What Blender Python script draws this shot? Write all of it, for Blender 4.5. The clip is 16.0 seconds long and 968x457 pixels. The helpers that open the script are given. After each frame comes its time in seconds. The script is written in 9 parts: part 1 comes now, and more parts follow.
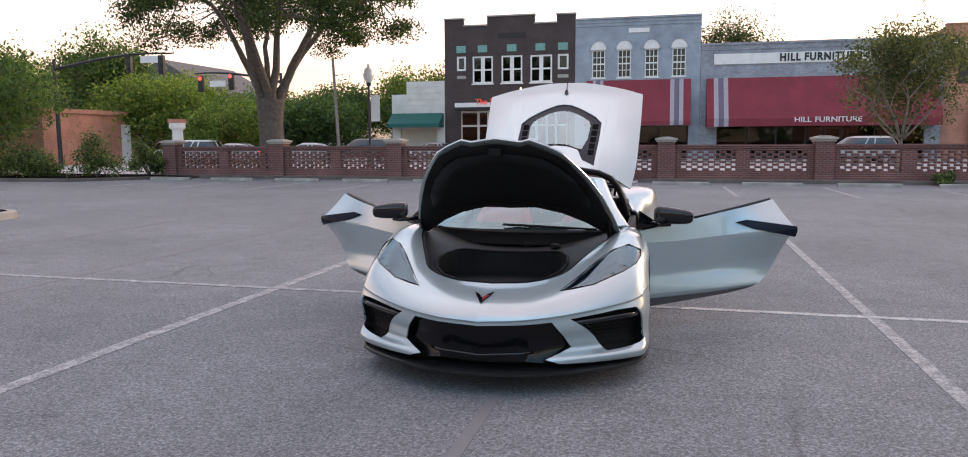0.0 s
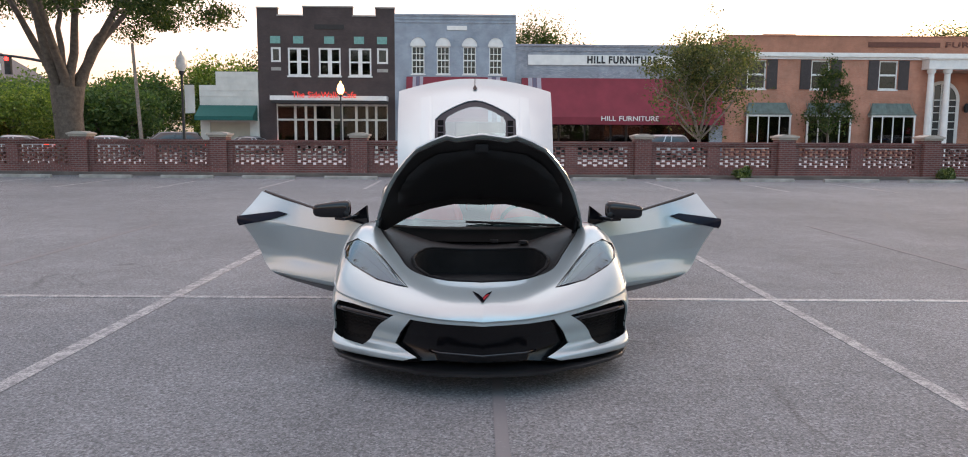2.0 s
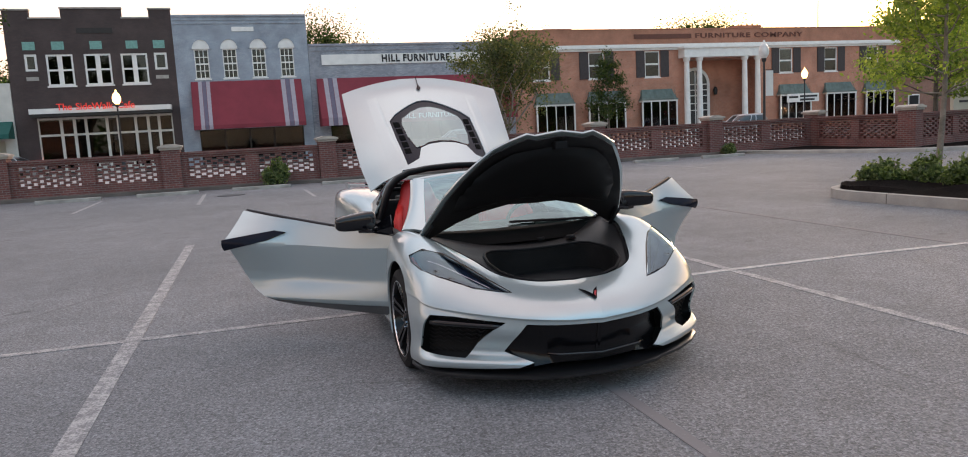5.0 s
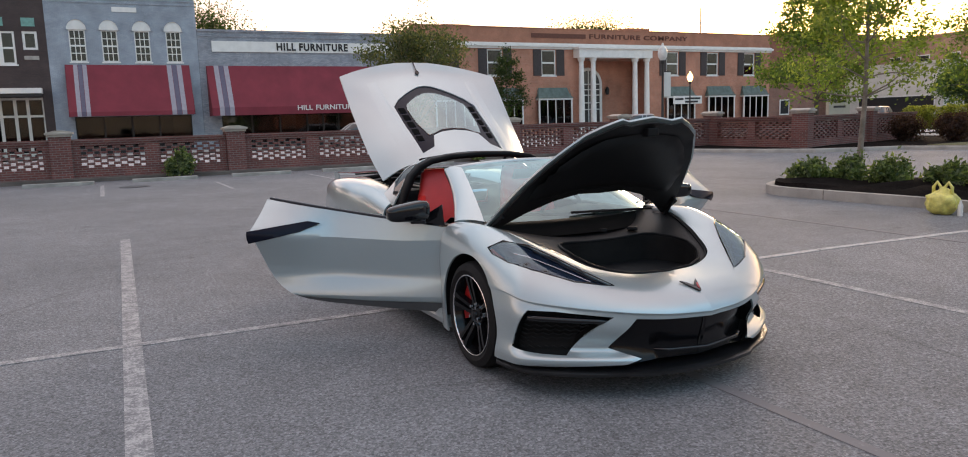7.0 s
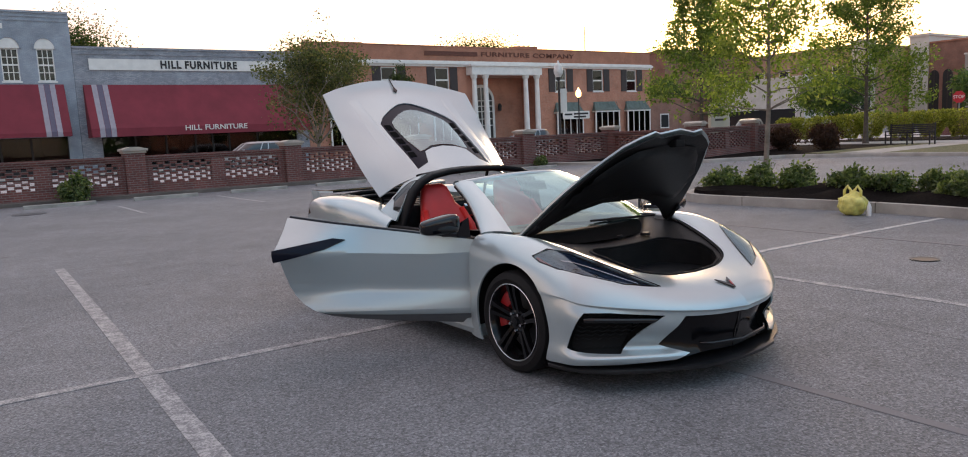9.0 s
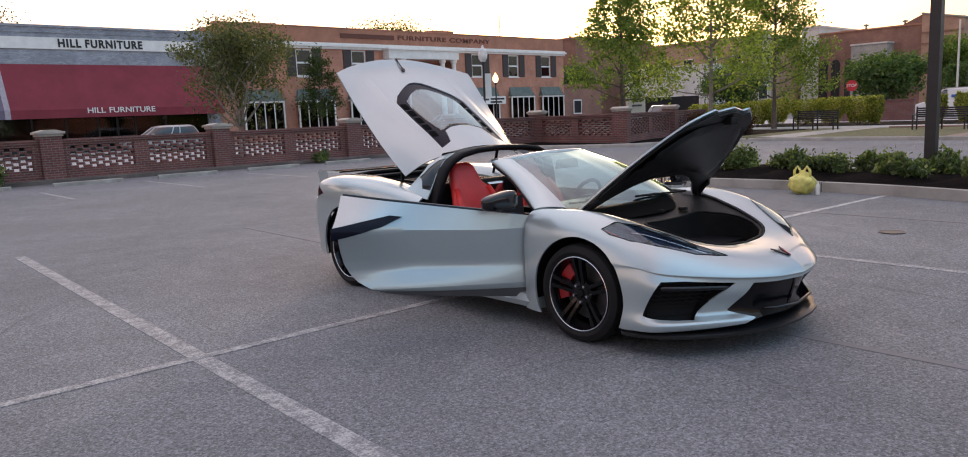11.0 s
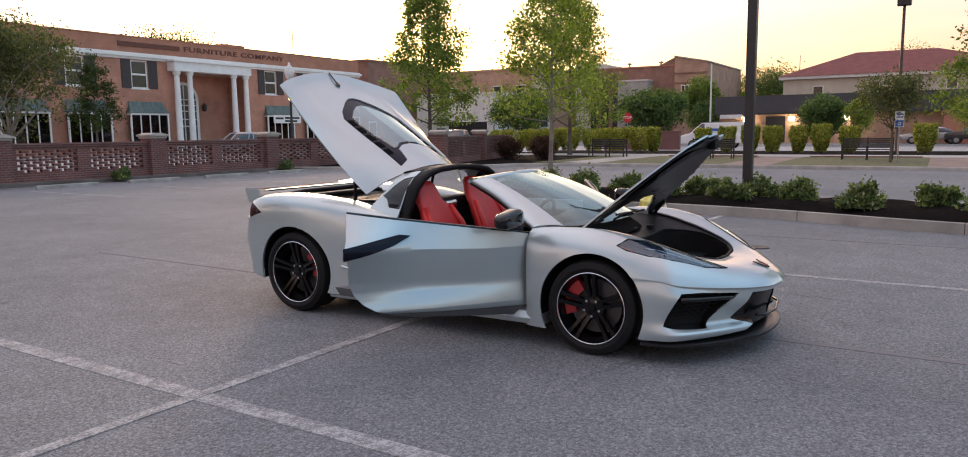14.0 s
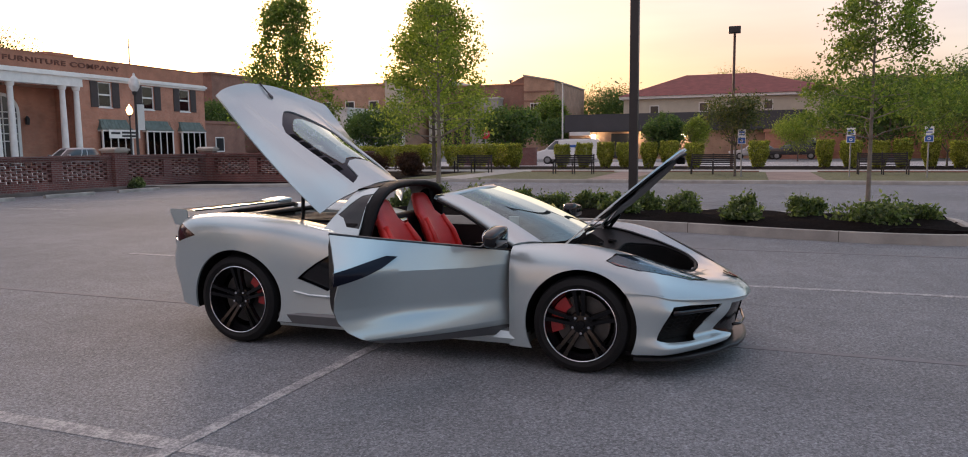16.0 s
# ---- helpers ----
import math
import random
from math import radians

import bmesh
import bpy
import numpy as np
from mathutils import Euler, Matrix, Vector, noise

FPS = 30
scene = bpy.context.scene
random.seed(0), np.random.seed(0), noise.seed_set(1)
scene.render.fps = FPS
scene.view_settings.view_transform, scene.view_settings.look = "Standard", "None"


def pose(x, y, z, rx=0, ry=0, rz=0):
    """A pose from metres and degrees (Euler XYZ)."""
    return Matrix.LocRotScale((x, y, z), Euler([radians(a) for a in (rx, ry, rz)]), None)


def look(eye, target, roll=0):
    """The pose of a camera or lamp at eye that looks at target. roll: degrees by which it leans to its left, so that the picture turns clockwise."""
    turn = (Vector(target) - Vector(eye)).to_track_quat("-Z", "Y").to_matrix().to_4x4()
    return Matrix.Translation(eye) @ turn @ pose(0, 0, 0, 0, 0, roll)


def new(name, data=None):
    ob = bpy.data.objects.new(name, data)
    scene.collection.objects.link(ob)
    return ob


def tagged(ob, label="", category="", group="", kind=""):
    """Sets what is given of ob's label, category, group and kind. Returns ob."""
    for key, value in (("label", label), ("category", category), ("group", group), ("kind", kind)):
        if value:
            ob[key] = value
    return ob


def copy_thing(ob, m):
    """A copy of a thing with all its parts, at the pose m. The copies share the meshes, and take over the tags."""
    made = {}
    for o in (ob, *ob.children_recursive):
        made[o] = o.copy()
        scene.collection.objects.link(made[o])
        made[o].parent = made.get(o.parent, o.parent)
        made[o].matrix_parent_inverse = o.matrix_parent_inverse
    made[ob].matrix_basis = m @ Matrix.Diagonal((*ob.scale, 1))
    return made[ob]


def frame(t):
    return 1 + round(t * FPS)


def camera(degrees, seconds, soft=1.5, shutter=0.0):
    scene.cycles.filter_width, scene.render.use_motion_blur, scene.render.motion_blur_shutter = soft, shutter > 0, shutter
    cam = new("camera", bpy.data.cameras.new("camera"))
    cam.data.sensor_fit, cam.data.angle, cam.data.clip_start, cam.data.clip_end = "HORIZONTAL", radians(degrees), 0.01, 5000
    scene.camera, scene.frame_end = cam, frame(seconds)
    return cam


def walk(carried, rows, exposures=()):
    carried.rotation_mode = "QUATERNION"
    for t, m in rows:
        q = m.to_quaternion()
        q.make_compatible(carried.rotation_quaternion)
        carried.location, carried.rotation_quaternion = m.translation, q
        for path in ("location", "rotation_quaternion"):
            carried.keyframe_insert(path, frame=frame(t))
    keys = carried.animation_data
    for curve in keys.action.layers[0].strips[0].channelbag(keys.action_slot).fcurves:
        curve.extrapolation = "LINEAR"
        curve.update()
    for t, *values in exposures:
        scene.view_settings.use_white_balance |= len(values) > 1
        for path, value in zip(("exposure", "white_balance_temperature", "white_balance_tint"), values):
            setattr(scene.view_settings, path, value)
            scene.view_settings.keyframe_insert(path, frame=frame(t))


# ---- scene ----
cam = camera(65.6, 16.0, soft=1.0)
PATH = [
    (0, (0.998, -6.481, 1.464), (0.543, -4.547, 1.235), -0.3),
    (0.5, (0.733, -6.551, 1.491), (0.369, -4.599, 1.256), -1.0),
    (1, (0.48, -6.538, 1.463), (0.152, -4.58, 1.218), 0.3),
    (1.5, (0.194, -6.5, 1.474), (-0.038, -4.529, 1.224), -0.6),
    (2, (-0.097, -6.484, 1.466), (-0.048, -4.5, 1.225), 0.3),
    (2.5, (-0.388, -6.445, 1.495), (-0.195, -4.47, 1.24), -0.5),
    (3, (-0.639, -6.372, 1.471), (-0.412, -4.401, 1.218), -0.5),
    (3.5, (-0.895, -6.278, 1.485), (-0.675, -4.305, 1.237), -0.3),
    (4, (-1.201, -6.232, 1.481), (-0.8, -4.286, 1.253), 0.7),
    (4.2, (-1.336, -6.218, 1.506), (-0.89, -4.283, 1.269), -0.6),
    (6.3, (-2.486, -5.655, 1.512), (-1.711, -3.83, 1.255), -0.9),
    (6.5, (-2.574, -5.569, 1.495), (-1.792, -3.747, 1.227), -0.1),
    (7, (-2.828, -5.386, 1.49), (-1.943, -3.615, 1.208), -1.8),
    (7.5, (-3.063, -5.289, 1.498), (-2.076, -3.57, 1.231), -1.9),
    (8, (-3.34, -5.267, 1.527), (-2.228, -3.625, 1.27), -1.4),
    (8.5, (-3.526, -5.213, 1.538), (-2.418, -3.569, 1.279), -0.0),
    (9, (-3.715, -5.058, 1.514), (-2.572, -3.435, 1.264), -2.7),
    (9.2, (-3.737, -4.997, 1.519), (-2.572, -3.389, 1.277), -4.5),
    (11.3, (-4.628, -4.386, 1.497), (-3.294, -2.926, 1.197), -2.2),
    (11.5, (-4.635, -4.306, 1.481), (-3.327, -2.824, 1.175), -2.6),
    (12, (-4.931, -4.206, 1.512), (-3.438, -2.908, 1.213), -2.5),
    (12.5, (-5.084, -4.004, 1.516), (-3.483, -2.842, 1.221), -0.9),
    (13, (-5.271, -3.74, 1.496), (-3.682, -2.556, 1.222), -2.7),
    (13.5, (-5.33, -3.514, 1.502), (-3.791, -2.267, 1.227), -1.3),
    (14, (-5.54, -3.323, 1.522), (-3.843, -2.296, 1.266), -0.7),
    (14.5, (-5.626, -3.135, 1.528), (-3.88, -2.191, 1.283), -0.8),
    (15, (-5.647, -2.878, 1.508), (-3.846, -2.038, 1.279), -1.3),
    (15.5, (-5.678, -2.641, 1.521), (-3.873, -1.808, 1.302), -1.1),
    (16, (-5.748, -2.418, 1.521), (-3.876, -1.748, 1.303), -0.6),
]
walk(cam, [(t, look(eye, target, roll)) for t, eye, target, roll in PATH],
     [(0, 1.51, 6570, 18), (0.5, 1.47, 6590, 17), (1, 1.56, 6670, 17), (2, 1.58, 6730, 16), (2.5, 1.38, 6800, 15), (4, 1.35, 6890, 15), (7, 1.28, 6810, 15), (8, 1.29, 6750, 16), (9, 1.14, 6690, 17),
      (11.5, 1.26, 6550, 19), (12.2, 1.28, 6550, 19), (12.6, 1.20, 6570, 19), (13, 0.92, 6590, 20), (13.5, 1.02, 6610, 19), (14, 1.22, 6630, 19), (14.5, 1.11, 6650, 19), (15.5, 0.88, 6610, 20), (16, 0.96, 6630, 20)])

# ---- world and light ----
SUN_BEARING = 50.0      # degrees from +y towards +x
SUN_HEIGHT = 5.0
GLOW_BEARING = -15.0    # middle of an added glow, turned off the sun to light the car's west side
world = bpy.data.worlds.new("world")
world.use_nodes = True
scene.world = world
wn = world.node_tree
wn.nodes.clear()
sky = wn.nodes.new("ShaderNodeTexSky")
sky.sky_type = "NISHITA"
sky.sun_disc = False
sky.sun_elevation = radians(SUN_HEIGHT)
sky.sun_rotation = radians(SUN_BEARING)
sky.air_density = 1.0
sky.dust_density = 2.5
sky.ozone_density = 1.5
bg = wn.nodes.new("ShaderNodeBackground")
bg.inputs["Strength"].default_value = 0.075
# thin high cloud spreads the light: warm near the horizon, blue overhead
geo_in = wn.nodes.new("ShaderNodeTexCoord")
sepz = wn.nodes.new("ShaderNodeSeparateXYZ")
veil = wn.nodes.new("ShaderNodeValToRGB")
for e, (p, c) in zip([veil.color_ramp.elements[0], veil.color_ramp.elements[1], veil.color_ramp.elements.new(0.18), veil.color_ramp.elements.new(0.45)],
                     ((0.0, (0.62, 0.37, 0.255)), (1.0, (0.049, 0.102, 0.156)), (0.18, (0.68, 0.51, 0.44)), (0.45, (0.165, 0.235, 0.30)))):
    e.position = p
    e.color = (*c, 1)
wn.links.new(geo_in.outputs["Generated"], sepz.inputs[0])
wn.links.new(sepz.outputs["Z"], veil.inputs["Fac"])
bg2 = wn.nodes.new("ShaderNodeBackground")
bg2.inputs["Strength"].default_value = 0.9
# long soft streaks of cloud
stretch = wn.nodes.new("ShaderNodeMapping")
stretch.inputs["Scale"].default_value = (1.6, 1.6, 11.0)
cloud = wn.nodes.new("ShaderNodeTexNoise")
cloud.inputs["Scale"].default_value = 1.5
cloud.inputs["Detail"].default_value = 4.0
band = wn.nodes.new("ShaderNodeValToRGB")
band.color_ramp.elements[0].position, band.color_ramp.elements[0].color = 0.34, (0.78, 0.71, 0.73, 1)
band.color_ramp.elements[1].position, band.color_ramp.elements[1].color = 0.66, (1.08, 1.05, 1.02, 1)
streak = wn.nodes.new("ShaderNodeMix")
streak.data_type, streak.blend_type = "RGBA", "MULTIPLY"
streak.inputs[0].default_value = 1.0
wn.links.new(geo_in.outputs["Generated"], stretch.inputs[0])
wn.links.new(stretch.outputs[0], cloud.inputs["Vector"])
wn.links.new(cloud.outputs["Fac"], band.inputs["Fac"])
wn.links.new(veil.outputs["Color"], streak.inputs[6])
wn.links.new(band.outputs["Color"], streak.inputs[7])
# away from GLOW_BEARING the sky dims, then turns blue; unseen south tuned to light doors
away = wn.nodes.new("ShaderNodeVectorMath")
away.operation = "DOT_PRODUCT"
away.inputs[1].default_value = (math.sin(radians(GLOW_BEARING)), math.cos(radians(GLOW_BEARING)), 0)
dusk = wn.nodes.new("ShaderNodeValToRGB")
dusk.color_ramp.elements[0].position, dusk.color_ramp.elements[0].color = 0.1, (0.59, 0.96, 1.18, 1)
dusk.color_ramp.elements[1].position, dusk.color_ramp.elements[1].color = 0.88, (1.0, 1.0, 1.0, 1)
for p, c in ((0.22, (0.56, 0.88, 1.06)), (0.35, (0.60, 0.50, 0.49)), (0.52, (0.60, 0.47, 0.45)), (0.60, (0.74, 0.64, 0.62)), (0.72, (0.93, 0.88, 0.87))):
    e = dusk.color_ramp.elements.new(p)
    e.color = (*c, 1)
half = wn.nodes.new("ShaderNodeMapRange")
half.inputs["From Min"].default_value = -1.0
dimmed = wn.nodes.new("ShaderNodeMix")
dimmed.data_type, dimmed.blend_type = "RGBA", "MULTIPLY"
dimmed.inputs[0].default_value = 1.0
wn.links.new(geo_in.outputs["Generated"], away.inputs[0])
wn.links.new(away.outputs["Value"], half.inputs["Value"])
wn.links.new(half.outputs[0], dusk.inputs["Fac"])
wn.links.new(streak.outputs[2], dimmed.inputs[6])
wn.links.new(dusk.outputs["Color"], dimmed.inputs[7])
wn.links.new(dimmed.outputs[2], bg2.inputs[0])
both = wn.nodes.new("ShaderNodeAddShader")
wout = wn.nodes.new("ShaderNodeOutputWorld")
wn.links.new(sky.outputs[0], bg.inputs[0])
wn.links.new(bg.outputs[0], both.inputs[0])
wn.links.new(bg2.outputs[0], both.inputs[1])
wn.links.new(both.outputs[0], wout.inputs[0])
sun_data = bpy.data.lights.new("sun", "SUN")
sun_data.energy = 0.6
sun_data.angle = radians(14)
sun_data.color = (1.0, 0.78, 0.58)
sun = new("sun", sun_data)
sb, se = radians(SUN_BEARING), radians(9)
sun.matrix_world = look((30 * math.sin(sb), 30 * math.cos(sb), 30 * math.tan(se)), (0, 0, 0))

# ---- mesh helpers ----


def thing(name, label, category, place=(0, 0, 0), group="", kind="", turn=0.0):
    ob = new(name)
    ob.empty_display_size = 0.2
    ob.matrix_basis = pose(*place, 0, 0, turn)
    return tagged(ob, label, category, group, kind)


def part(name, bm, material, parent=None, label="", smooth=False):
    """Links a bmesh (or a mesh) as one mesh object under a thing."""
    if isinstance(bm, bpy.types.Mesh):
        me = bm
    else:
        me = bpy.data.meshes.new(name)
        bm.to_mesh(me)
        bm.free()
    if material is not None and not me.materials:
        me.materials.append(material)
    if smooth:
        me.polygons.foreach_set("use_smooth", [True] * len(me.polygons))
        if smooth != "all":
            me.set_sharp_from_angle(angle=radians(38))
    ob = new(name, me)
    if parent is not None:
        ob.parent = parent
    if label:
        ob["label"] = label
    return ob


def box(bm, x0, x1, y0, y1, z0, z1, bevel=0.0):
    vs = [bm.verts.new((x, y, z)) for x in (x0, x1) for y in (y0, y1) for z in (z0, z1)]
    fs = []
    for q in ((0, 1, 3, 2), (4, 6, 7, 5), (0, 4, 5, 1), (2, 3, 7, 6), (0, 2, 6, 4), (1, 5, 7, 3)):
        fs.append(bm.faces.new([vs[i] for i in q]))
    if bevel > 0:
        edges = list({e for f in fs for e in f.edges})
        bmesh.ops.bevel(bm, geom=edges, offset=bevel, segments=2, profile=0.6, affect="EDGES")
    return bm


def boxed(*dims, bevel=0.0):
    return box(bmesh.new(), *dims, bevel=bevel)


def tube(bm, a, b, ra, rb, sides=8, cap=True):
    """A tapered round bar from a to b."""
    a, b = Vector(a), Vector(b)
    d = (b - a).normalized()
    u = d.orthogonal().normalized()
    v = d.cross(u)
    rings = []
    for c, r in ((a, ra), (b, rb)):
        rings.append([bm.verts.new(c + r * (math.cos(t) * u + math.sin(t) * v)) for t in (2 * math.pi * i / sides for i in range(sides))])
    for i in range(sides):
        j = (i + 1) % sides
        bm.faces.new((rings[0][i], rings[0][j], rings[1][j], rings[1][i]))
    if cap:
        bm.faces.new(rings[0][::-1])
        bm.faces.new(rings[1])
    return bm


def lathe(bm, profile, sides=24, axis="z", centre=(0, 0, 0)):
    """Turns a profile of (radius, height) about an axis."""
    rings = []
    c = Vector(centre)
    for r, h in profile:
        ring = []
        for i in range(sides):
            t = 2 * math.pi * i / sides
            p = (r * math.cos(t), r * math.sin(t), h) if axis == "z" else (h, r * math.cos(t), r * math.sin(t))
            ring.append(bm.verts.new(c + Vector(p)))
        rings.append(ring)
    for ra, rb in zip(rings, rings[1:]):
        for i in range(sides):
            j = (i + 1) % sides
            bm.faces.new((ra[i], ra[j], rb[j], rb[i]))
    bmesh.ops.recalc_face_normals(bm, faces=bm.faces)
    return bm


def sweep(bm, points, radius, sides=6):
    """A round bar along a polyline, closed where it ends at its start."""
    pts = [Vector(p) for p in points]
    loop = len(pts) > 3 and (pts[0] - pts[-1]).length < 1e-6
    if loop:
        pts = pts[:-1]
    n = len(pts)
    rings, u = [], None
    for i, p in enumerate(pts):
        a = pts[i - 1] if (i or loop) else p
        b = pts[(i + 1) % n] if (i < n - 1 or loop) else p
        d = (b - a).normalized()
        u = d.orthogonal().normalized() if u is None else (u - d * u.dot(d)).normalized()
        w = d.cross(u)
        rings.append([bm.verts.new(p + (u * math.cos(t) + w * math.sin(t)) * radius) for t in (2 * math.pi * k / sides for k in range(sides))])
    for i in range(n if loop else n - 1):
        ra, rb = rings[i], rings[(i + 1) % n]
        for k in range(sides):
            bm.faces.new((ra[k], ra[(k + 1) % sides], rb[(k + 1) % sides], rb[k]))
    if not loop:
        bm.faces.new(rings[0][::-1]), bm.faces.new(rings[-1])
    return bm


def prism(bm, outline, axis, lo, hi):
    """An outline of 2D points, drawn along an axis from lo to hi."""
    def at(p, h):
        return {"x": (h, p[0], p[1]), "y": (p[0], h, p[1]), "z": (p[0], p[1], h)}[axis]
    a = [bm.verts.new(at(p, lo)) for p in outline]
    b = [bm.verts.new(at(p, hi)) for p in outline]
    bm.faces.new(a)
    bm.faces.new(b[::-1])
    n = len(outline)
    for i in range(n):
        j = (i + 1) % n
        bm.faces.new((a[i], b[i], b[j], a[j]))
    bmesh.ops.recalc_face_normals(bm, faces=bm.faces)
    return bm


def lettering(text, height, material, parent, m, depth=0.02, spacing=1.0, width=None, bold=0.0):
    """Raised letters of the built-in font, a part for each word, centred on the pose m; '#' stands for a plain bar as long as eight letters."""
    words = []
    for w in text.split():
        if w == "#":
            me = None
            words.append((None, -2.75 * height, 2.75 * height))
            continue
        cu = bpy.data.curves.new("lettering", "FONT")
        cu.body, cu.size, cu.extrude, cu.offset = w, height, depth / 2, bold
        cu.align_x, cu.align_y, cu.space_character = "CENTER", "CENTER", spacing
        tmp = bpy.data.objects.new("lettering", cu)
        me = bpy.data.meshes.new_from_object(tmp)
        bpy.data.objects.remove(tmp)
        xs = [v.co.x for v in me.vertices]
        words.append((me, min(xs), max(xs)))
    gap = 0.42 * height
    total = sum(b - a for _, a, b in words) + gap * (len(words) - 1)
    k = width / total if width else 1.0
    x = -total / 2
    for me, a, b in words:
        if me is None:
            ob = part("name_bar", boxed(a * k, b * k, -0.33 * height, 0.33 * height, -depth / 2, depth / 2), material, parent)
        else:
            for v in me.vertices:
                v.co.x *= k
            ob = part("lettering", me, material, parent)
        ob.matrix_basis = m @ Matrix.Translation(((x - a) * k, 0, 0))
        x += b - a + gap


# ---- materials ----


def nodes_of(name):
    m = bpy.data.materials.new(name)
    m.use_nodes = True
    nt = m.node_tree
    return m, nt, nt.nodes["Principled BSDF"]


def link(nt, a, b):
    nt.links.new(a, b)


def coords(nt, scale, obj=True):
    tc = nt.nodes.new("ShaderNodeTexCoord")
    mp = nt.nodes.new("ShaderNodeMapping")
    mp.inputs["Scale"].default_value = (scale, scale, scale) if not isinstance(scale, tuple) else scale
    link(nt, tc.outputs["Object" if obj else "Generated"], mp.inputs["Vector"])
    return mp.outputs["Vector"]


def noise_tex(nt, vec, scale, detail=4.0, rough=0.6):
    n = nt.nodes.new("ShaderNodeTexNoise")
    n.inputs["Scale"].default_value = scale
    n.inputs["Detail"].default_value = detail
    n.inputs["Roughness"].default_value = rough
    link(nt, vec, n.inputs["Vector"])
    return n.outputs["Fac"]


def ramp(nt, fac, stops):
    r = nt.nodes.new("ShaderNodeValToRGB")
    while len(r.color_ramp.elements) < len(stops):
        r.color_ramp.elements.new(0.5)
    for e, (p, c) in zip(r.color_ramp.elements, stops):
        e.position = p
        e.color = (*c, 1.0) if isinstance(c, tuple) else (c, c, c, 1.0)
    link(nt, fac, r.inputs["Fac"])
    return r.outputs["Color"]


def mixed(nt, kind, fac, a, b):
    n = nt.nodes.new("ShaderNodeMix")
    n.data_type, n.blend_type = "RGBA", kind
    for socket, v in ((n.inputs[0], fac), (n.inputs[6], a), (n.inputs[7], b)):
        if hasattr(v, "links") or isinstance(v, bpy.types.NodeSocket):
            link(nt, v, socket)
        elif isinstance(v, tuple):
            socket.default_value = (*v, 1.0)
        else:
            socket.default_value = v
    return n.outputs[2]


def bumped(nt, bsdf, height, strength, distance):
    b = nt.nodes.new("ShaderNodeBump")
    b.inputs["Strength"].default_value = strength
    b.inputs["Distance"].default_value = distance
    link(nt, height, b.inputs["Height"])
    link(nt, b.outputs["Normal"], bsdf.inputs["Normal"])


def plain(name, colour, rough=0.6, metal=0.0, vary=0.15, scale=6.0, bump=0.0, coat=0.0, fine=60.0, spec=None):
    """A material with grain at two scales round one base colour."""
    m, nt, b = nodes_of(name)
    v = coords(nt, 1.0)
    big, small = noise_tex(nt, v, scale), noise_tex(nt, v, fine, 2.0)
    lo, hi = tuple(c * (1 - vary) for c in colour), tuple(min(1.0, c * (1 + vary)) for c in colour)
    c1 = ramp(nt, big, [(0.3, lo), (0.7, hi)])
    c2 = mixed(nt, "MULTIPLY", 0.5, c1, ramp(nt, small, [(0.25, 1 - vary), (0.75, 1.0)]))
    link(nt, c2, b.inputs["Base Color"])
    b.inputs["Roughness"].default_value = rough
    b.inputs["Metallic"].default_value = metal
    b.inputs["Coat Weight"].default_value = coat
    b.inputs["Coat Roughness"].default_value = 0.04
    if spec is not None:
        b.inputs["Specular IOR Level"].default_value = spec
    if bump > 0:
        bumped(nt, b, small, bump, 0.01)
    return m


def glassy(name, tint, gloss=0.02, extra=0.0, faces=1.0, shine=(1, 1, 1)):
    """A thin pane: see-through with a mirror gloss by Fresnel; shine colours its reflections."""
    m = bpy.data.materials.new(name)
    m.use_nodes = True
    nt = m.node_tree
    nt.nodes.clear()
    tr = nt.nodes.new("ShaderNodeBsdfTransparent")
    tr.inputs[0].default_value = (*tint, 1)
    gl = nt.nodes.new("ShaderNodeBsdfGlossy")
    gl.inputs["Roughness"].default_value = gloss
    gl.inputs["Color"].default_value = (*shine, 1)
    fr = nt.nodes.new("ShaderNodeFresnel")
    fr.inputs["IOR"].default_value = 1.5
    add = nt.nodes.new("ShaderNodeMath")
    add.operation = "ADD"
    add.use_clamp = True
    add.inputs[1].default_value = extra
    twice = nt.nodes.new("ShaderNodeMath")
    twice.operation = "MULTIPLY"
    twice.inputs[1].default_value = faces
    link(nt, fr.outputs[0], twice.inputs[0])
    link(nt, twice.outputs[0], add.inputs[0])
    mx = nt.nodes.new("ShaderNodeMixShader")
    link(nt, add.outputs[0], mx.inputs[0])
    link(nt, tr.outputs[0], mx.inputs[1])
    link(nt, gl.outputs[0], mx.inputs[2])
    o = nt.nodes.new("ShaderNodeOutputMaterial")
    link(nt, mx.outputs[0], o.inputs[0])
    return m


def noise_out(nt, v, scale):
    n = nt.nodes.new("ShaderNodeTexNoise")
    n.inputs["Scale"].default_value = scale
    n.inputs["Detail"].default_value = 3.0
    link(nt, v, n.inputs["Vector"])
    return n.outputs["Color"]


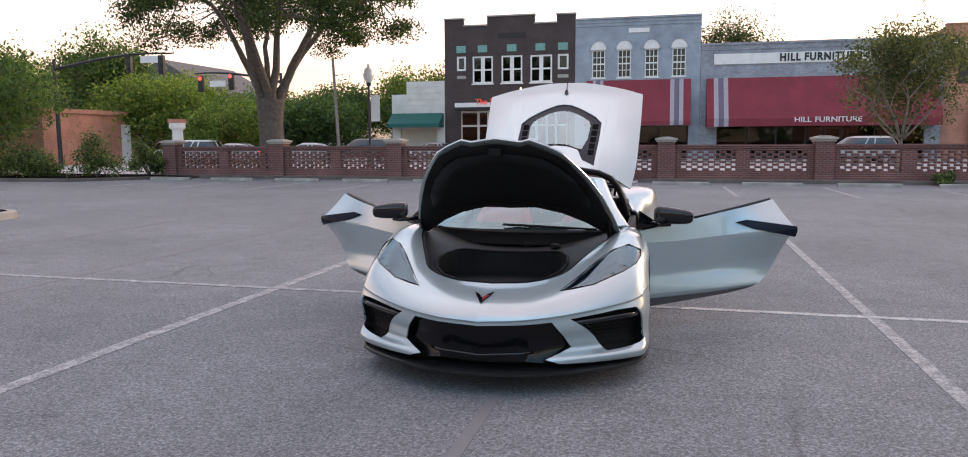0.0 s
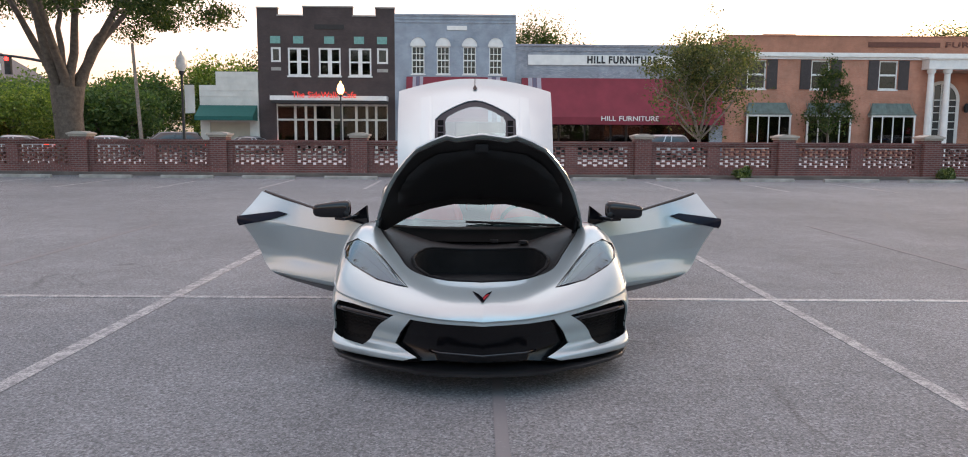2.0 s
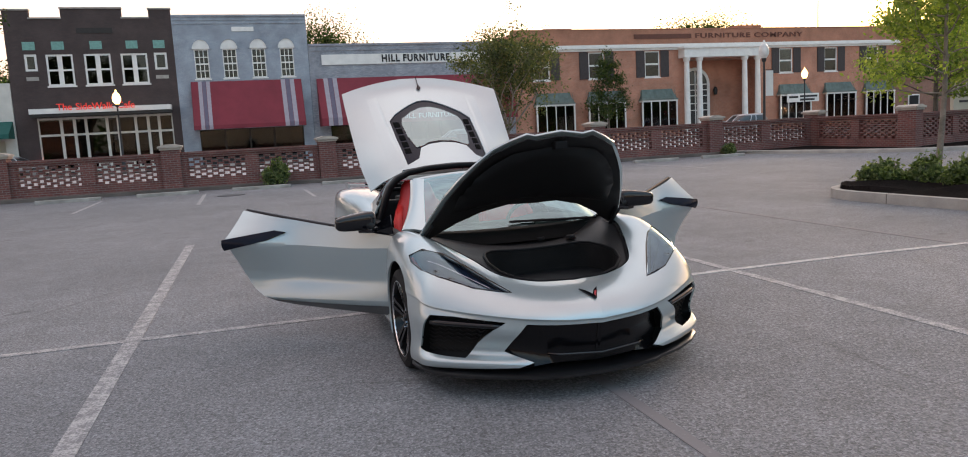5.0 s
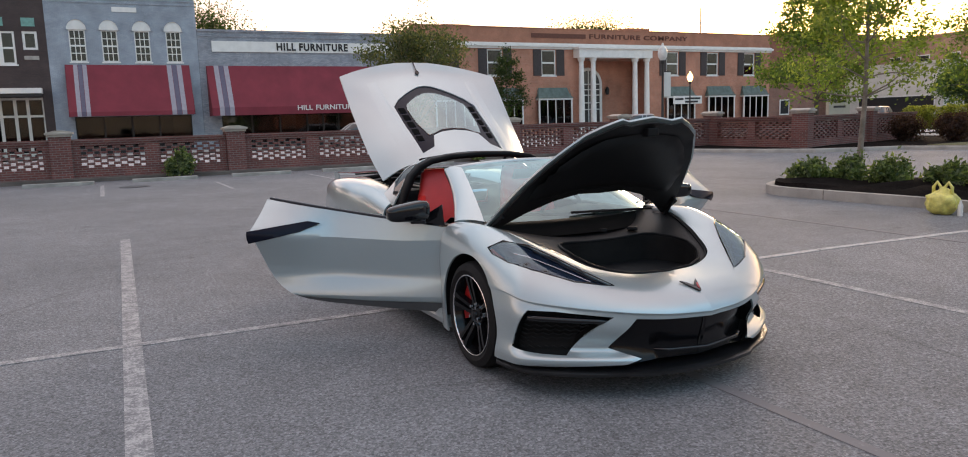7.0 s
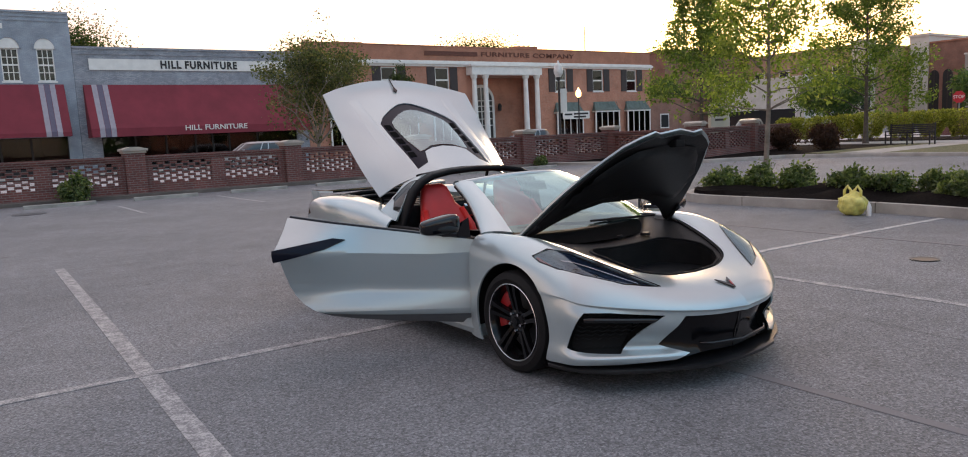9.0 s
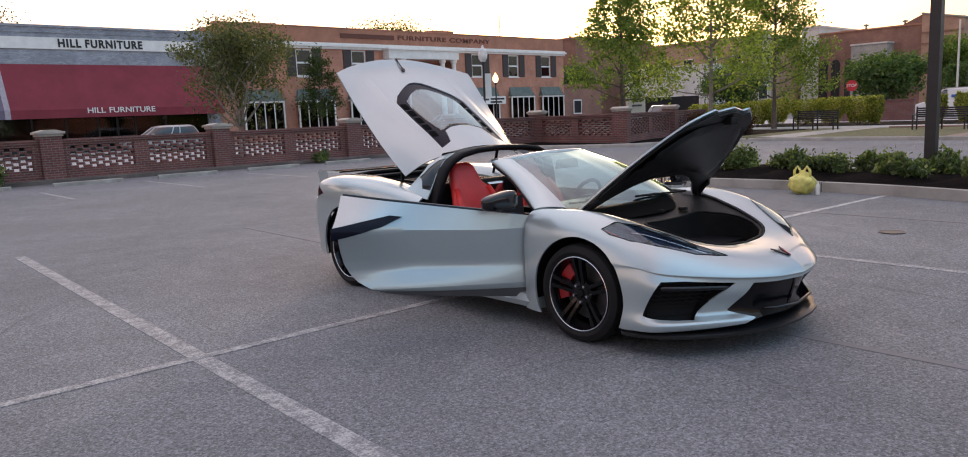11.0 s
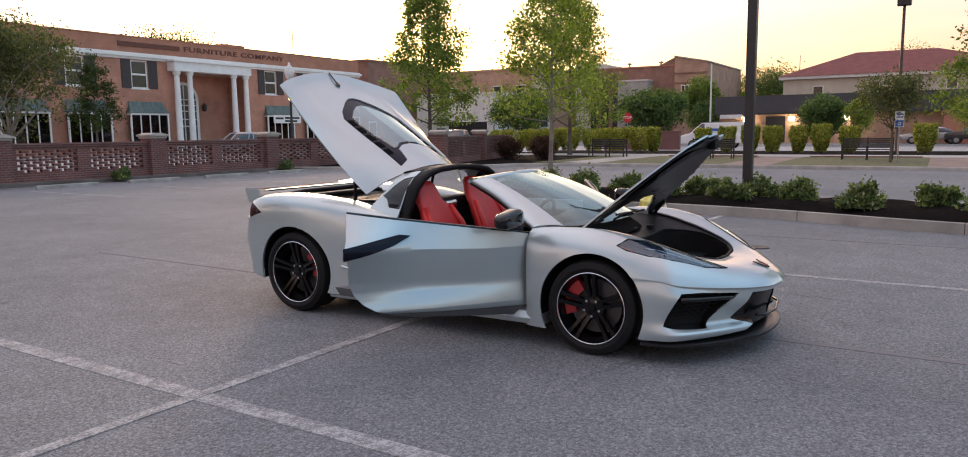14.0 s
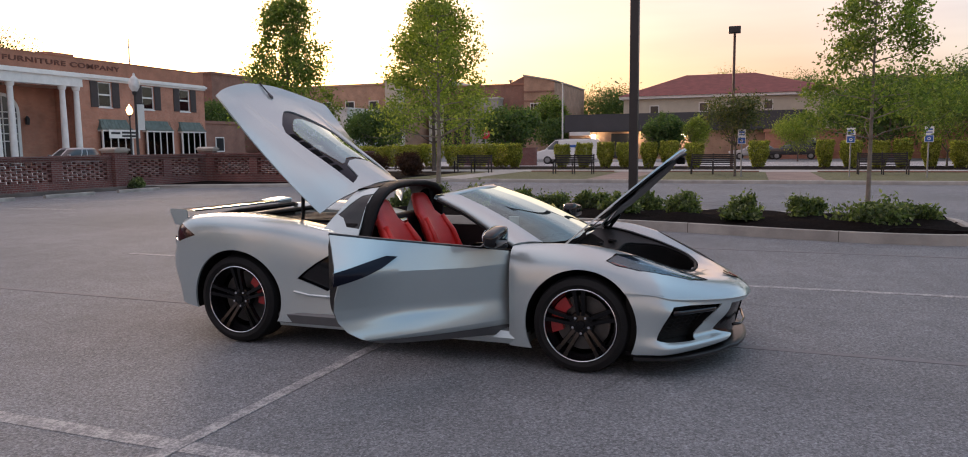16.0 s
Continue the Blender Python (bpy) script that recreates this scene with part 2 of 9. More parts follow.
def asphalt(name, lo, hi, stone):
    """Worn asphalt: pale stones in dark binder, with broad stains."""
    m, nt, b = nodes_of(name)
    v = coords(nt, 1.0)
    vor = nt.nodes.new("ShaderNodeTexVoronoi")
    vor.inputs["Scale"].default_value = 92.0
    link(nt, v, vor.inputs["Vector"])
    speck = ramp(nt, vor.outputs["Color"], [(0.0, 0.45), (0.5, 0.95), (1.0, 1.62)])
    fine = noise_tex(nt, v, 38.0, 3.0, 0.7)
    broad = noise_tex(nt, v, 0.35, 5.0, 0.62)
    mid = noise_tex(nt, v, 3.2, 4.0, 0.6)
    c = ramp(nt, broad, [(0.3, lo), (0.72, hi)])
    c = mixed(nt, "MULTIPLY", 0.9, c, speck)
    c = mixed(nt, "MULTIPLY", 0.8, c, ramp(nt, fine, [(0.3, 0.5), (0.7, 1.5)]))
    c = mixed(nt, "MULTIPLY", 0.6, c, ramp(nt, mid, [(0.35, 0.82), (0.65, 1.1)]))
    # hairline cracks that come and go, and a few dark drips
    wob = mixed(nt, "ADD", 0.35, v, noise_out(nt, v, 1.3))
    vc = nt.nodes.new("ShaderNodeTexVoronoi")
    vc.feature = "DISTANCE_TO_EDGE"
    vc.inputs["Scale"].default_value = 0.33
    link(nt, wob, vc.inputs["Vector"])
    where = noise_tex(nt, v, 0.22, 2.0, 0.5)
    crack = mixed(nt, "MULTIPLY", 1.0, ramp(nt, vc.outputs["Distance"], [(0.0, 1.0), (0.006, 0.0)]), ramp(nt, where, [(0.53, 0.0), (0.62, 0.5)]))
    c = mixed(nt, "MIX", crack, c, (0.035, 0.034, 0.035))
    drip = noise_tex(nt, v, 2.1, 1.0, 0.4)
    c = mixed(nt, "MIX", ramp(nt, drip, [(0.76, 0.0), (0.80, 0.55)]), c, (0.05, 0.048, 0.05))
    pale = noise_tex(nt, v, 60.0, 1.0, 0.5)
    c = mixed(nt, "MIX", ramp(nt, pale, [(0.65, 0.0), (0.70, 0.55)]), c, stone)
    link(nt, c, b.inputs["Base Color"])
    b.inputs["Roughness"].default_value = 0.80
    bumped(nt, b, vor.outputs["Distance"], 0.55, 0.006)
    return m


def brick_mat(name, c1, c2, mortar, scale=1.0, rough=0.85):
    """Brickwork at real size, for walls too far off to tell single bricks."""
    m, nt, b = nodes_of(name)
    tc = nt.nodes.new("ShaderNodeTexCoord")
    sep = nt.nodes.new("ShaderNodeSeparateXYZ")
    link(nt, tc.outputs["Object"], sep.inputs[0])
    add = nt.nodes.new("ShaderNodeMath")
    add.operation = "ADD"
    link(nt, sep.outputs["X"], add.inputs[0])
    link(nt, sep.outputs["Y"], add.inputs[1])
    com = nt.nodes.new("ShaderNodeCombineXYZ")
    link(nt, add.outputs[0], com.inputs["X"])
    link(nt, sep.outputs["Z"], com.inputs["Y"])
    br = nt.nodes.new("ShaderNodeTexBrick")
    br.inputs["Scale"].default_value = scale
    br.inputs["Brick Width"].default_value = 0.21
    br.inputs["Row Height"].default_value = 0.072
    br.inputs["Mortar Size"].default_value = 0.009
    br.inputs["Mortar Smooth"].default_value = 0.2
    br.inputs["Color1"].default_value = (*c1, 1)
    br.inputs["Color2"].default_value = (*c2, 1)
    br.inputs["Mortar"].default_value = (*mortar, 1)
    link(nt, com.outputs[0], br.inputs["Vector"])
    v = coords(nt, 1.0)
    st = noise_tex(nt, v, 0.8, 5.0)
    c = mixed(nt, "MULTIPLY", 0.7, br.outputs["Color"], ramp(nt, st, [(0.3, 0.6), (0.7, 1.2)]))
    c = mixed(nt, "MULTIPLY", 0.6, c, ramp(nt, noise_tex(nt, v, 25.0, 2.0), [(0.3, 0.7), (0.7, 1.2)]))
    link(nt, c, b.inputs["Base Color"])
    b.inputs["Roughness"].default_value = rough
    bumped(nt, b, br.outputs["Fac"], -0.5, 0.006)
    return m


def leafy(name, dark, light, dry=None):
    """Leaves: the colour differs from leaf to leaf, and light comes through."""
    m, nt, b = nodes_of(name)
    g = nt.nodes.new("ShaderNodeNewGeometry")
    v = coords(nt, 1.0)
    c = ramp(nt, g.outputs["Random Per Island"], [(0.0, dark), (0.75, light), (1.0, dry or light)])
    c = mixed(nt, "MULTIPLY", 0.7, c, ramp(nt, noise_tex(nt, v, 0.9, 3.0), [(0.35, 0.6), (0.65, 1.25)]))
    link(nt, c, b.inputs["Base Color"])
    b.inputs["Roughness"].default_value = 0.55
    b.inputs["Specular IOR Level"].default_value = 0.3
    tl = nt.nodes.new("ShaderNodeBsdfTranslucent")
    link(nt, mixed(nt, "MULTIPLY", 1.0, c, (1.8, 1.95, 0.75)), tl.inputs["Color"])
    mx = nt.nodes.new("ShaderNodeMixShader")
    mx.inputs[0].default_value = 0.5
    link(nt, b.outputs[0], mx.inputs[1])
    link(nt, tl.outputs[0], mx.inputs[2])
    link(nt, mx.outputs[0], nt.nodes["Material Output"].inputs[0])
    return m


def glow(name, colour, strength):
    m, nt, b = nodes_of(name)
    b.inputs["Base Color"].default_value = (*colour, 1)
    b.inputs["Emission Color"].default_value = (*colour, 1)
    b.inputs["Emission Strength"].default_value = strength
    return m


def worn_paint(name, paint, under, amount):
    """Road paint worn through to the asphalt."""
    m, nt, b = nodes_of(name)
    v = coords(nt, 1.0)
    n = noise_tex(nt, v, 9.0, 6.0, 0.75)
    f = noise_tex(nt, v, 70.0, 2.0, 0.6)
    s = mixed(nt, "MIX", 0.45, ramp(nt, n, [(0.0, 0.0), (1.0, 1.0)]), ramp(nt, f, [(0.0, 0.0), (1.0, 1.0)]))
    k = ramp(nt, s, [(amount - 0.06, 0.0), (amount + 0.08, 1.0)])
    link(nt, mixed(nt, "MIX", k, under, paint), b.inputs["Base Color"])
    b.inputs["Roughness"].default_value = 0.8
    return m


M = {}
M["asphalt"] = asphalt("asphalt", (0.128, 0.135, 0.143), (0.192, 0.200, 0.211), (0.37, 0.385, 0.39))
M["road"] = asphalt("road_asphalt", (0.351, 0.333, 0.328), (0.445, 0.427, 0.421), (0.526, 0.515, 0.503))
M["line"] = worn_paint("line_paint", (0.42, 0.415, 0.41), (0.172, 0.174, 0.18), 0.505)
M["line_new"] = worn_paint("line_paint_fresh", (0.47, 0.465, 0.45), (0.17, 0.167, 0.175), 0.45)
M["line_old"] = worn_paint("line_paint_faded", (0.25, 0.245, 0.25), (0.163, 0.16, 0.168), 0.62)
M["concrete"] = plain("concrete", (0.36, 0.34, 0.31), 0.88, vary=0.25, scale=1.5, bump=0.3)
M["stop_grey"] = plain("stop_concrete", (0.30, 0.29, 0.265), 0.9, vary=0.3, scale=3.0, bump=0.4)
M["kerb_brown"] = plain("kerb_concrete_brown", (0.12, 0.10, 0.088), 0.9, vary=0.35, scale=1.2, bump=0.4)
M["sidewalk"] = plain("sidewalk", (0.42, 0.40, 0.375), 0.88, vary=0.18, scale=0.8, bump=0.2)
M["brick"] = brick_mat("brick_red", (0.21, 0.066, 0.054), (0.145, 0.048, 0.043), (0.22, 0.18, 0.165))
M["brick_cap"] = plain("stone_cap", (0.42, 0.37, 0.32), 0.85, vary=0.2, scale=3.0, bump=0.2)
M["brick_brown"] = brick_mat("brick_brown_painted", (0.075, 0.052, 0.05), (0.062, 0.045, 0.044), (0.06, 0.045, 0.043))
M["brick_grey"] = brick_mat("brick_painted_blue_grey", (0.36, 0.40, 0.45), (0.31, 0.35, 0.41), (0.27, 0.31, 0.36))
M["brick_pale"] = brick_mat("brick_painted_pale", (0.40, 0.42, 0.46), (0.26, 0.29, 0.34), (0.22, 0.22, 0.24))
M["brick_orange"] = brick_mat("brick_orange", (0.52, 0.225, 0.145), (0.45, 0.185, 0.118), (0.47, 0.29, 0.215))
M["brick_band"] = brick_mat("brick_band", (0.44, 0.19, 0.12), (0.40, 0.175, 0.11), (0.40, 0.21, 0.145))
M["brick_tan"] = brick_mat("brick_tan", (0.46, 0.27, 0.18), (0.39, 0.23, 0.155), (0.42, 0.30, 0.22))
M["brick_far"] = brick_mat("brick_far", (0.30, 0.14, 0.10), (0.25, 0.12, 0.09), (0.27, 0.18, 0.14))
M["white"] = plain("white_paint", (0.74, 0.73, 0.70), 0.6, vary=0.08, scale=2.0)
M["siding"] = plain("white_board", (0.62, 0.60, 0.55), 0.7, vary=0.12, scale=1.0)
M["beige"] = plain("beige_render", (0.50, 0.45, 0.36), 0.85, vary=0.12, scale=0.6)
M["shutter"] = plain("shutter_dark", (0.05, 0.038, 0.038), 0.6, vary=0.2)
M["copper"] = plain("copper_green", (0.105, 0.145, 0.13), 0.6, vary=0.3, scale=2.5)
M["awning_red"] = plain("awning_burgundy", (0.215, 0.03, 0.045), 0.85, vary=0.14, scale=0.8)
M["awning_stripe"] = plain("awning_stripe", (0.36, 0.33, 0.37), 0.85, vary=0.1)
M["awning_stripe_dark"] = plain("awning_stripe_dark", (0.14, 0.12, 0.17), 0.85, vary=0.1)
M["awning_green"] = plain("awning_green", (0.012, 0.10, 0.085), 0.85, vary=0.1)
M["teal"] = plain("teal_panel", (0.17, 0.36, 0.32), 0.7, vary=0.2)
M["dark"] = plain("dark_inside", (0.03, 0.028, 0.027), 0.8)
M["curtain"] = plain("curtain_brown", (0.15, 0.10, 0.085), 0.9, vary=0.35, scale=3.0)
M["darkwall"] = plain("dark_metal_roof", (0.045, 0.047, 0.055), 0.55, vary=0.12, scale=0.6)
M["redroof"] = plain("red_shingle", (0.19, 0.052, 0.044), 0.85, vary=0.25, scale=1.0)
M["greyroof"] = plain("grey_shingle", (0.11, 0.105, 0.11), 0.85, vary=0.2)
M["pane"] = glassy("window_pane", (0.35, 0.38, 0.4), 0.015, 0.0)
M["black_metal"] = plain("black_metal", (0.018, 0.018, 0.02), 0.45, vary=0.25)
M["letter_black"] = plain("letter_black", (0.02, 0.02, 0.022), 0.6)
M["letter_white"] = plain("letter_white", (0.75, 0.73, 0.7), 0.6)
M["letter_brown"] = plain("letter_brown", (0.13, 0.046, 0.03), 0.7)
M["letter_red"] = glow("letter_neon", (0.75, 0.045, 0.03), 0.2)
M["mulch"] = plain("mulch", (0.009, 0.007, 0.0065), 1.0, vary=0.6, scale=18.0, bump=1.0, fine=70, spec=0.05)
M["grass"] = plain("lawn", (0.125, 0.125, 0.055), 0.9, vary=0.3, scale=4.0, bump=0.8, fine=120)
M["bark"] = plain("bark", (0.13, 0.105, 0.085), 0.9, vary=0.35, scale=7.0, bump=0.9, fine=30)
M["bark_pale"] = plain("bark_pale", (0.24, 0.20, 0.165), 0.9, vary=0.3, scale=7.0, bump=0.6, fine=30)
M["leaf_oak"] = leafy("leaves_oak", (0.016, 0.034, 0.014), (0.045, 0.075, 0.025), (0.10, 0.10, 0.035))
M["leaf_mid"] = leafy("leaves_green", (0.062, 0.108, 0.030), (0.165, 0.225, 0.06), (0.27, 0.29, 0.09))
M["leaf_bright"] = leafy("leaves_bright", (0.095, 0.145, 0.032), (0.24, 0.295, 0.07), (0.35, 0.36, 0.11))
M["leaf_hill"] = leafy("leaves_olive", (0.036, 0.050, 0.027), (0.095, 0.112, 0.055), (0.18, 0.15, 0.075))
M["leaf_shrub"] = leafy("leaves_shrub", (0.042, 0.070, 0.033), (0.135, 0.175, 0.085), (0.26, 0.30, 0.15))
M["leaf_hedge"] = leafy("leaves_hedge", (0.10, 0.12, 0.028), (0.31, 0.32, 0.075), (0.46, 0.44, 0.13))
M["leaf_maroon"] = leafy("leaves_maroon", (0.025, 0.014, 0.014), (0.07, 0.035, 0.03))
M["leaf_far"] = leafy("leaves_far", (0.038, 0.075, 0.032), (0.095, 0.15, 0.058), (0.15, 0.18, 0.075))
M["lamp_white"] = plain("lamp_globe", (0.72, 0.72, 0.7), 0.3)
M["lamp_lit"] = glow("lamp_globe_lit", (1.0, 0.58, 0.2), 3.0)
M["wall_lamp"] = glow("wall_lamp", (1.0, 0.82, 0.5), 25.0)
M["signal_red"] = glow("signal_red", (1.0, 0.02, 0.015), 4.0)
M["sign_blue"] = plain("sign_blue", (0.03, 0.12, 0.42), 0.5)
M["sign_red"] = plain("sign_red", (0.5, 0.02, 0.03), 0.5)
M["steel"] = plain("steel", (0.3, 0.3, 0.3), 0.5, 0.7)
M["brick_path"] = brick_mat("brick_path", (0.33, 0.14, 0.10), (0.27, 0.12, 0.09), (0.25, 0.18, 0.15))
M["bag"] = plain("bag_yellow", (0.66, 0.60, 0.16), 0.35, vary=0.25, scale=14)
M["carwhite"] = plain("van_white", (0.7, 0.7, 0.7), 0.3, coat=0.6, vary=0.04)
M["cardark"] = plain("car_dark", (0.02, 0.022, 0.026), 0.3, coat=0.6)
M["carsilver"] = plain("car_silver", (0.4, 0.4, 0.41), 0.3, 0.5, coat=0.6)
M["tail_red"] = glow("tail_lamp", (1.0, 0.02, 0.01), 3.0)

# ---- ground, road, lines, kerbs ----
bm = bmesh.new()
bmesh.ops.create_grid(bm, x_segments=8, y_segments=8, size=1800)
tagged(part("ground", bm, M["asphalt"]), "worn grey asphalt of the car park and beyond", "ground", kind="structure")


def flat(name, x0, x1, y0, y1, z, material, label, category, turn=0.0):
    """A thin slab whose top lies at z."""
    cx, cy = (x0 + x1) / 2, (y0 + y1) / 2
    ob = part(name, boxed(x0 - cx, x1 - cx, y0 - cy, y1 - cy, -min(0.05, z * 0.9), 0), material)
    ob.matrix_basis = pose(cx, cy, z, 0, 0, turn)
    return tagged(ob, label, category, kind="structure")


flat("road", -300, 62, 24.2, 46.5, 0.012, M["road"], "pale asphalt street behind the brick wall", "road")
flat("pavement", -300, 66, 46.5, 51.1, 0.14, M["sidewalk"], "concrete pavement along the shop fronts", "pavement")
flat("pavement", -120, 20.5, 22.4, 24.2, 0.13, M["sidewalk"], "concrete pavement behind the brick wall", "pavement")
flat("road", 44, 60, -120, 24.2, 0.012, M["road"], "pale asphalt side street past the hedges", "road")
flat("road", 66, 82, 46.5, 200, 0.012, M["road"], "pale asphalt street between the brick buildings", "road")

LINES = [(-5.45, -6.0, 6.1, 0.04), (-2.885, -6.2, 6.25, 0.062), (0.03, -6.0, 6.1, 0.035), (2.62, -6.0, 6.2, 0.05), (5.5, -6.0, 6.0, 0.045), (-8.2, -6.0, 6.0, 0.04)]
for x, y0, y1, w in LINES:
    m = M["line_old"] if abs(x) < 1 or x < -4 or x > 5 else M["line"]
    ob = part("parking_line", boxed(-w, w, 0, y1 - y0, -0.003, 0.004), m)
    ob.matrix_basis = pose(x, y0, 0, 0, 0, -1.0)
    tagged(ob, "worn white parking line painted on asphalt", "parking line", "stall lines", "structure")
ob = part("parking_line", boxed(1.2, 3.98, -0.045, 0.045, -0.003, 0.006), M["line_new"])
ob.matrix_basis = pose(0, 0.26, 0, 0, 0, -1.5)
tagged(ob, "white line across the parking stalls beside the car", "parking line", "stall lines", "structure")
ob = part("parking_line", boxed(-6.6, 1.19, -0.045, 0.045, -0.003, 0.006), M["line"])
ob.matrix_basis = pose(0, 0.26, 0, 0, 0, -1.5)
tagged(ob, "long worn white line across the parking stalls", "parking line", "stall lines", "structure")
ob = part("parking_line", boxed(0, 3.85, -0.045, 0.045, -0.003, 0.006), M["line_new"])
ob.matrix_basis = pose(4.0, 0.165, 0, 0, 0, -4.0)
tagged(ob, "bright white line running up to the planted island", "parking line", "stall lines", "structure")
for i in range(11):
    x = -17.75 + 2.96 * i
    ob = part("parking_line", boxed(-0.05, 0.05, 14.5, 18.8 - 1.2 * (i % 3 == 0), -0.003, 0.004), M["line"])
    ob.matrix_basis = pose(x, -0.05 * x, 0)
    tagged(ob, "faded white parking line by the brick wall", "parking line", "stall lines by the wall", "structure")


def loop_band(name, pts, width, height, material, label, category, closed=True, inner=None):
    """A kerb: a band that follows a line, with a rounded upper edge."""
    bm = bmesh.new()
    n = len(pts)
    pts = [Vector((*p, 0)) for p in pts]
    prof = [(0, -0.05), (0.02, height - 0.03), (0.045, height), (width, height), (width, -0.05)]
    rings = []
    for i, p in enumerate(pts):
        a = pts[(i - 1) % n] if closed or i else p
        b = pts[(i + 1) % n] if closed or i < n - 1 else p
        d = (b - a).normalized()
        nrm = Vector((-d.y, d.x, 0))
        rings.append([bm.verts.new(p + nrm * u + Vector((0, 0, h))) for u, h in prof])
    for i in range(n if closed else n - 1):
        ra, rb = rings[i], rings[(i + 1) % n]
        for k in range(len(prof) - 1):
            bm.faces.new((ra[k], rb[k], rb[k + 1], ra[k + 1]))
    bmesh.ops.recalc_face_normals(bm, faces=bm.faces)
    return tagged(part(name, bm, material), label, category, kind="structure")


def rounded(corners, radius, steps=6):
    """A closed line with round corners."""
    out = []
    n = len(corners)
    for i in range(n):
        p, a, b = (Vector(corners[j % n]) for j in (i, i - 1, i + 1))
        da, db = (a - p).normalized(), (b - p).normalized()
        r = min(radius, (a - p).length * 0.48, (b - p).length * 0.48)
        p0, p1 = p + da * r, p + db * r
        for k in range(steps + 1):
            t = k / steps
            out.append(tuple(p0 * (1 - t) ** 2 + p * 2 * t * (1 - t) + p1 * t * t))
    return out


def bed(name, outline, z, material, label, category, mound=0.0):
    """A planted area with an uneven top."""
    bm = bmesh.new()
    vs = [bm.verts.new((*p, z)) for p in outline]
    f = bm.faces.new(vs)
    bmesh.ops.triangulate(bm, faces=[f])
    bmesh.ops.subdivide_edges(bm, edges=bm.edges, cuts=5, use_grid_fill=True)
    edge = {v for e in bm.edges if len(e.link_faces) == 1 for v in e.verts}
    for v in bm.verts:
        if v not in edge:
            v.co.z += mound * (0.5 + 0.8 * noise.noise(v.co * 1.3))
    return tagged(part(name, bm, material, smooth=True), label, category, kind="structure")


def shrunk(line, d):
    """A closed line moved inwards."""
    n = len(line)
    out = []
    for i, p in enumerate(line):
        a, b = Vector(line[i - 1]), Vector(line[(i + 1) % n])
        t = (b - a).normalized()
        out.append((p[0] + t.y * d, p[1] - t.x * d))
    return out


ISLE = rounded([(6.75, -5.75), (6.75, -4.2), (7.05, -2.9), (7.55, -1.5), (7.95, 0), (8.05, 1.6), (7.95, 3.2), (7.95, 4.8), (11.0, 6.2), (11.0, 1.5), (10.5, -2.5), (10.1, -5.9)], 0.9)
isle_kerb = loop_band("kerb", shrunk(ISLE, 0.17), 0.17, 0.16, M["concrete"], "pale concrete kerb round the planted island", "kerb")
JOINT = shrunk(ISLE, 0.085)
walked = 0.0
for (xa, ya), (xb, yb) in zip(JOINT, JOINT[1:] + JOINT[:1]):
    step = math.hypot(xb - xa, yb - ya)
    while walked < step:
        f = walked / step
        part("joint", boxed(-0.006, 0.006, -0.088, 0.088, 0.0, 0.1625), M["kerb_brown"], isle_kerb).matrix_basis = pose(xa + (xb - xa) * f, ya + (yb - ya) * f, 0, 0, 0, math.degrees(math.atan2(yb - ya, xb - xa)))
        walked += 2.4
    walked -= step
bed("mulch_bed", shrunk(ISLE, 0.15), 0.13, M["mulch"], "dark mulch bed of the planted island", "planting bed", 0.17)
ISLE_W = rounded([(-17.3, 4.2), (-11.4, 4.4), (-11.4, 6.3), (-17.3, 6.3)], 0.9)
loop_band("kerb", ISLE_W, 0.17, 0.15, M["concrete"], "pale concrete kerb round a small island", "kerb")
bed("mulch_bed", rounded([(-17.1, 4.36), (-11.56, 4.56), (-11.56, 6.15), (-17.1, 6.15)], 0.8), 0.13, M["mulch"], "dark mulch on the small kerbed island", "planting bed", 0.05)


def wall_y(x):
    return 21.35 - 0.045 * x


# the stretch along the wall is darker and browner than the rest
loop_band("kerb", [(-60, 22.3), (-40, 18.0), (-21.5, 18.2), (-18, wall_y(-18) - 0.42), (17.5, wall_y(17.5) - 0.42)],
          0.14, 0.13, M["kerb_brown"], "brown concrete kerb at the foot of the brick wall", "kerb", closed=False)
loop_band("kerb", [(17.5, wall_y(17.5) - 0.42), (19.2, 15.4), (20.2, 13.6), (23.2, 12.3), (24.3, 9.4), (24.4, -40)],
          0.16, 0.14, M["concrete"], "long concrete kerb along the car park edge", "kerb", closed=False)
bed("verge", [(-18, wall_y(-18) - 0.3), (17.5, wall_y(17.5) - 0.3), (23.0, 20.6), (23.0, 22.2), (-18, 22.9)], 0.11, M["kerb_brown"], "concrete strip at the foot of the brick wall", "verge")
bed("verge", [(-40, 18.2), (-21.4, 18.4), (-18, wall_y(-18) - 0.55), (-18, 23.4), (-40, 26)], 0.1, M["mulch"], "dark planted verge at the end of the wall", "verge", 0.05)
bed("verge", [(17.5, wall_y(17.5) - 0.6), (19.35, 15.5), (20.35, 13.75), (23.3, 12.45), (24.5, 10), (40, 13), (40, 22), (23, 22)], 0.1, M["mulch"], "dark mulch round the brick wall's corner", "verge", 0.04)
flat("lawn", 24.56, 33.5, -40, 12.3, 0.13, M["grass"], "mown grass strip past the far kerb", "lawn")
flat("pavement", 33.5, 36.5, -40, 20, 0.14, M["sidewalk"], "pale concrete path behind the grass", "pavement")
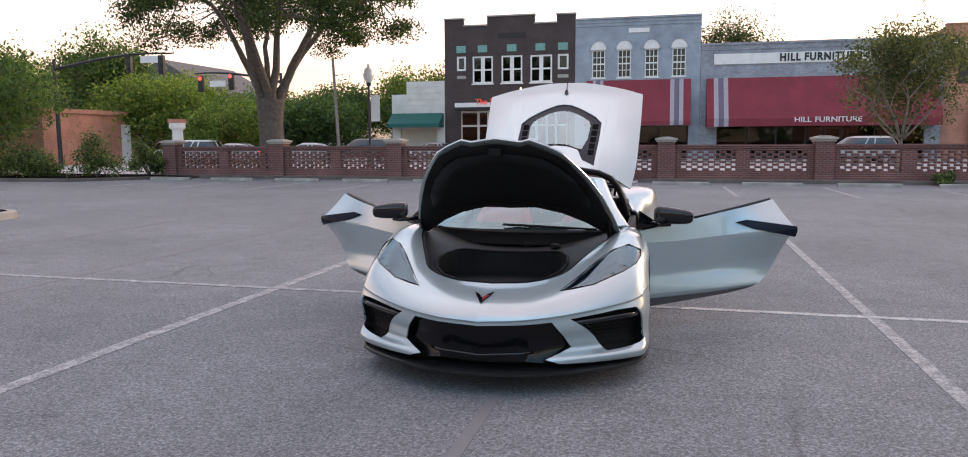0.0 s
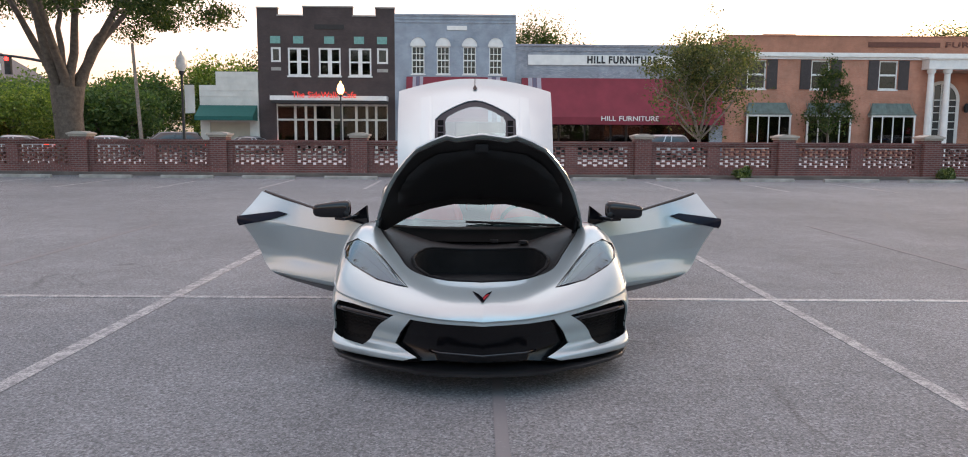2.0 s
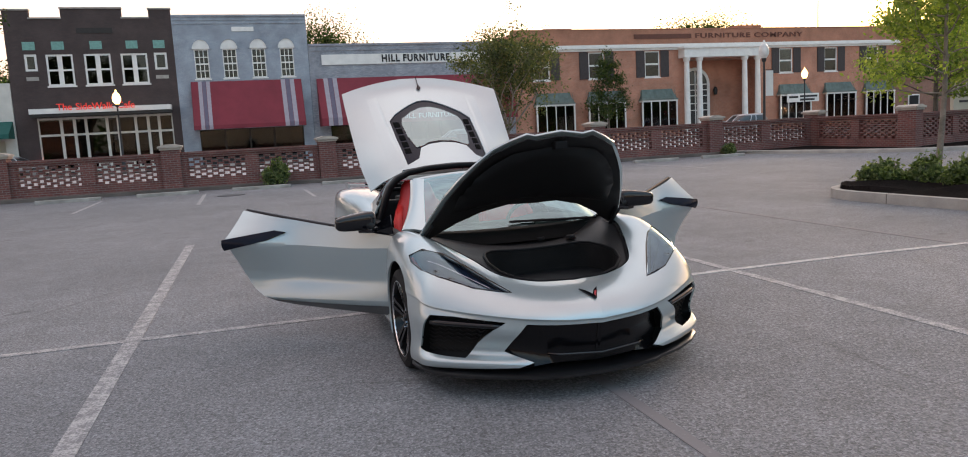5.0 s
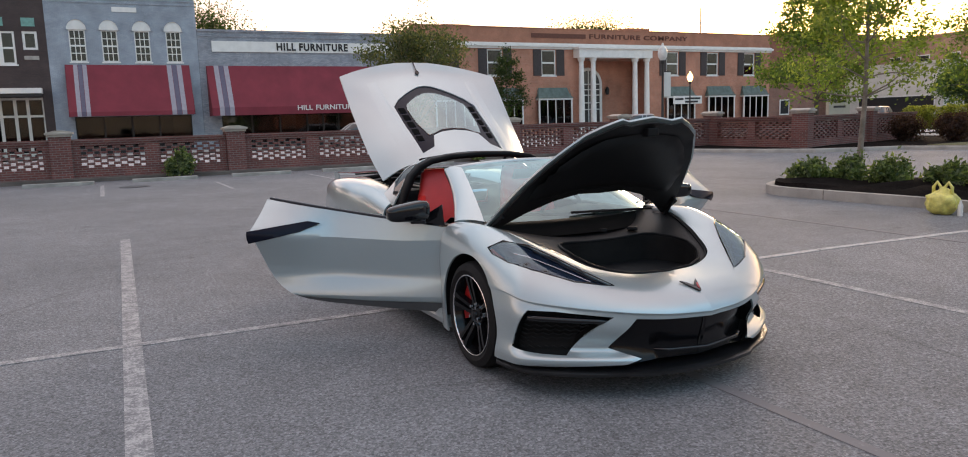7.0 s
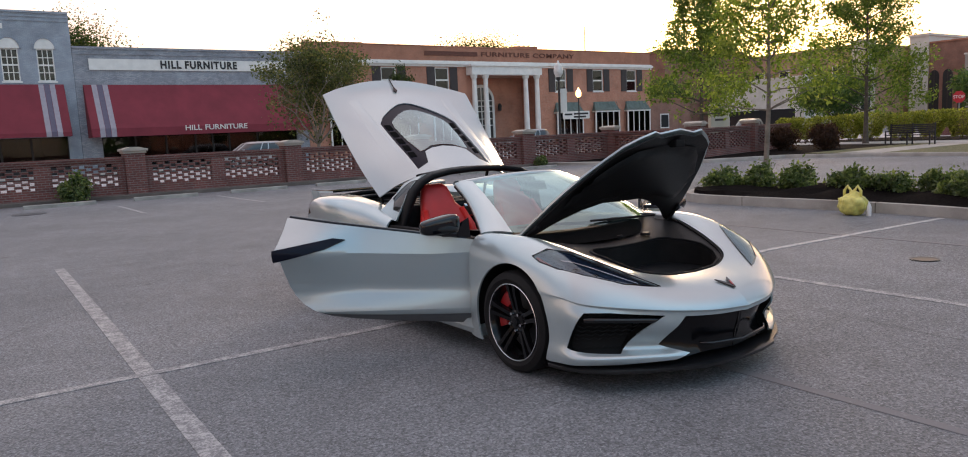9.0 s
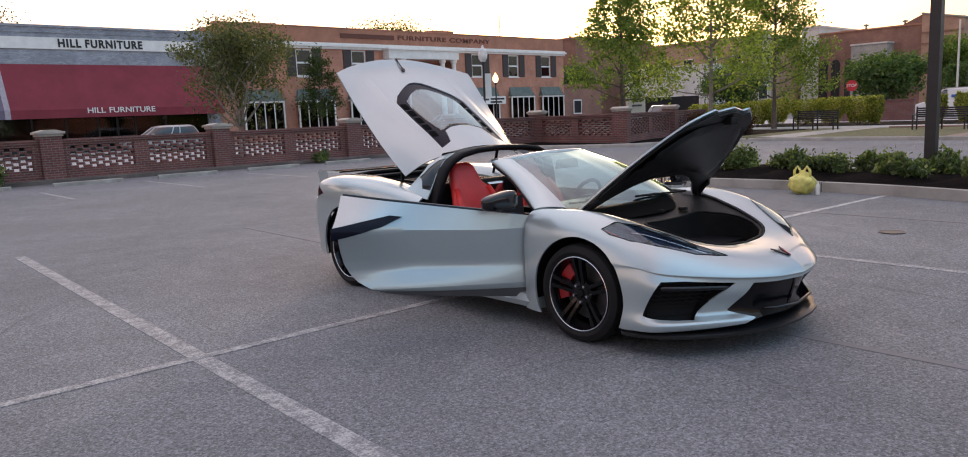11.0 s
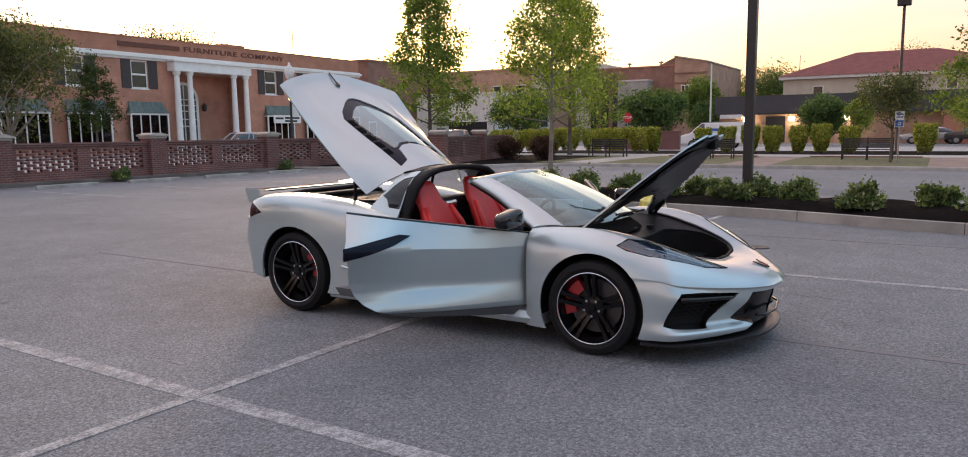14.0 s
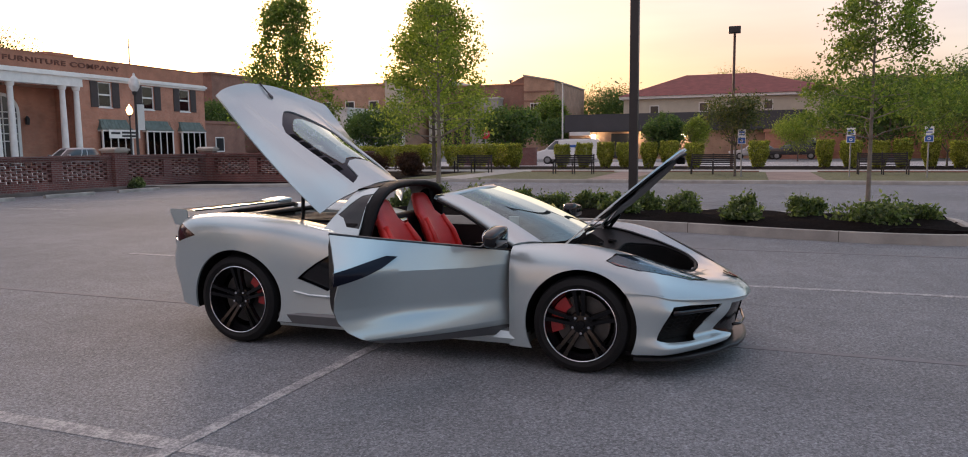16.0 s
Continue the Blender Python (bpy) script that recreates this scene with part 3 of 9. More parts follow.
flat("path", 24.6, 34.0, -5.0, -3.0, 0.138, M["brick_path"], "red brick path across the grass", "path")
flat("path", 24.6, 34.0, 2.2, 4.0, 0.138, M["brick_path"], "red brick path across the grass", "path")
flat("path", 24.6, 34.0, 9.3, 10.9, 0.138, M["concrete"], "grey concrete path across the grass", "path")
for y0, y1 in ((-40, -5.3), (-2.7, 1.9), (4.3, 8.7)):
    flat("edging", 32.9, 33.1, y0, y1, 0.2, M["brick_path"], "low brick edging at the back of the grass", "edging")
bed("verge", [(36.5, -40), (44, -40), (44, 20), (36.5, 20)], 0.12, M["mulch"], "dark mulch bed under the clipped hedge", "verge", 0.03)

# concrete wheel stops
stop_bm = bmesh.new()
prism(stop_bm, [(-0.08, 0), (-0.06, 0.09), (-0.035, 0.11), (0.035, 0.11), (0.06, 0.09), (0.08, 0)], "x", -0.92, 0.92)
stop0 = None
for i in range(13):
    x = -18.37 + 2.86 * i
    m = pose(x, wall_y(x) - 1.85, 0.0, 0, 0, -2.6 + random.uniform(-1.5, 1.5))
    if stop0 is None:
        stop0 = part("wheel_stop", stop_bm, M["stop_grey"])
        stop0.matrix_basis = m
        tagged(stop0, "weathered concrete wheel stop on the asphalt", "wheel stop", "wheel stops along the wall")
    else:
        copy_thing(stop0, m)

for x, y, r in ((-2.15, 17.5, 0.4), (4.45, -1.4, 0.14)):
    bm = bmesh.new()
    lathe(bm, [(0.001, 0.006), (r * 0.8, 0.008), (r * 0.84, 0.003), (r, 0.008), (r, -0.01)], 24)
    ob = part("manhole_cover", bm, M["black_metal"])
    ob.location = (x, y, 0)
    tagged(ob, "dark iron manhole cover set in the asphalt", "manhole cover")

# ---- brick wall with pierced panels ----


def lattice(bm, length, z0, z1, y0, y1):
    """Courses of bricks set with gaps, staggered from course to course."""
    ch = 0.086
    k, z = 0, z0
    while z + ch <= z1 + 1e-6:
        x = 0.0 if k % 2 == 0 else -0.19
        while x < length:
            a, b = max(0.0, x), min(length, x + 0.225)
            if b - a > 0.03:
                box(bm, a, b, y0, y1, z + 0.004, z + ch - 0.004)
            x += 0.38
        z += ch
        k += 1
    return bm


WHOLE_BRICK = boxed(0, 0.225, -0.085, 0.085, 0.004, 0.082)
WHOLE = bpy.data.meshes.new("brick")
WHOLE_BRICK.to_mesh(WHOLE)
WHOLE_BRICK.free()
WHOLE.materials.append(M["brick"])


def single_bricks(parent, length, z0, z1):
    """The same bond with every brick a part of its own."""
    ch = 0.086
    k, z = 0, z0
    while z + ch <= z1 + 1e-6:
        x = 0.0 if k % 2 == 0 else -0.19
        while x < length:
            a, b = max(0.0, x), min(length, x + 0.225)
            if b - a > 0.224:
                part("brick", WHOLE, None, parent).matrix_basis = pose(a, random.uniform(-0.003, 0.003), z)
            elif b - a > 0.03:
                part("brick", boxed(0, b - a, -0.085, 0.085, 0.004, 0.082), M["brick"], parent).matrix_basis = pose(a, 0, z)
            x += 0.38
        z += ch
        k += 1


def pillar(parent, x, y, turn):
    """A square brick pier with a stone cap in two steps."""
    h = 1.42
    p = part("pillar", boxed(-0.3, 0.3, -0.3, 0.3, 0.05, h), M["brick"], parent)
    p.matrix_basis = pose(x, y, 0, 0, 0, turn)
    bm = bmesh.new()
    box(bm, -0.34, 0.34, -0.34, 0.34, h, h + 0.07, bevel=0.01)
    box(bm, -0.39, 0.39, -0.39, 0.39, h + 0.07, h + 0.14, bevel=0.012)
    prism(bm, [(-0.36, h + 0.14), (0.36, h + 0.14), (0.12, h + 0.2), (-0.12, h + 0.2)], "y", -0.36, 0.36)
    part("cap", bm, M["brick_cap"], p, "pale stone cap")


def wall_run(parent, a, b):
    """One bay between two pillars: footing, two pierced panels with a mid pier, coping."""
    a, b = Vector((*a, 0)), Vector((*b, 0))
    d = b - a
    run = d.length
    m = pose(a.x, a.y, 0, 0, 0, math.degrees(math.atan2(d.y, d.x)))
    s, e, mid = 0.3, run - 0.3, run / 2
    bm = bmesh.new()
    box(bm, s, e, -0.12, 0.12, 0.05, 0.42)
    box(bm, s, e, -0.15, 0.15, 0.05, 0.2)
    box(bm, s, e, -0.12, 0.12, 1.12, 1.2)
    box(bm, mid - 0.22, mid + 0.22, -0.13, 0.13, 0.42, 1.12)
    box(bm, s, s + 0.2, -0.118, 0.118, 0.42, 1.12)
    box(bm, e - 0.2, e, -0.118, 0.118, 0.42, 1.12)
    p = part("panel_frame", bm, M["brick"], parent)
    p.matrix_basis = m
    bm = bmesh.new()
    box(bm, s, e, -0.17, 0.17, 1.2, 1.27)
    box(bm, s, e, -0.2, 0.2, 1.27, 1.33)
    p = part("coping", bm, M["brick"], parent, "projecting brick coping")
    p.matrix_basis = m
    for u, v in ((s + 0.2, mid - 0.22), (mid + 0.22, e - 0.2)):
        near_run = 0.5 < a.x < 8.0
        p = part("pierced_panel", bmesh.new() if near_run else lattice(bmesh.new(), v - u, 0.42, 1.12, -0.085, 0.085), M["brick"], parent)
        p.matrix_basis = m @ pose(u, 0, 0)
        if near_run:
            single_bricks(p, v - u, 0.42, 1.12)


PIERS = [(-19.55 + 5.18 * i, wall_y(-19.55 + 5.18 * i)) for i in range(9)]
PIERS[8] = (21.7, 20.4)
PIERS += [(21.0, 14.9), (26.6, 16.3)]
fence = thing("brick_wall", "red brick wall with pierced panels and capped piers", "wall", kind="structure")
for (x, y), (x2, y2) in zip(PIERS, PIERS[1:]):
    wall_run(fence, (x, y), (x2, y2))
for i, (x, y) in enumerate(PIERS):
    pillar(fence, x, y, 0 if i < 8 else 20)
wall_run(fence, (26.6, 16.3), (31.5, 17.4))

# ---- buildings ----


def pierced(bm, x0, x1, z0, z1, y0, y1, holes):
    """A wall slab with rectangular openings through it."""
    zs = sorted({z0, z1, *(h[2] for h in holes), *(h[3] for h in holes)})
    zs = [z for z in zs if z0 <= z <= z1]
    for za, zb in zip(zs, zs[1:]):
        zc = (za + zb) / 2
        cuts = sorted((h[0], h[1]) for h in holes if h[2] < zc < h[3])
        x = x0
        for a, b in cuts:
            if a > x + 1e-4:
                box(bm, x, a, y0, y1, za, zb)
            x = max(x, b)
        if x1 > x + 1e-4:
            box(bm, x, x1, y0, y1, za, zb)
    return bm


def shell(bm, x0, x1, y0, y1, z1, roof=True):
    """The sides, back and roof of a building behind its front."""
    box(bm, x0, x0 + 0.3, y0, y1, 0, z1)
    box(bm, x1 - 0.3, x1, y0, y1, 0, z1)
    box(bm, x0 + 0.3, x1 - 0.3, y1 - 0.3, y1, 0, z1)
    box(bm, x0 + 0.3, x1 - 0.3, y0, y1 - 0.3, z1 - 0.9, z1 - 0.6)
    return bm


def window(parent, x0, x1, z0, z1, y, cols, rows, frame=0.09, bar=0.035, material=None, sill=True, split=None):
    """A sash window: frame, glazing bars, panes and a sill."""
    material = material or M["white"]
    bm = bmesh.new()
    w = part("window", pierced(bm, x0, x1, z0, z1, y - 0.02, y + 0.08, [(x0 + frame, x1 - frame, z0 + frame, z1 - frame)]), material, parent)
    bm = bmesh.new()
    xi0, xi1, zi0, zi1 = x0 + frame, x1 - frame, z0 + frame, z1 - frame
    for i in range(1, cols):
        c = xi0 + (xi1 - xi0) * i / cols
        b = bar if not split or i not in split else split[i]
        box(bm, c - b / 2, c + b / 2, y + 0.01, y + 0.06, zi0, zi1)
    for i in range(1, rows):
        c = zi0 + (zi1 - zi0) * i / rows
        b = bar * (2 if i == rows // 2 and rows % 2 == 0 else 1)
        box(bm, xi0, xi1, y + 0.005, y + 0.055, c - b / 2, c + b / 2)
    if cols * rows > 1:
        part("glazing_grid", bm, material, w)
    else:
        bm.free()
    part("pane", boxed(xi0, xi1, y + 0.03, y + 0.036, zi0, zi1), M["pane"], w)
    if sill:
        part("sill", boxed(x0 - 0.08, x1 + 0.08, y - 0.12, y + 0.02, z0 - 0.1, z0, bevel=0.015), material, w)
    return w


FY = 51.2


def brown_shop():
    b = thing("shop_building", "two-storey dark brown painted brick shop with stepped parapet", "building", (0, FY, 0))
    x0, x1 = -15.66, -5.45
    wins = [(-14.68, -13.95, 6.98, 8.08), (-13.42, -11.80, 5.98, 8.05), (-11.13, -9.49, 5.98, 8.05), (-8.87, -7.20, 5.98, 8.03), (-6.77, -5.95, 6.9, 8.05)]
    shopf = (-14.4, -6.0, 0.14, 3.9)
    bm = pierced(bmesh.new(), x0, x1, 0, 10.35, 0, 0.35, wins + [shopf])
    for a, c, h in ((x0, -14.13, 10.9), (-12.25, -8.55, 11.0), (-6.86, x1, 10.95)):
        box(bm, a, c, 0, 0.35, 10.35, h)
    shell(bm, x0, x1, 0.35, 22, 9.9)
    part("wall", bm, M["brick_brown"], b)
    bm = bmesh.new()
    for a, c, h in ((x0, -14.13, 10.9), (-14.13, -12.25, 10.35), (-12.25, -8.55, 11.0), (-8.55, -6.86, 10.35), (-6.86, x1, 10.95)):
        box(bm, a - 0.04, c + 0.04, -0.08, 0.4, h, h + 0.1)
    part("parapet_coping", bm, M["concrete"], b, "pale coping stones")
    part("name_plaque", boxed(-11.4, -9.2, -0.03, 0.0, 9.4, 9.75), M["dark"], b)
    for x in (-14.33, -12.62, -10.32, -8.1, -6.38):
        part("teal_panel", boxed(x - 0.37, x + 0.37, -0.03, 0.02, 8.35, 8.88), M["teal"], b, "weathered teal inset panel")
    for i, (a, c, z0, z1) in enumerate(wins):
        if i in (0, 4):
            window(b, a, c, z0, z1, 0.05, 1, 1, frame=0.14, sill=False)
            part("plaque", boxed(a, c, -0.03, 0.02, z0 - 0.62, z0 - 0.38), M["concrete"], b)
        else:
            window(b, a, c, z0, z1, 0.05, 2, 2, frame=0.12, bar=0.06, split={1: 0.3})
    canopy = part("canopy", boxed(-14.55, -5.95, -1.2, 0.0, 4.12, 4.45), M["white"], b, "long white shop canopy")
    part("fascia", boxed(-14.5, -6.0, -1.15, 0.0, 3.92, 4.11), M["dark"], canopy)
    lettering("The SideWalk Cafe", 0.62, M["letter_red"], b, pose(-10.55, -1.22, 4.5, 90), 0.05, 1.0, 4.7)
    # glazed shop front
    bm = bmesh.new()
    cuts = [-14.4, -13.0, -12.2, -11.5, -10.2, -9.5, -8.4, -7.6, -6.9, -6.0]
    for c in cuts:
        box(bm, c - 0.09, c + 0.09, 0.1, 0.25, 0.14, 3.9)
    for z in (0.3, 2.72, 3.82):
        box(bm, -14.4, -6.0, 0.12, 0.23, z - 0.07, z + 0.07)
    part("shop_frame", bm, M["siding"], b, "cream timber shop front")
    for a, c in zip(cuts, cuts[1:]):
        part("pane", boxed(a + 0.09, c - 0.09, 0.17, 0.176, 0.3, 3.8), M["pane"], b)
    for a in (-11.1, -9.4):
        part("door", boxed(a + 0.1, a + 0.75, 0.13, 0.16, 0.2, 1.0), M["siding"], b, "cream glazed shop door")
    return b


def arch_top(bm, cx, z, w, h, y0, y1, steps=12):
    return prism(bm, [(cx + w * math.cos(math.pi * i / steps), z + h * math.sin(math.pi * i / steps)) for i in range(steps + 1)], "y", y0, y1)


def awning(parent, x0, x1, z0, z1, out, material, stripes=(), valance=0.28):
    """A sloping cloth awning with a hanging valance and closed ends."""
    bm = bmesh.new()
    prism(bm, [(0.0, z1), (-out, z0 + valance), (-out, z0), (-out + 0.03, z0), (-out + 0.03, z0 + valance - 0.02), (0.0, z1 - 0.05)], "x", x0, x1)
    for x in (x0, x1 - 0.02):
        prism(bm, [(0, z1), (-out, z0 + valance), (-out, z0), (0, z0)], "x", x, x + 0.02)
    a = part("awning", bm, material, parent)
    for i, (u, v) in enumerate(stripes):
        k = (v - u) / 3
        for j, mt in enumerate(("awning_stripe", "awning_stripe_dark", "awning_stripe")):
            bm = bmesh.new()
            e = 0.012
            prism(bm, [(-0.01, z1 + e), (-out - e, z0 + valance + e), (-out - e, z0), (-out, z0), (-out, z0 + valance), (-0.01, z1)], "x", u + j * k, u + (j + 1) * k - 0.02)
            part("stripe", bm, M[mt], a)
    return a


def grey_shop():
    b = thing("shop_building", "two-storey blue-grey painted brick shop with arched windows", "building", (0, FY, 0))
    x0, x1 = -5.44, 3.66
    cs = [-3.7, -1.81, 0.17, 2.13]
    wins = [(c - 0.48, c + 0.48, 6.18, 8.22) for c in cs]
    bm = pierced(bmesh.new(), x0, x1, 0, 10.45, 0, 0.35, wins + [(-4.3, 2.9, 0.14, 2.6)])
    shell(bm, x0, x1, 0.35, 22, 10.0)
    part("wall", bm, M["brick_grey"], b)
    part("parapet_coping", boxed(x0, x1, -0.1, 0.4, 10.45, 10.58), M["brick_grey"], b)
    bm = bmesh.new()
    for z in (9.95, 10.2):
        box(bm, x0, x1, -0.05, 0.0, z, z + 0.1)
    part("corbel_course", bm, M["brick_grey"], b)
    part("name_plaque", boxed(-1.52, -0.02, -0.05, 0.0, 9.42, 9.73), M["white"], b, "blank white name plaque")
    for c, (a, d, z0, z1) in zip(cs, wins):
        bm = bmesh.new()
        arch_top(bm, c, 8.22, 0.58, 0.66, -0.05, 0.02)
        part("arch_panel", bm, M["white"], b, "white arched panel over the window")
        bm = bmesh.new()
        ring = [(c + r * math.cos(t), 8.22 + r * 1.12 * math.sin(t)) for r, ts in ((0.68, range(13)), (0.58, range(12, -1, -1))) for t in (math.pi * i / 12 for i in ts)]
        prism(bm, ring, "y", -0.1, 0.0)
        part("arch_hood", bm, M["brick_grey"], b)
        window(b, a, d, z0, z1, 0.06, 3, 4, frame=0.07, bar=0.05)
    aw = awning(b, -4.58, 3.0, 2.6, 5.98, 1.5, M["awning_red"], ((-4.1, -3.3), (1.55, 2.5)))
    bm = bmesh.new()
    for c in (-4.3, -2.6, -0.9, 0.8, 2.9):
        box(bm, c - 0.06, c + 0.06, 0.1, 0.22, 0.14, 2.6)
    box(bm, -4.3, 2.9, 0.1, 0.22, 0.14, 0.6)
    part("shop_frame", bm, M["dark"], b)
    part("pane", boxed(-4.3, 2.9, 0.15, 0.156, 0.6, 2.6), M["pane"], b)
    return b


def hill_shop():
    b = thing("shop_building", "low painted brick furniture shop with long burgundy awning", "building", (0, FY, 0))
    x0, x1 = 3.68, 19.6
    bm = pierced(bmesh.new(), x0, x1, 0, 8.3, 0, 0.35, [(4.9, 18.6, 0.14, 2.5)])
    shell(bm, x0, x1, 0.35, 25, 7.9)
    part("wall", bm, M["brick_pale"], b)
    bm = bmesh.new()
    box(bm, x0, x1, -0.08, 0.4, 8.3, 8.45)
    box(bm, x0, x1, -0.05, 0.0, 7.95, 8.03)
    part("parapet_coping", bm, M["brick_pale"], b)
    s = part("sign_board", boxed(4.58, 18.0, -0.1, -0.02, 6.92, 7.66), M["white"], b, "long white sign board")
    lettering("HILL  FURNITURE", 0.72, M["letter_black"], s, pose(11.7, -0.12, 7.29, 90), 0.03, 1.2, 5.3, 0.03)
    aw = awning(b, 4.1, 19.2, 2.45, 5.95, 1.6, M["awning_red"], ((4.6, 5.6),), 0.55)
    lettering("HILL FURNITURE", 0.5, M["letter_white"], aw, pose(12.1, -1.63, 2.88, 90), 0.02, 1.0, 4.3, 0.006)
    bm = bmesh.new()
    for c in (4.9, 7.0, 9.0, 11.0, 12.2, 13.4, 15.5, 18.6):
        box(bm, c - 0.06, c + 0.06, 0.1, 0.22, 0.14, 2.5)
    box(bm, 4.9, 18.6, 0.1, 0.22, 0.14, 0.5)
    part("shop_frame", bm, M["dark"], b)
    part("pane", boxed(4.9, 18.6, 0.15, 0.156, 0.5, 2.5), M["pane"], b)
    d = part("door", boxed(12.25, 13.35, 0.24, 0.26, 0.16, 2.4), M["dark"], b, "glazed shop door with a white frame")
    bm = bmesh.new()
    for u in (12.25, 13.25):
        box(bm, u, u + 0.1, 0.2, 0.24, 0.16, 2.4)
    for z in (0.16, 1.1, 2.28):
        box(bm, 12.25, 13.35, 0.2, 0.24, z, z + 0.12)
    part("door_frame", bm, M["siding"], d)
    part("curtain", boxed(10.2, 11.9, 0.3, 0.33, 0.5, 2.5), M["curtain"], b, "brown curtain behind the shop window")
    return b


def bay_window(parent, cx, w, z0=0.75, z1=3.15):
    """A shallow bay window with a flared copper roof."""
    bay = part("bay_window", boxed(cx - w / 2, cx + w / 2, -0.5, 0.0, 0.14, z0), M["brick_orange"], parent)
    bm = bmesh.new()
    n = 4
    for i in range(n + 1):
        x, e = cx - w / 2 + w * i / n, 0.06 if i in (0, n) else 0.035
        box(bm, x - e, x + e, -0.52, -0.4, z0, z1)
    box(bm, cx - w / 2 - 0.06, cx + w / 2 + 0.06, -0.56, 0, z1, z1 + 0.14)
    box(bm, cx - w / 2 - 0.06, cx + w / 2 + 0.06, -0.56, -0.38, z0 - 0.06, z0 + 0.06)
    part("frame", bm, M["white"], bay)
    part("pane", boxed(cx - w / 2, cx + w / 2, -0.46, -0.455, z0, z1), M["pane"], bay)
    part("blind", boxed(cx - w / 2, cx + w / 2, -0.2, -0.18, z0, z1), M["curtain"], bay, "dark brown curtains inside the bay")
    bm = bmesh.new()
    k = 5
    rows = []
    for i in range(k + 1):
        t = i / k
        out = 0.62 - 0.55 * t ** 0.6
        side = w / 2 + 0.15 - 0.35 * t ** 0.6
        z = z1 + 0.14 + 0.92 * t
        rows.append([bm.verts.new((cx - side, 0, z)), bm.verts.new((cx - side, -out, z)), bm.verts.new((cx + side, -out, z)), bm.verts.new((cx + side, 0, z))])
    for ra, rb in zip(rows, rows[1:]):
        for i in range(3):
            bm.faces.new((ra[i], ra[i + 1], rb[i + 1], rb[i]))
    bm.faces.new(rows[-1])
    bmesh.ops.recalc_face_normals(bm, faces=bm.faces)
    part("bay_roof", bm, M["copper"], bay, "flared weathered copper roof")
    for i in range(9):
        x = cx - w / 2 + w * i / 8
        seam = [(x, -(0.62 - 0.55 * (j / k) ** 0.6) - 0.005, z1 + 0.14 + 0.92 * j / k) for j in range(k + 1)]
        part("roof_seam", sweep(bmesh.new(), seam, 0.02, 4), M["copper"], bay)


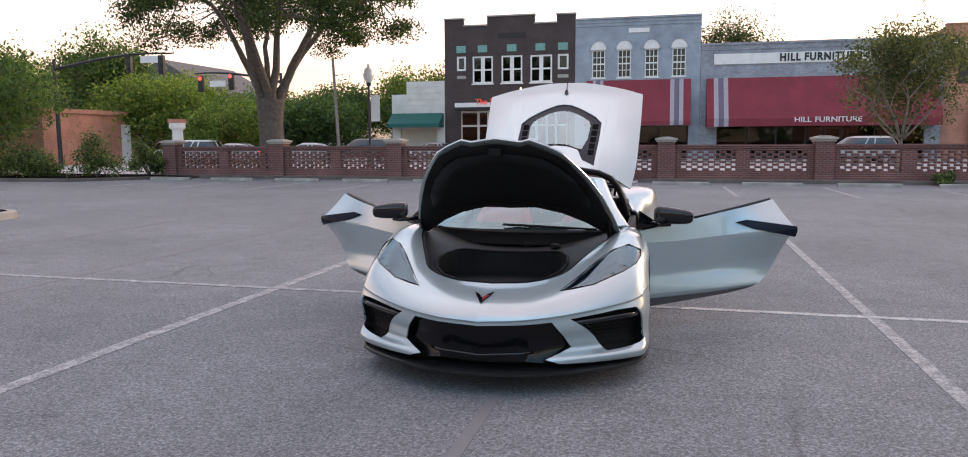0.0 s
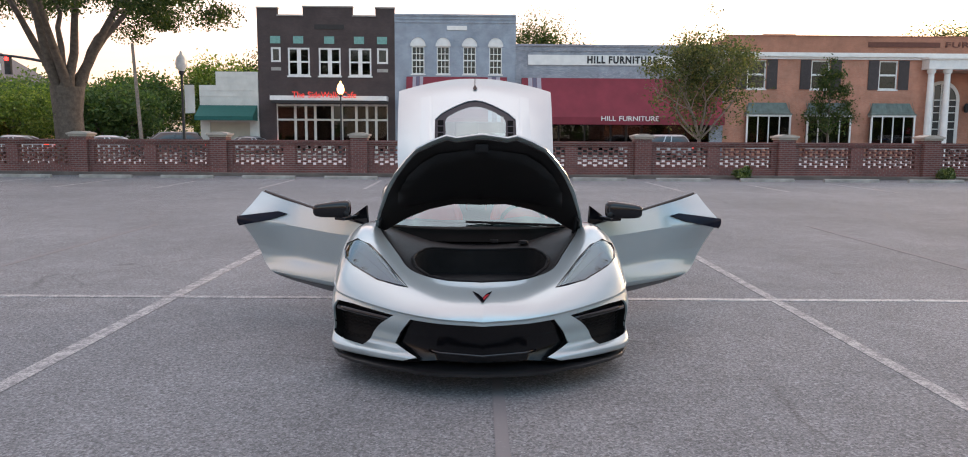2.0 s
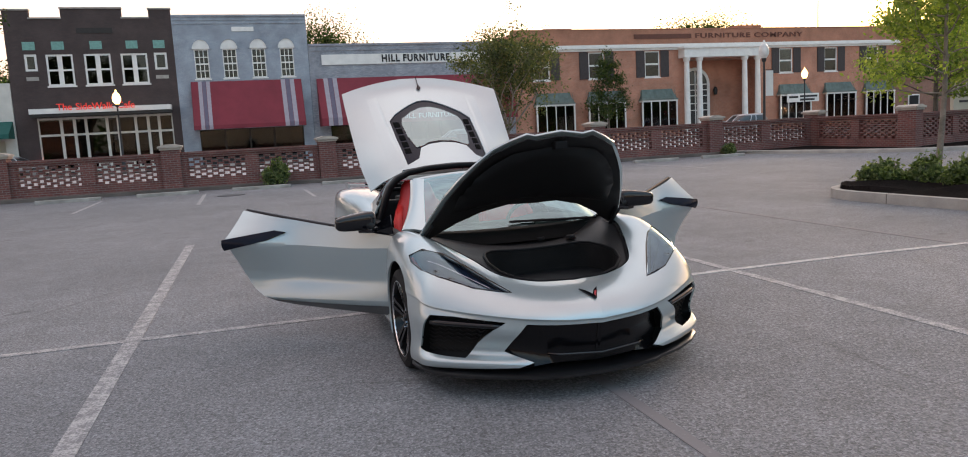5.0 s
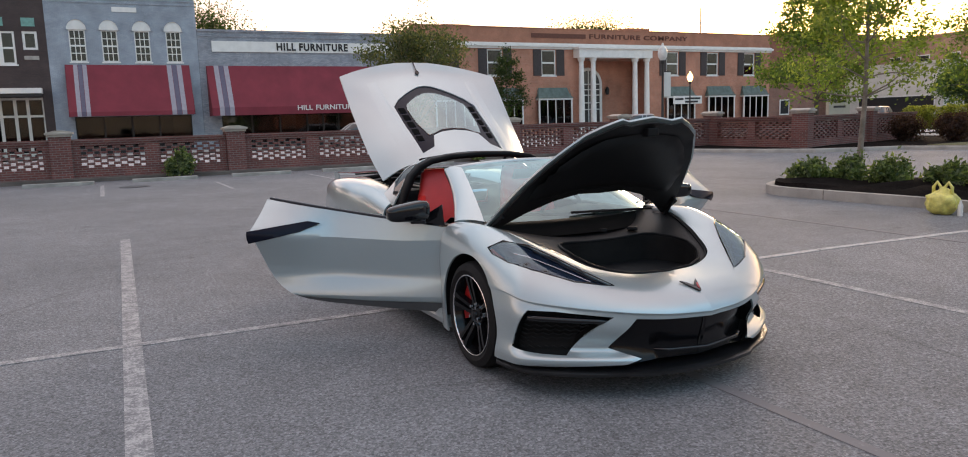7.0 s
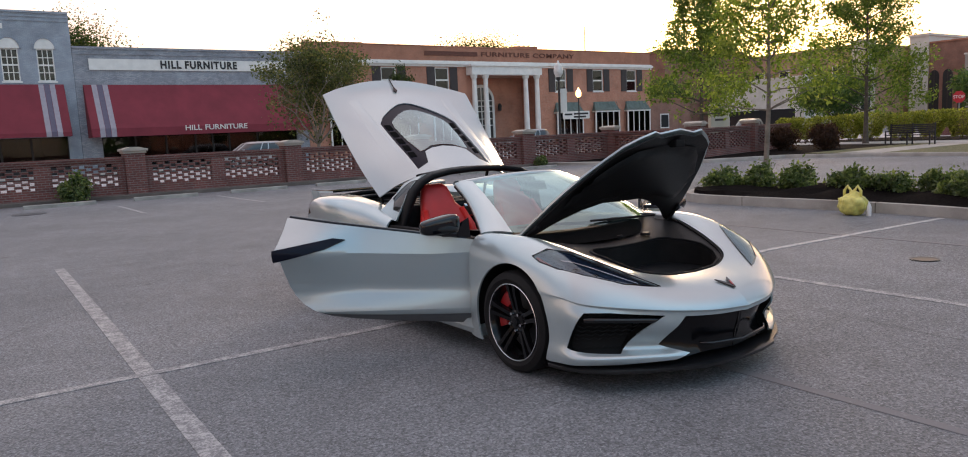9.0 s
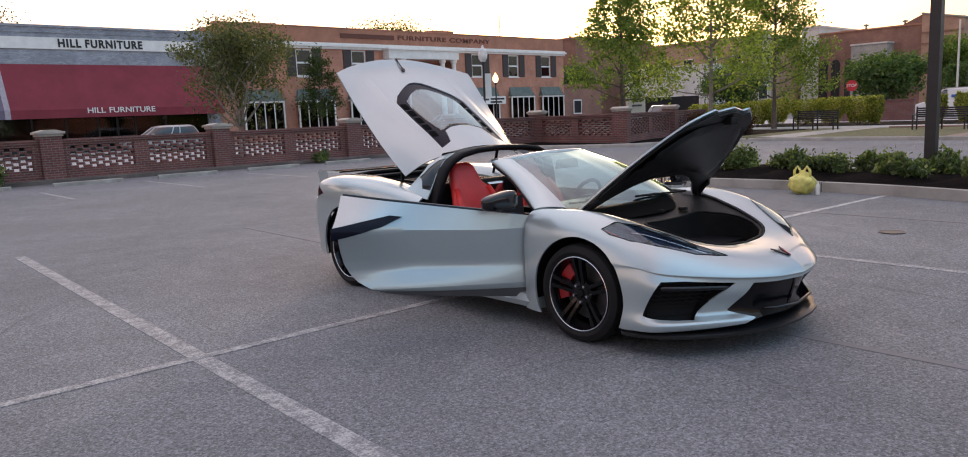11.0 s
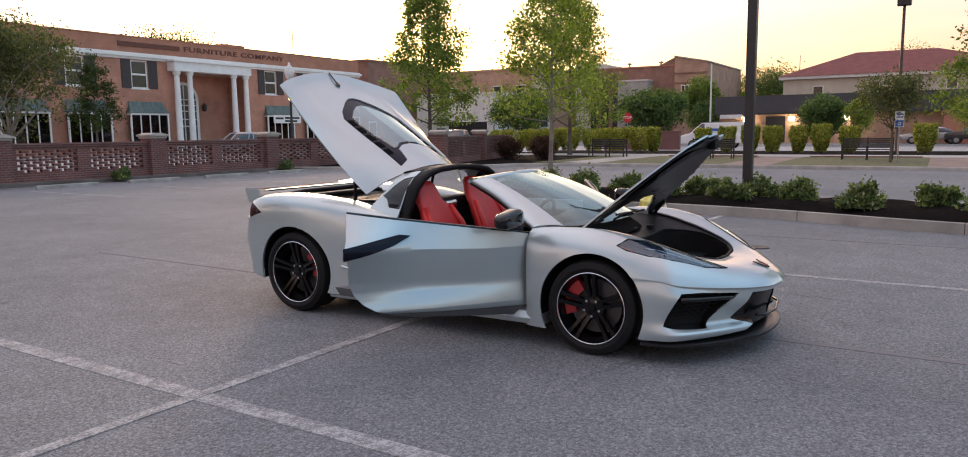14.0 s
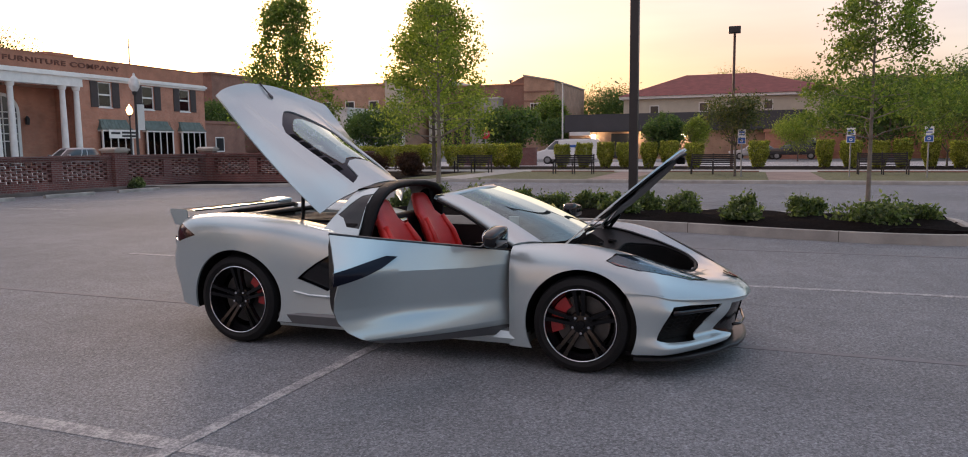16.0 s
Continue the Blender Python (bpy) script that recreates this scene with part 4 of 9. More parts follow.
def furniture_block():
    b = thing("store_building", "two-storey orange brick store with white columned portico", "building", (0, FY, 0))
    x0, x1 = 19.62, 58.6
    ws = [22.04, 26.95, 32.2, 45.9, 50.9, 55.75]
    wins = [(c - 0.72, c + 0.72, 5.25, 7.42) for c in ws]
    porch = (35.5, 42.7, 0.14, 6.7)
    bm = pierced(bmesh.new(), x0, x1, 0, 7.9, 0, 0.35, wins + [porch])
    shell(bm, x0, x1, 0.35, 30, 9.0)
    box(bm, 35.2, 43.0, 2.2, 2.4, 0.1, 6.9)
    box(bm, 35.2, 35.5, 0.35, 2.2, 0.1, 6.9)
    box(bm, 42.7, 43.0, 0.35, 2.2, 0.1, 6.9)
    box(bm, 35.5, 42.7, 0.35, 2.2, 6.7, 6.9)
    part("wall", bm, M["brick_orange"], b)
    part("attic_band", boxed(x0, x1, 0.0, 0.4, 7.9, 9.2), M["brick_band"], b)
    bm = bmesh.new()
    box(bm, x0 - 0.1, x1 + 0.1, -0.16, 0.0, 7.86, 7.98)
    box(bm, x0 - 0.2, x1 + 0.2, -0.3, 0.0, 7.66, 7.86)
    box(bm, x0 - 0.1, x1 + 0.1, -0.14, 0.0, 7.48, 7.66)
    part("cornice", bm, M["white"], b, "white moulded cornice")
    part("parapet_coping", boxed(x0, x1, -0.05, 0.45, 9.2, 9.27), M["brick_band"], b)
    part("roof_unit", boxed(23.6, 26.2, 3, 5, 8.0, 9.75), M["brick_band"], b)
    part("roof_unit", boxed(43.0, 45.6, 3, 5, 8.0, 9.9), M["brick_band"], b)
    bm = bmesh.new()
    tube(bm, (53.0, 4, 8), (53.0, 4, 12.3), 0.07, 0.05)
    part("flag_pole", bm, M["steel"], b)
    lettering("#  FURNITURE  COMPANY", 0.56, M["letter_brown"], b, pose(39.1, -0.02, 8.62, 90), 0.06, 1.1, 17.2, 0.01)
    for c, (a, d, z0, z1) in zip(ws, wins):
        window(b, a, d, z0, z1, 0.08, 1, 2, frame=0.1, bar=0.07)
        for s in (-1, 1):
            sx = c + s * 1.17
            sh = part("shutter", boxed(sx - 0.4, sx + 0.4, -0.07, -0.01, z0 - 0.02, z1 + 0.02), M["shutter"], b, "dark louvred shutter")
            bm = bmesh.new()
            for i in range(14):
                z = z0 + 0.12 + i * 0.15
                box(bm, sx - 0.33, sx + 0.33, -0.085, -0.06, z, z + 0.09)
            part("louvre", bm, M["shutter"], sh)
    for c in (22.95, 27.6, 32.55, 46.6, 51.7, 56.3):
        bay_window(b, c, 3.3)
    # portico
    po = part("portico", boxed(34.75, 42.75, -0.95, 0.0, 6.75, 7.5), M["white"], b, "white entablature of the portico")
    part("moulding", boxed(34.6, 42.9, -1.08, 0.0, 7.5, 7.64), M["white"], po)
    for x in (35.15, 36.4, 41.0, 42.35):
        bm = bmesh.new()
        lathe(bm, [(0.0, 0.14), (0.36, 0.14), (0.36, 0.3), (0.3, 0.36), (0.27, 0.5), (0.25, 3.5), (0.21, 6.4), (0.3, 6.5), (0.33, 6.75), (0, 6.75)], 20, centre=(x, -0.62, 0))
        part("column", bm, M["white"], po, smooth=True)
    # arched entrance
    bm = bmesh.new()
    cx = 37.75
    ring = []
    for r, order in ((1.5, range(13)), (1.24, range(12, -1, -1))):
        pts = [(cx + r * math.cos(math.pi * i / 12), 4.6 + r * math.sin(math.pi * i / 12)) for i in order]
        ring += pts
    ring = [(cx + 1.5, 0.14)] + ring[:13] + [(cx - 1.5, 0.14), (cx - 1.24, 0.14)] + ring[13:] + [(cx + 1.24, 0.14)]
    prism(bm, ring, "y", 2.05, 2.2)
    d = part("entrance_arch", bm, M["white"], b, "white arched door surround")
    bm = bmesh.new()
    for i in range(-1, 2):
        box(bm, cx + i * 0.62 - 0.05, cx + i * 0.62 + 0.05, 2.06, 2.12, 0.14, 5.83 if i == 0 else 5.66)
    for z in (1.0, 2.3, 2.9, 3.6, 4.1, 4.6):
        box(bm, cx - 1.24, cx + 1.24, 2.06, 2.12, z - 0.04, z + 0.04)
    part("glazing_grid", bm, M["white"], d)
    bm = bmesh.new()
    prism(bm, [(cx - 1.24, 0.14), (cx + 1.24, 0.14)] + [(cx + 1.24 * math.cos(math.pi * i / 12), 4.6 + 1.24 * math.sin(math.pi * i / 12)) for i in range(13)], "y", 2.1, 2.19)
    part("pane", bm, M["cardark"], d, "dark door glass")
    bm = bmesh.new()
    lathe(bm, [(0.0, 3.5), (0.16, 3.55), (0.2, 4.0), (0.1, 4.2), (0.0, 4.25)], 8, centre=(39.75, 1.9, 0.1))
    part("wall_lantern", bm, M["black_metal"], b)
    sg = part("shop_sign", boxed(45.4, 48.9, -0.75, -0.7, 2.55, 3.3), M["white"], b, "white printed banner")
    for i, (u, v, z) in enumerate(((45.6, 46.6, 3.0), (46.8, 48.7, 3.05), (46.8, 48.4, 2.75))):
        part("bar", boxed(u, v, -0.765, -0.75, z - 0.09, z + 0.09), M["letter_black"], sg)
    return b


def white_shop():
    b = thing("shop_building", "small white boarded shop with green awning", "building", (0, FY, 0))
    bm = pierced(bmesh.new(), -20.1, -15.7, 0, 5.25, 0, 0.3, [(-19.4, -16.4, 0.14, 2.5)])
    box(bm, -18.85, -15.7, 0.3, 0.6, 5.25, 6.25)
    box(bm, -18.85, -15.7, 0.0, 0.3, 5.25, 6.25)
    shell(bm, -20.1, -15.7, 0.3, 18, 5.2)
    part("wall", bm, M["siding"], b)
    bm = bmesh.new()
    for z in (3.95, 4.4, 4.85, 5.35, 5.8):
        box(bm, -18.85 if z > 5.2 else -20.1, -15.7, -0.025, 0.0, z, z + 0.04)
    part("board_joint", bm, M["siding"], b)
    awning(b, -20.1, -15.8, 2.62, 3.76, 1.3, M["awning_green"], (), 0.3)
    part("pane", boxed(-19.4, -16.4, 0.15, 0.156, 0.14, 2.5), M["beige"], b, "papered shop window")
    return b


brown_shop(), grey_shop(), hill_shop(), furniture_block(), white_shop()


def far_block(label, x0, x1, y0, y1, h, material, windows=(), category="building", face="x", roof_h=0.0, cap=True):
    """A far building; windows on its face towards the car park."""
    b = thing("far_building", label, category, ((x0 + x1) / 2, (y0 + y1) / 2, 0))
    w, d = (x1 - x0) / 2, (y1 - y0) / 2
    part("wall", boxed(-w, w, -d, d, 0, h), material, b)
    if cap:
        part("parapet_coping", boxed(-w - 0.15, w + 0.15, -d - 0.15, d + 0.15, h, h + 0.3), material, b)
    for (u, v, z0, z1, mt) in windows:
        if face == "x":
            wd = part("window", boxed(-w - 0.06, -w + 0.02, u - (y0 + y1) / 2, v - (y0 + y1) / 2, z0, z1), M["white"], b)
            part("pane", boxed(-w - 0.08, -w - 0.061, u - (y0 + y1) / 2 + 0.12, v - (y0 + y1) / 2 - 0.12, z0 + 0.12, z1 - 0.12), M[mt], wd)
        else:
            wd = part("window", boxed(u - (x0 + x1) / 2, v - (x0 + x1) / 2, -d - 0.06, -d + 0.02, z0, z1), M["white"], b)
            part("pane", boxed(u - (x0 + x1) / 2 + 0.12, v - (x0 + x1) / 2 - 0.12, -d - 0.08, -d - 0.061, z0 + 0.12, z1 - 0.12), M[mt], wd)
    return b



def brick_hall():
    """A brick hall: a long side with arched windows, and a taller front whose parapet slopes down from the corner."""
    b = thing("far_building", "large old brick hall with arched windows and raised front", "building", (106, 35, 0))
    part("wall", boxed(0, 22, -4.2, 9.2, 0, 10.8), M["brick_far"], b)
    part("parapet_coping", boxed(-0.12, 22, -4.2, 9.2, 10.8, 11.0), M["brick_band"], b)
    front = part("front_wall", prism(bmesh.new(), [(-9.0, 0), (-4.2, 0), (-4.2, 12.1), (-4.6, 12.1), (-9.0, 11.1)], "x", -0.25, 21), M["brick_tan"], b, "weathered tan brick front")
    prism_c = prism(bmesh.new(), [(-9.15, 11.1), (-4.1, 12.1), (-4.1, 12.3), (-9.15, 11.3)], "x", -0.4, 21)
    part("front_coping", prism_c, M["concrete"], front)
    slope = prism(bmesh.new(), [(-4.2, 10.9), (-1.6, 10.9), (-4.2, 12.1)], "x", -0.05, 21)
    part("shoulder", slope, M["brick_far"], b)
    for z in (9.6, 8.2, 4.4):
        part("brick_course", boxed(-0.37, -0.25, -9.0, -4.25, z, z + 0.18), M["brick_far"], front)
    wd = part("window", boxed(-0.33, -0.2, -6.9, -5.2, 5.9, 8.0), M["white"], front, "white framed window")
    for k in range(3):
        part("pane", boxed(-0.36, -0.332, -6.8 + k * 0.53, -6.37 + k * 0.53, 6.05, 7.85), M["pane"], wd)
    for y in (4.9, 6.8, 8.5):
        bm = prism(bmesh.new(), [(y - 0.62, 1.6), (y + 0.62, 1.6)] + [(y + 0.62 * math.cos(math.pi * i / 10), 6.4 + 0.8 * math.sin(math.pi * i / 10)) for i in range(11)], "x", -0.06, 0.05)
        w = part("arched_window", bm, M["cardark"], b, "dark arched window")
        part("sill", boxed(-0.2, 0.02, y - 0.75, y + 0.75, 1.45, 1.6), M["concrete"], w)
        part("mullion", boxed(-0.1, -0.06, y - 0.05, y + 0.05, 1.6, 7.1), M["shutter"], w)
    part("annex", boxed(-2.4, -0.02, -0.8, 3.8, 0, 8.7), M["concrete"], b, "grey rendered annex against the side")
    part("annex_coping", boxed(-2.5, -0.02, -0.9, 3.9, 8.7, 8.9), M["siding"], b)
    for y in (3.6, -1.4):
        bm = bmesh.new()
        lathe(bm, [(0.0, 11.0), (0.14, 11.0), (0.14, 11.5), (0.36, 11.52), (0.36, 11.68), (0.0, 11.82)], 10, centre=(2, y, 0))
        part("roof_vent", bm, M["steel"], b)
    return b


# ---- far buildings ----
far_block("long low brick building with a flat roof", 95, 118, 47.5, 75, 10.6, M["brick_tan"], [(50 + 4 * i, 51.6 + 4 * i, 6.2, 8.4, "cardark") for i in range(5)])
far_block("pale rendered building beside the brick one", 93, 95, 45.8, 47.9, 10.9, M["beige"], [(45.2, 46.6, 2.0, 4.0, "cardark")])
brick_hall()
far_block("pale rendered end of a shop row", 106, 122, 44.3, 46.8, 11.9, M["siding"], ())
far_block("white rendered low shop with dark roof", 84, 94, 49, 62, 6.6, M["siding"], [(50, 60, 0.6, 3.0, "cardark")])
dk = far_block("dark roofed low brick restaurant with wall lamps", 76, 98, -7, 16.8, 3.2, M["brick_tan"], (), cap=False)
part("door", boxed(-11.06, -10.98, 5.3, 7.2, 0.1, 2.7), M["cardark"], dk, "dark glazed double door")
part("sign_board", boxed(-11.9, -11.7, 9.4, 11.6, 2.55, 2.95), M["white"], dk, "small white sign under the fascia")
part("fascia_edge", boxed(-11.75, 11, -12.25, 12.25, 2.9, 3.0), M["black_metal"], dk)
part("roof_fascia", boxed(-11.7, 11, -12.2, 12.2, 3.0, 4.8), M["darkwall"], dk, "deep dark metal fascia")
for y in (13.9, 9.5, 4.5):
    p = part("wall_lamp", boxed(-11.9, -11.7, y - 4.9 - 0.22, y - 4.9 + 0.22, 2.25, 2.6), M["wall_lamp"], dk, "lit wall lamp")
bg_b = far_block("beige two-storey building with red hipped roof", 110, 140, -14, 16.3, 8.3, M["beige"], [(-4.9 + 0, -3.6, 6.3, 7.7, "cardark"), (11, 12.4, 6.0, 7.3, "cardark"), (4, 5.3, 6.2, 7.6, "cardark")], cap=False)
part("eave_board", boxed(-15.6, 15.6, -15.7, 15.7, 8.3, 8.7), M["white"], bg_b)
bm = bmesh.new()
a = [bm.verts.new(p) for p in ((-15.8, -15.9, 8.7), (15.8, -15.9, 8.7), (15.8, 15.9, 8.7), (-15.8, 15.9, 8.7))]
t0, t1 = bm.verts.new((-3, -3.5, 12.6)), bm.verts.new((-3, 7, 12.6))
for q in ((a[0], a[1], t0), (a[1], a[2], t1, t0), (a[2], a[3], t1), (a[3], a[0], t0, t1)):
    bm.faces.new(q)
part("roof", bm, M["redroof"], bg_b, "dull red hipped roof")
far_block("low orange brick building with a flat roof", 73, 92, -34, -3.5, 2.6, M["brick_orange"], [(-8, -6.6, 0.4, 2.0, "cardark")])
far_block("long brown brick building far behind the hedges", 96, 120, -70, -16, 9.0, M["brick_far"], [(-24 - 5 * i, -22.4 - 5 * i, 4, 6, "cardark") for i in range(6)])
far_block("brick corner building with arched windows", 78, 96, 66, 96, 11.5, M["brick_far"], [(68 + 3 * i, 69.6 + 3 * i, 3.2, 7.2, "cardark") for i in range(6)])
far_block("low brick house beside the street", 59.5, 66, 52, 60, 4.2, M["brick_far"], [(61, 62.4, 1.2, 2.8, "cardark")], face="y")
pale_pole = thing("flag_pole", "thin pale metal pole behind the hedges", "pole", (60, 13.6, 0))
bm = bmesh.new()
tube(bm, (0, 0, 0), (0, 0, 7.0), 0.09, 0.06, 8)
part("pole", bm, M["siding"], pale_pole)
roof_mast = thing("antenna", "thin antenna mast behind the beige building", "antenna", (112, 14.5, 0))
bm = bmesh.new()
tube(bm, (0, 0, 0), (0, 0, 11.8), 0.09, 0.05, 6)
part("mast", bm, M["steel"], roof_mast)
low_wall = thing("garden_wall", "low dark red brick wall across the side street", "wall", (50, 16.0, 0), kind="structure")
part("wall", boxed(-0.15, 0.15, -2.8, 3.2, 0, 1.3), M["brick"], low_wall)
part("coping", boxed(-0.2, 0.2, -2.85, 3.25, 1.3, 1.38), M["brick"], low_wall)
# west side
lowb = far_block("low red brick building behind the trees", -42.8, -39.2, 36, 44, 3.6, M["brick_orange"], (), face="y")
part("pilaster", boxed(1.8, 2.2, 3.5, 4.05, 0, 2.9), M["white"], lowb)
house = far_block("red brick house with a grey gabled roof", -62, -47, 70, 84, 6.4, M["brick_orange"], [(-50.5, -49.3, 3.6, 5.6, "cardark")], face="y", cap=False)
bm = bmesh.new()
prism(bm, [(-8.2, 6.3), (8.2, 6.3), (0, 11.0)], "y", -7.6, 7.6)
part("roof", bm, M["greyroof"], house)
bm = bmesh.new()
prism(bm, [(-2.0, 6.6), (2.0, 6.6), (0, 8.4)], "y", -8.2, -7.0)
part("gable", bm, M["white"], house, "white pediment gable")
for k in range(6):
    far_block("far low building along the street", -130 + 16 * k, -118 + 16 * k, 88, 100, 5 + k % 3, M["beige"] if k % 2 else M["brick_far"], [(-127 + 16 * k, -125.5 + 16 * k, 1, 3, "cardark")], face="y")
# behind the camera: plain blocks that close the place
for k, (x0, x1, y0, y1, h, mt) in enumerate(((-70, -30, -60, -45, 7, "brick_far"), (-25, 20, -70, -50, 8, "beige"), (30, 70, -75, -55, 6, "brick_orange"), (-95, -75, -40, 20, 7, "siding"))):
    far_block("plain low building across the car park", x0, x1, y0, y1, h, M[mt], (), face="y")

# ---- trees ----


def leaf_mesh(name, pts, size, rng):
    """Small bent leaves, one island each, at random turns."""
    n = len(pts)
    a = rng.normal(size=(n, 3))
    a /= np.linalg.norm(a, axis=1)[:, None]
    b = rng.normal(size=(n, 3))
    b -= (a * b).sum(1)[:, None] * a
    b /= np.linalg.norm(b, axis=1)[:, None]
    s = (size * rng.uniform(0.6, 1.35, n))[:, None]
    droop = np.cross(a, b) * s * 0.18
    v = np.stack([pts - a * s, pts + b * s * 0.5 + droop, pts + a * s, pts - b * s * 0.5 + droop], 1).reshape(-1, 3)
    me = bpy.data.meshes.new(name)
    me.vertices.add(len(v))
    me.vertices.foreach_set("co", v.ravel())
    me.loops.add(4 * n)
    me.loops.foreach_set("vertex_index", np.arange(4 * n))
    me.polygons.add(n)
    me.polygons.foreach_set("loop_start", np.arange(0, 4 * n, 4))
    me.update(calc_edges=True)
    return me


def tree(label, place, height, trunk_h, spread, leaves, leaf, size, bark, seed, lean=0.0, shape="round", trunk_r=0.12, limbs=7, fill=0.75, open_=0.0, name="tree", category="tree", low=0.75, clump=0.16):
    """A tapered trunk that forks into limbs and twigs, and clumps of leaves at their ends."""
    rng = np.random.default_rng(seed)
    t = thing(name, label, category, place)
    bm = bmesh.new()
    tips = []

    def grow(p, d, length, r, depth):
        segs = 3
        for i in range(segs):
            d = (d + Vector(rng.normal(size=3)) * 0.13).normalized()
            q = p + d * (length / segs)
            r2 = r * (0.82 if depth else 0.9)
            tube(bm, p, q, r, r2, 8 if r > 0.06 else 5, cap=False)
            p, r = q, r2
            if depth >= 2 or (depth == 1 and i > 0):
                tips.append(p.copy())
        if depth < 3:
            k = int(rng.integers(2, 4)) + (1 if depth == 0 else 0)
            for j in range(k):
                side = Vector(rng.normal(size=3))
                side.z = abs(side.z) * 0.6
                nd = (d * 0.75 + side.normalized() * 0.8).normalized()
                grow(p, nd, length * rng.uniform(0.55, 0.75), r * rng.uniform(0.55, 0.75), depth + 1)

    top = Vector((lean, 0, trunk_h))
    tube(bm, (0, 0, -0.05), (0, 0, 0.15), trunk_r * 1.5, trunk_r * 1.1, 10, cap=False)
    tube(bm, (0, 0, 0.15), top * 0.5, trunk_r * 1.1, trunk_r * 0.95, 10, cap=False)
    tube(bm, top * 0.5, top, trunk_r * 0.95, trunk_r * 0.8, 10, cap=False)
    crown_h = height - trunk_h
    for i in range(limbs):
        ang = 2 * math.pi * (i + rng.uniform(-0.3, 0.3)) / limbs
        if shape == "cone":
            f = i / limbs
            base = top + Vector((0, 0, crown_h * 0.85 * f))
            if i:
                tube(bm, top + Vector((0, 0, crown_h * 0.85 * (i - 1) / limbs)), base, trunk_r * (0.8 - 0.65 * (i - 1) / limbs), trunk_r * (0.8 - 0.65 * f), 8, cap=False)
            ln = spread * (1.05 - 0.75 * f)
            for k in range(3):
                an = ang + 2.1 * k
                grow(base, Vector((math.cos(an), math.sin(an), 0.45)).normalized(), ln * 0.6, trunk_r * 0.35, 1)
        else:
            up = rng.uniform(0.55, 1.6)
            d = Vector((math.cos(ang) * spread, math.sin(ang) * spread, crown_h * up * 0.62)).normalized()
            grow(top, d, math.hypot(spread, crown_h) * 0.36, trunk_r * 0.55, 0)
    part("trunk", bm, bark, t, smooth="all")
    tips = np.array([tuple(p) for p in tips])
    c = np.array([lean, 0, trunk_h + crown_h * 0.5])
    half = np.array([spread, spread, crown_h * 0.52])
    # extra clumps inside an uneven crown
    extra = rng.normal(size=(len(tips), 3)) * half * 0.5 * fill + c
    if shape == "cone":
        k = max(4, len(tips) // 4)
        z = rng.uniform(0, 1, k)
        an = rng.uniform(0, 2 * math.pi, k)
        rr = spread * (1.0 - 0.9 * z**1.5) * np.sqrt(rng.uniform(0.1, 1, k))
        extra = np.stack([rr * np.cos(an) + lean, rr * np.sin(an), trunk_h + crown_h * z], 1)
    cl = np.concatenate([tips, extra])
    lim = ((cl - c) / half / (1.0 if shape != "cone" else 1.3))
    keep = (np.linalg.norm(lim, axis=1) < 1.12) & (cl[:, 2] > trunk_h * low)
    if open_:
        keep &= rng.uniform(size=len(cl)) > open_
    cl = cl[keep]
    per = max(1, leaves // max(1, len(cl)))
    sig = clump * spread * rng.uniform(0.55, 1.25, len(cl))
    pts = np.repeat(cl, per, 0) + np.clip(rng.normal(size=(len(cl) * per, 3)), -1.7, 1.7) * np.repeat(sig, per)[:, None] * [1, 1, 0.75]
    part("crown", leaf_mesh("crown", pts, size, rng), leaf, t)
    return t


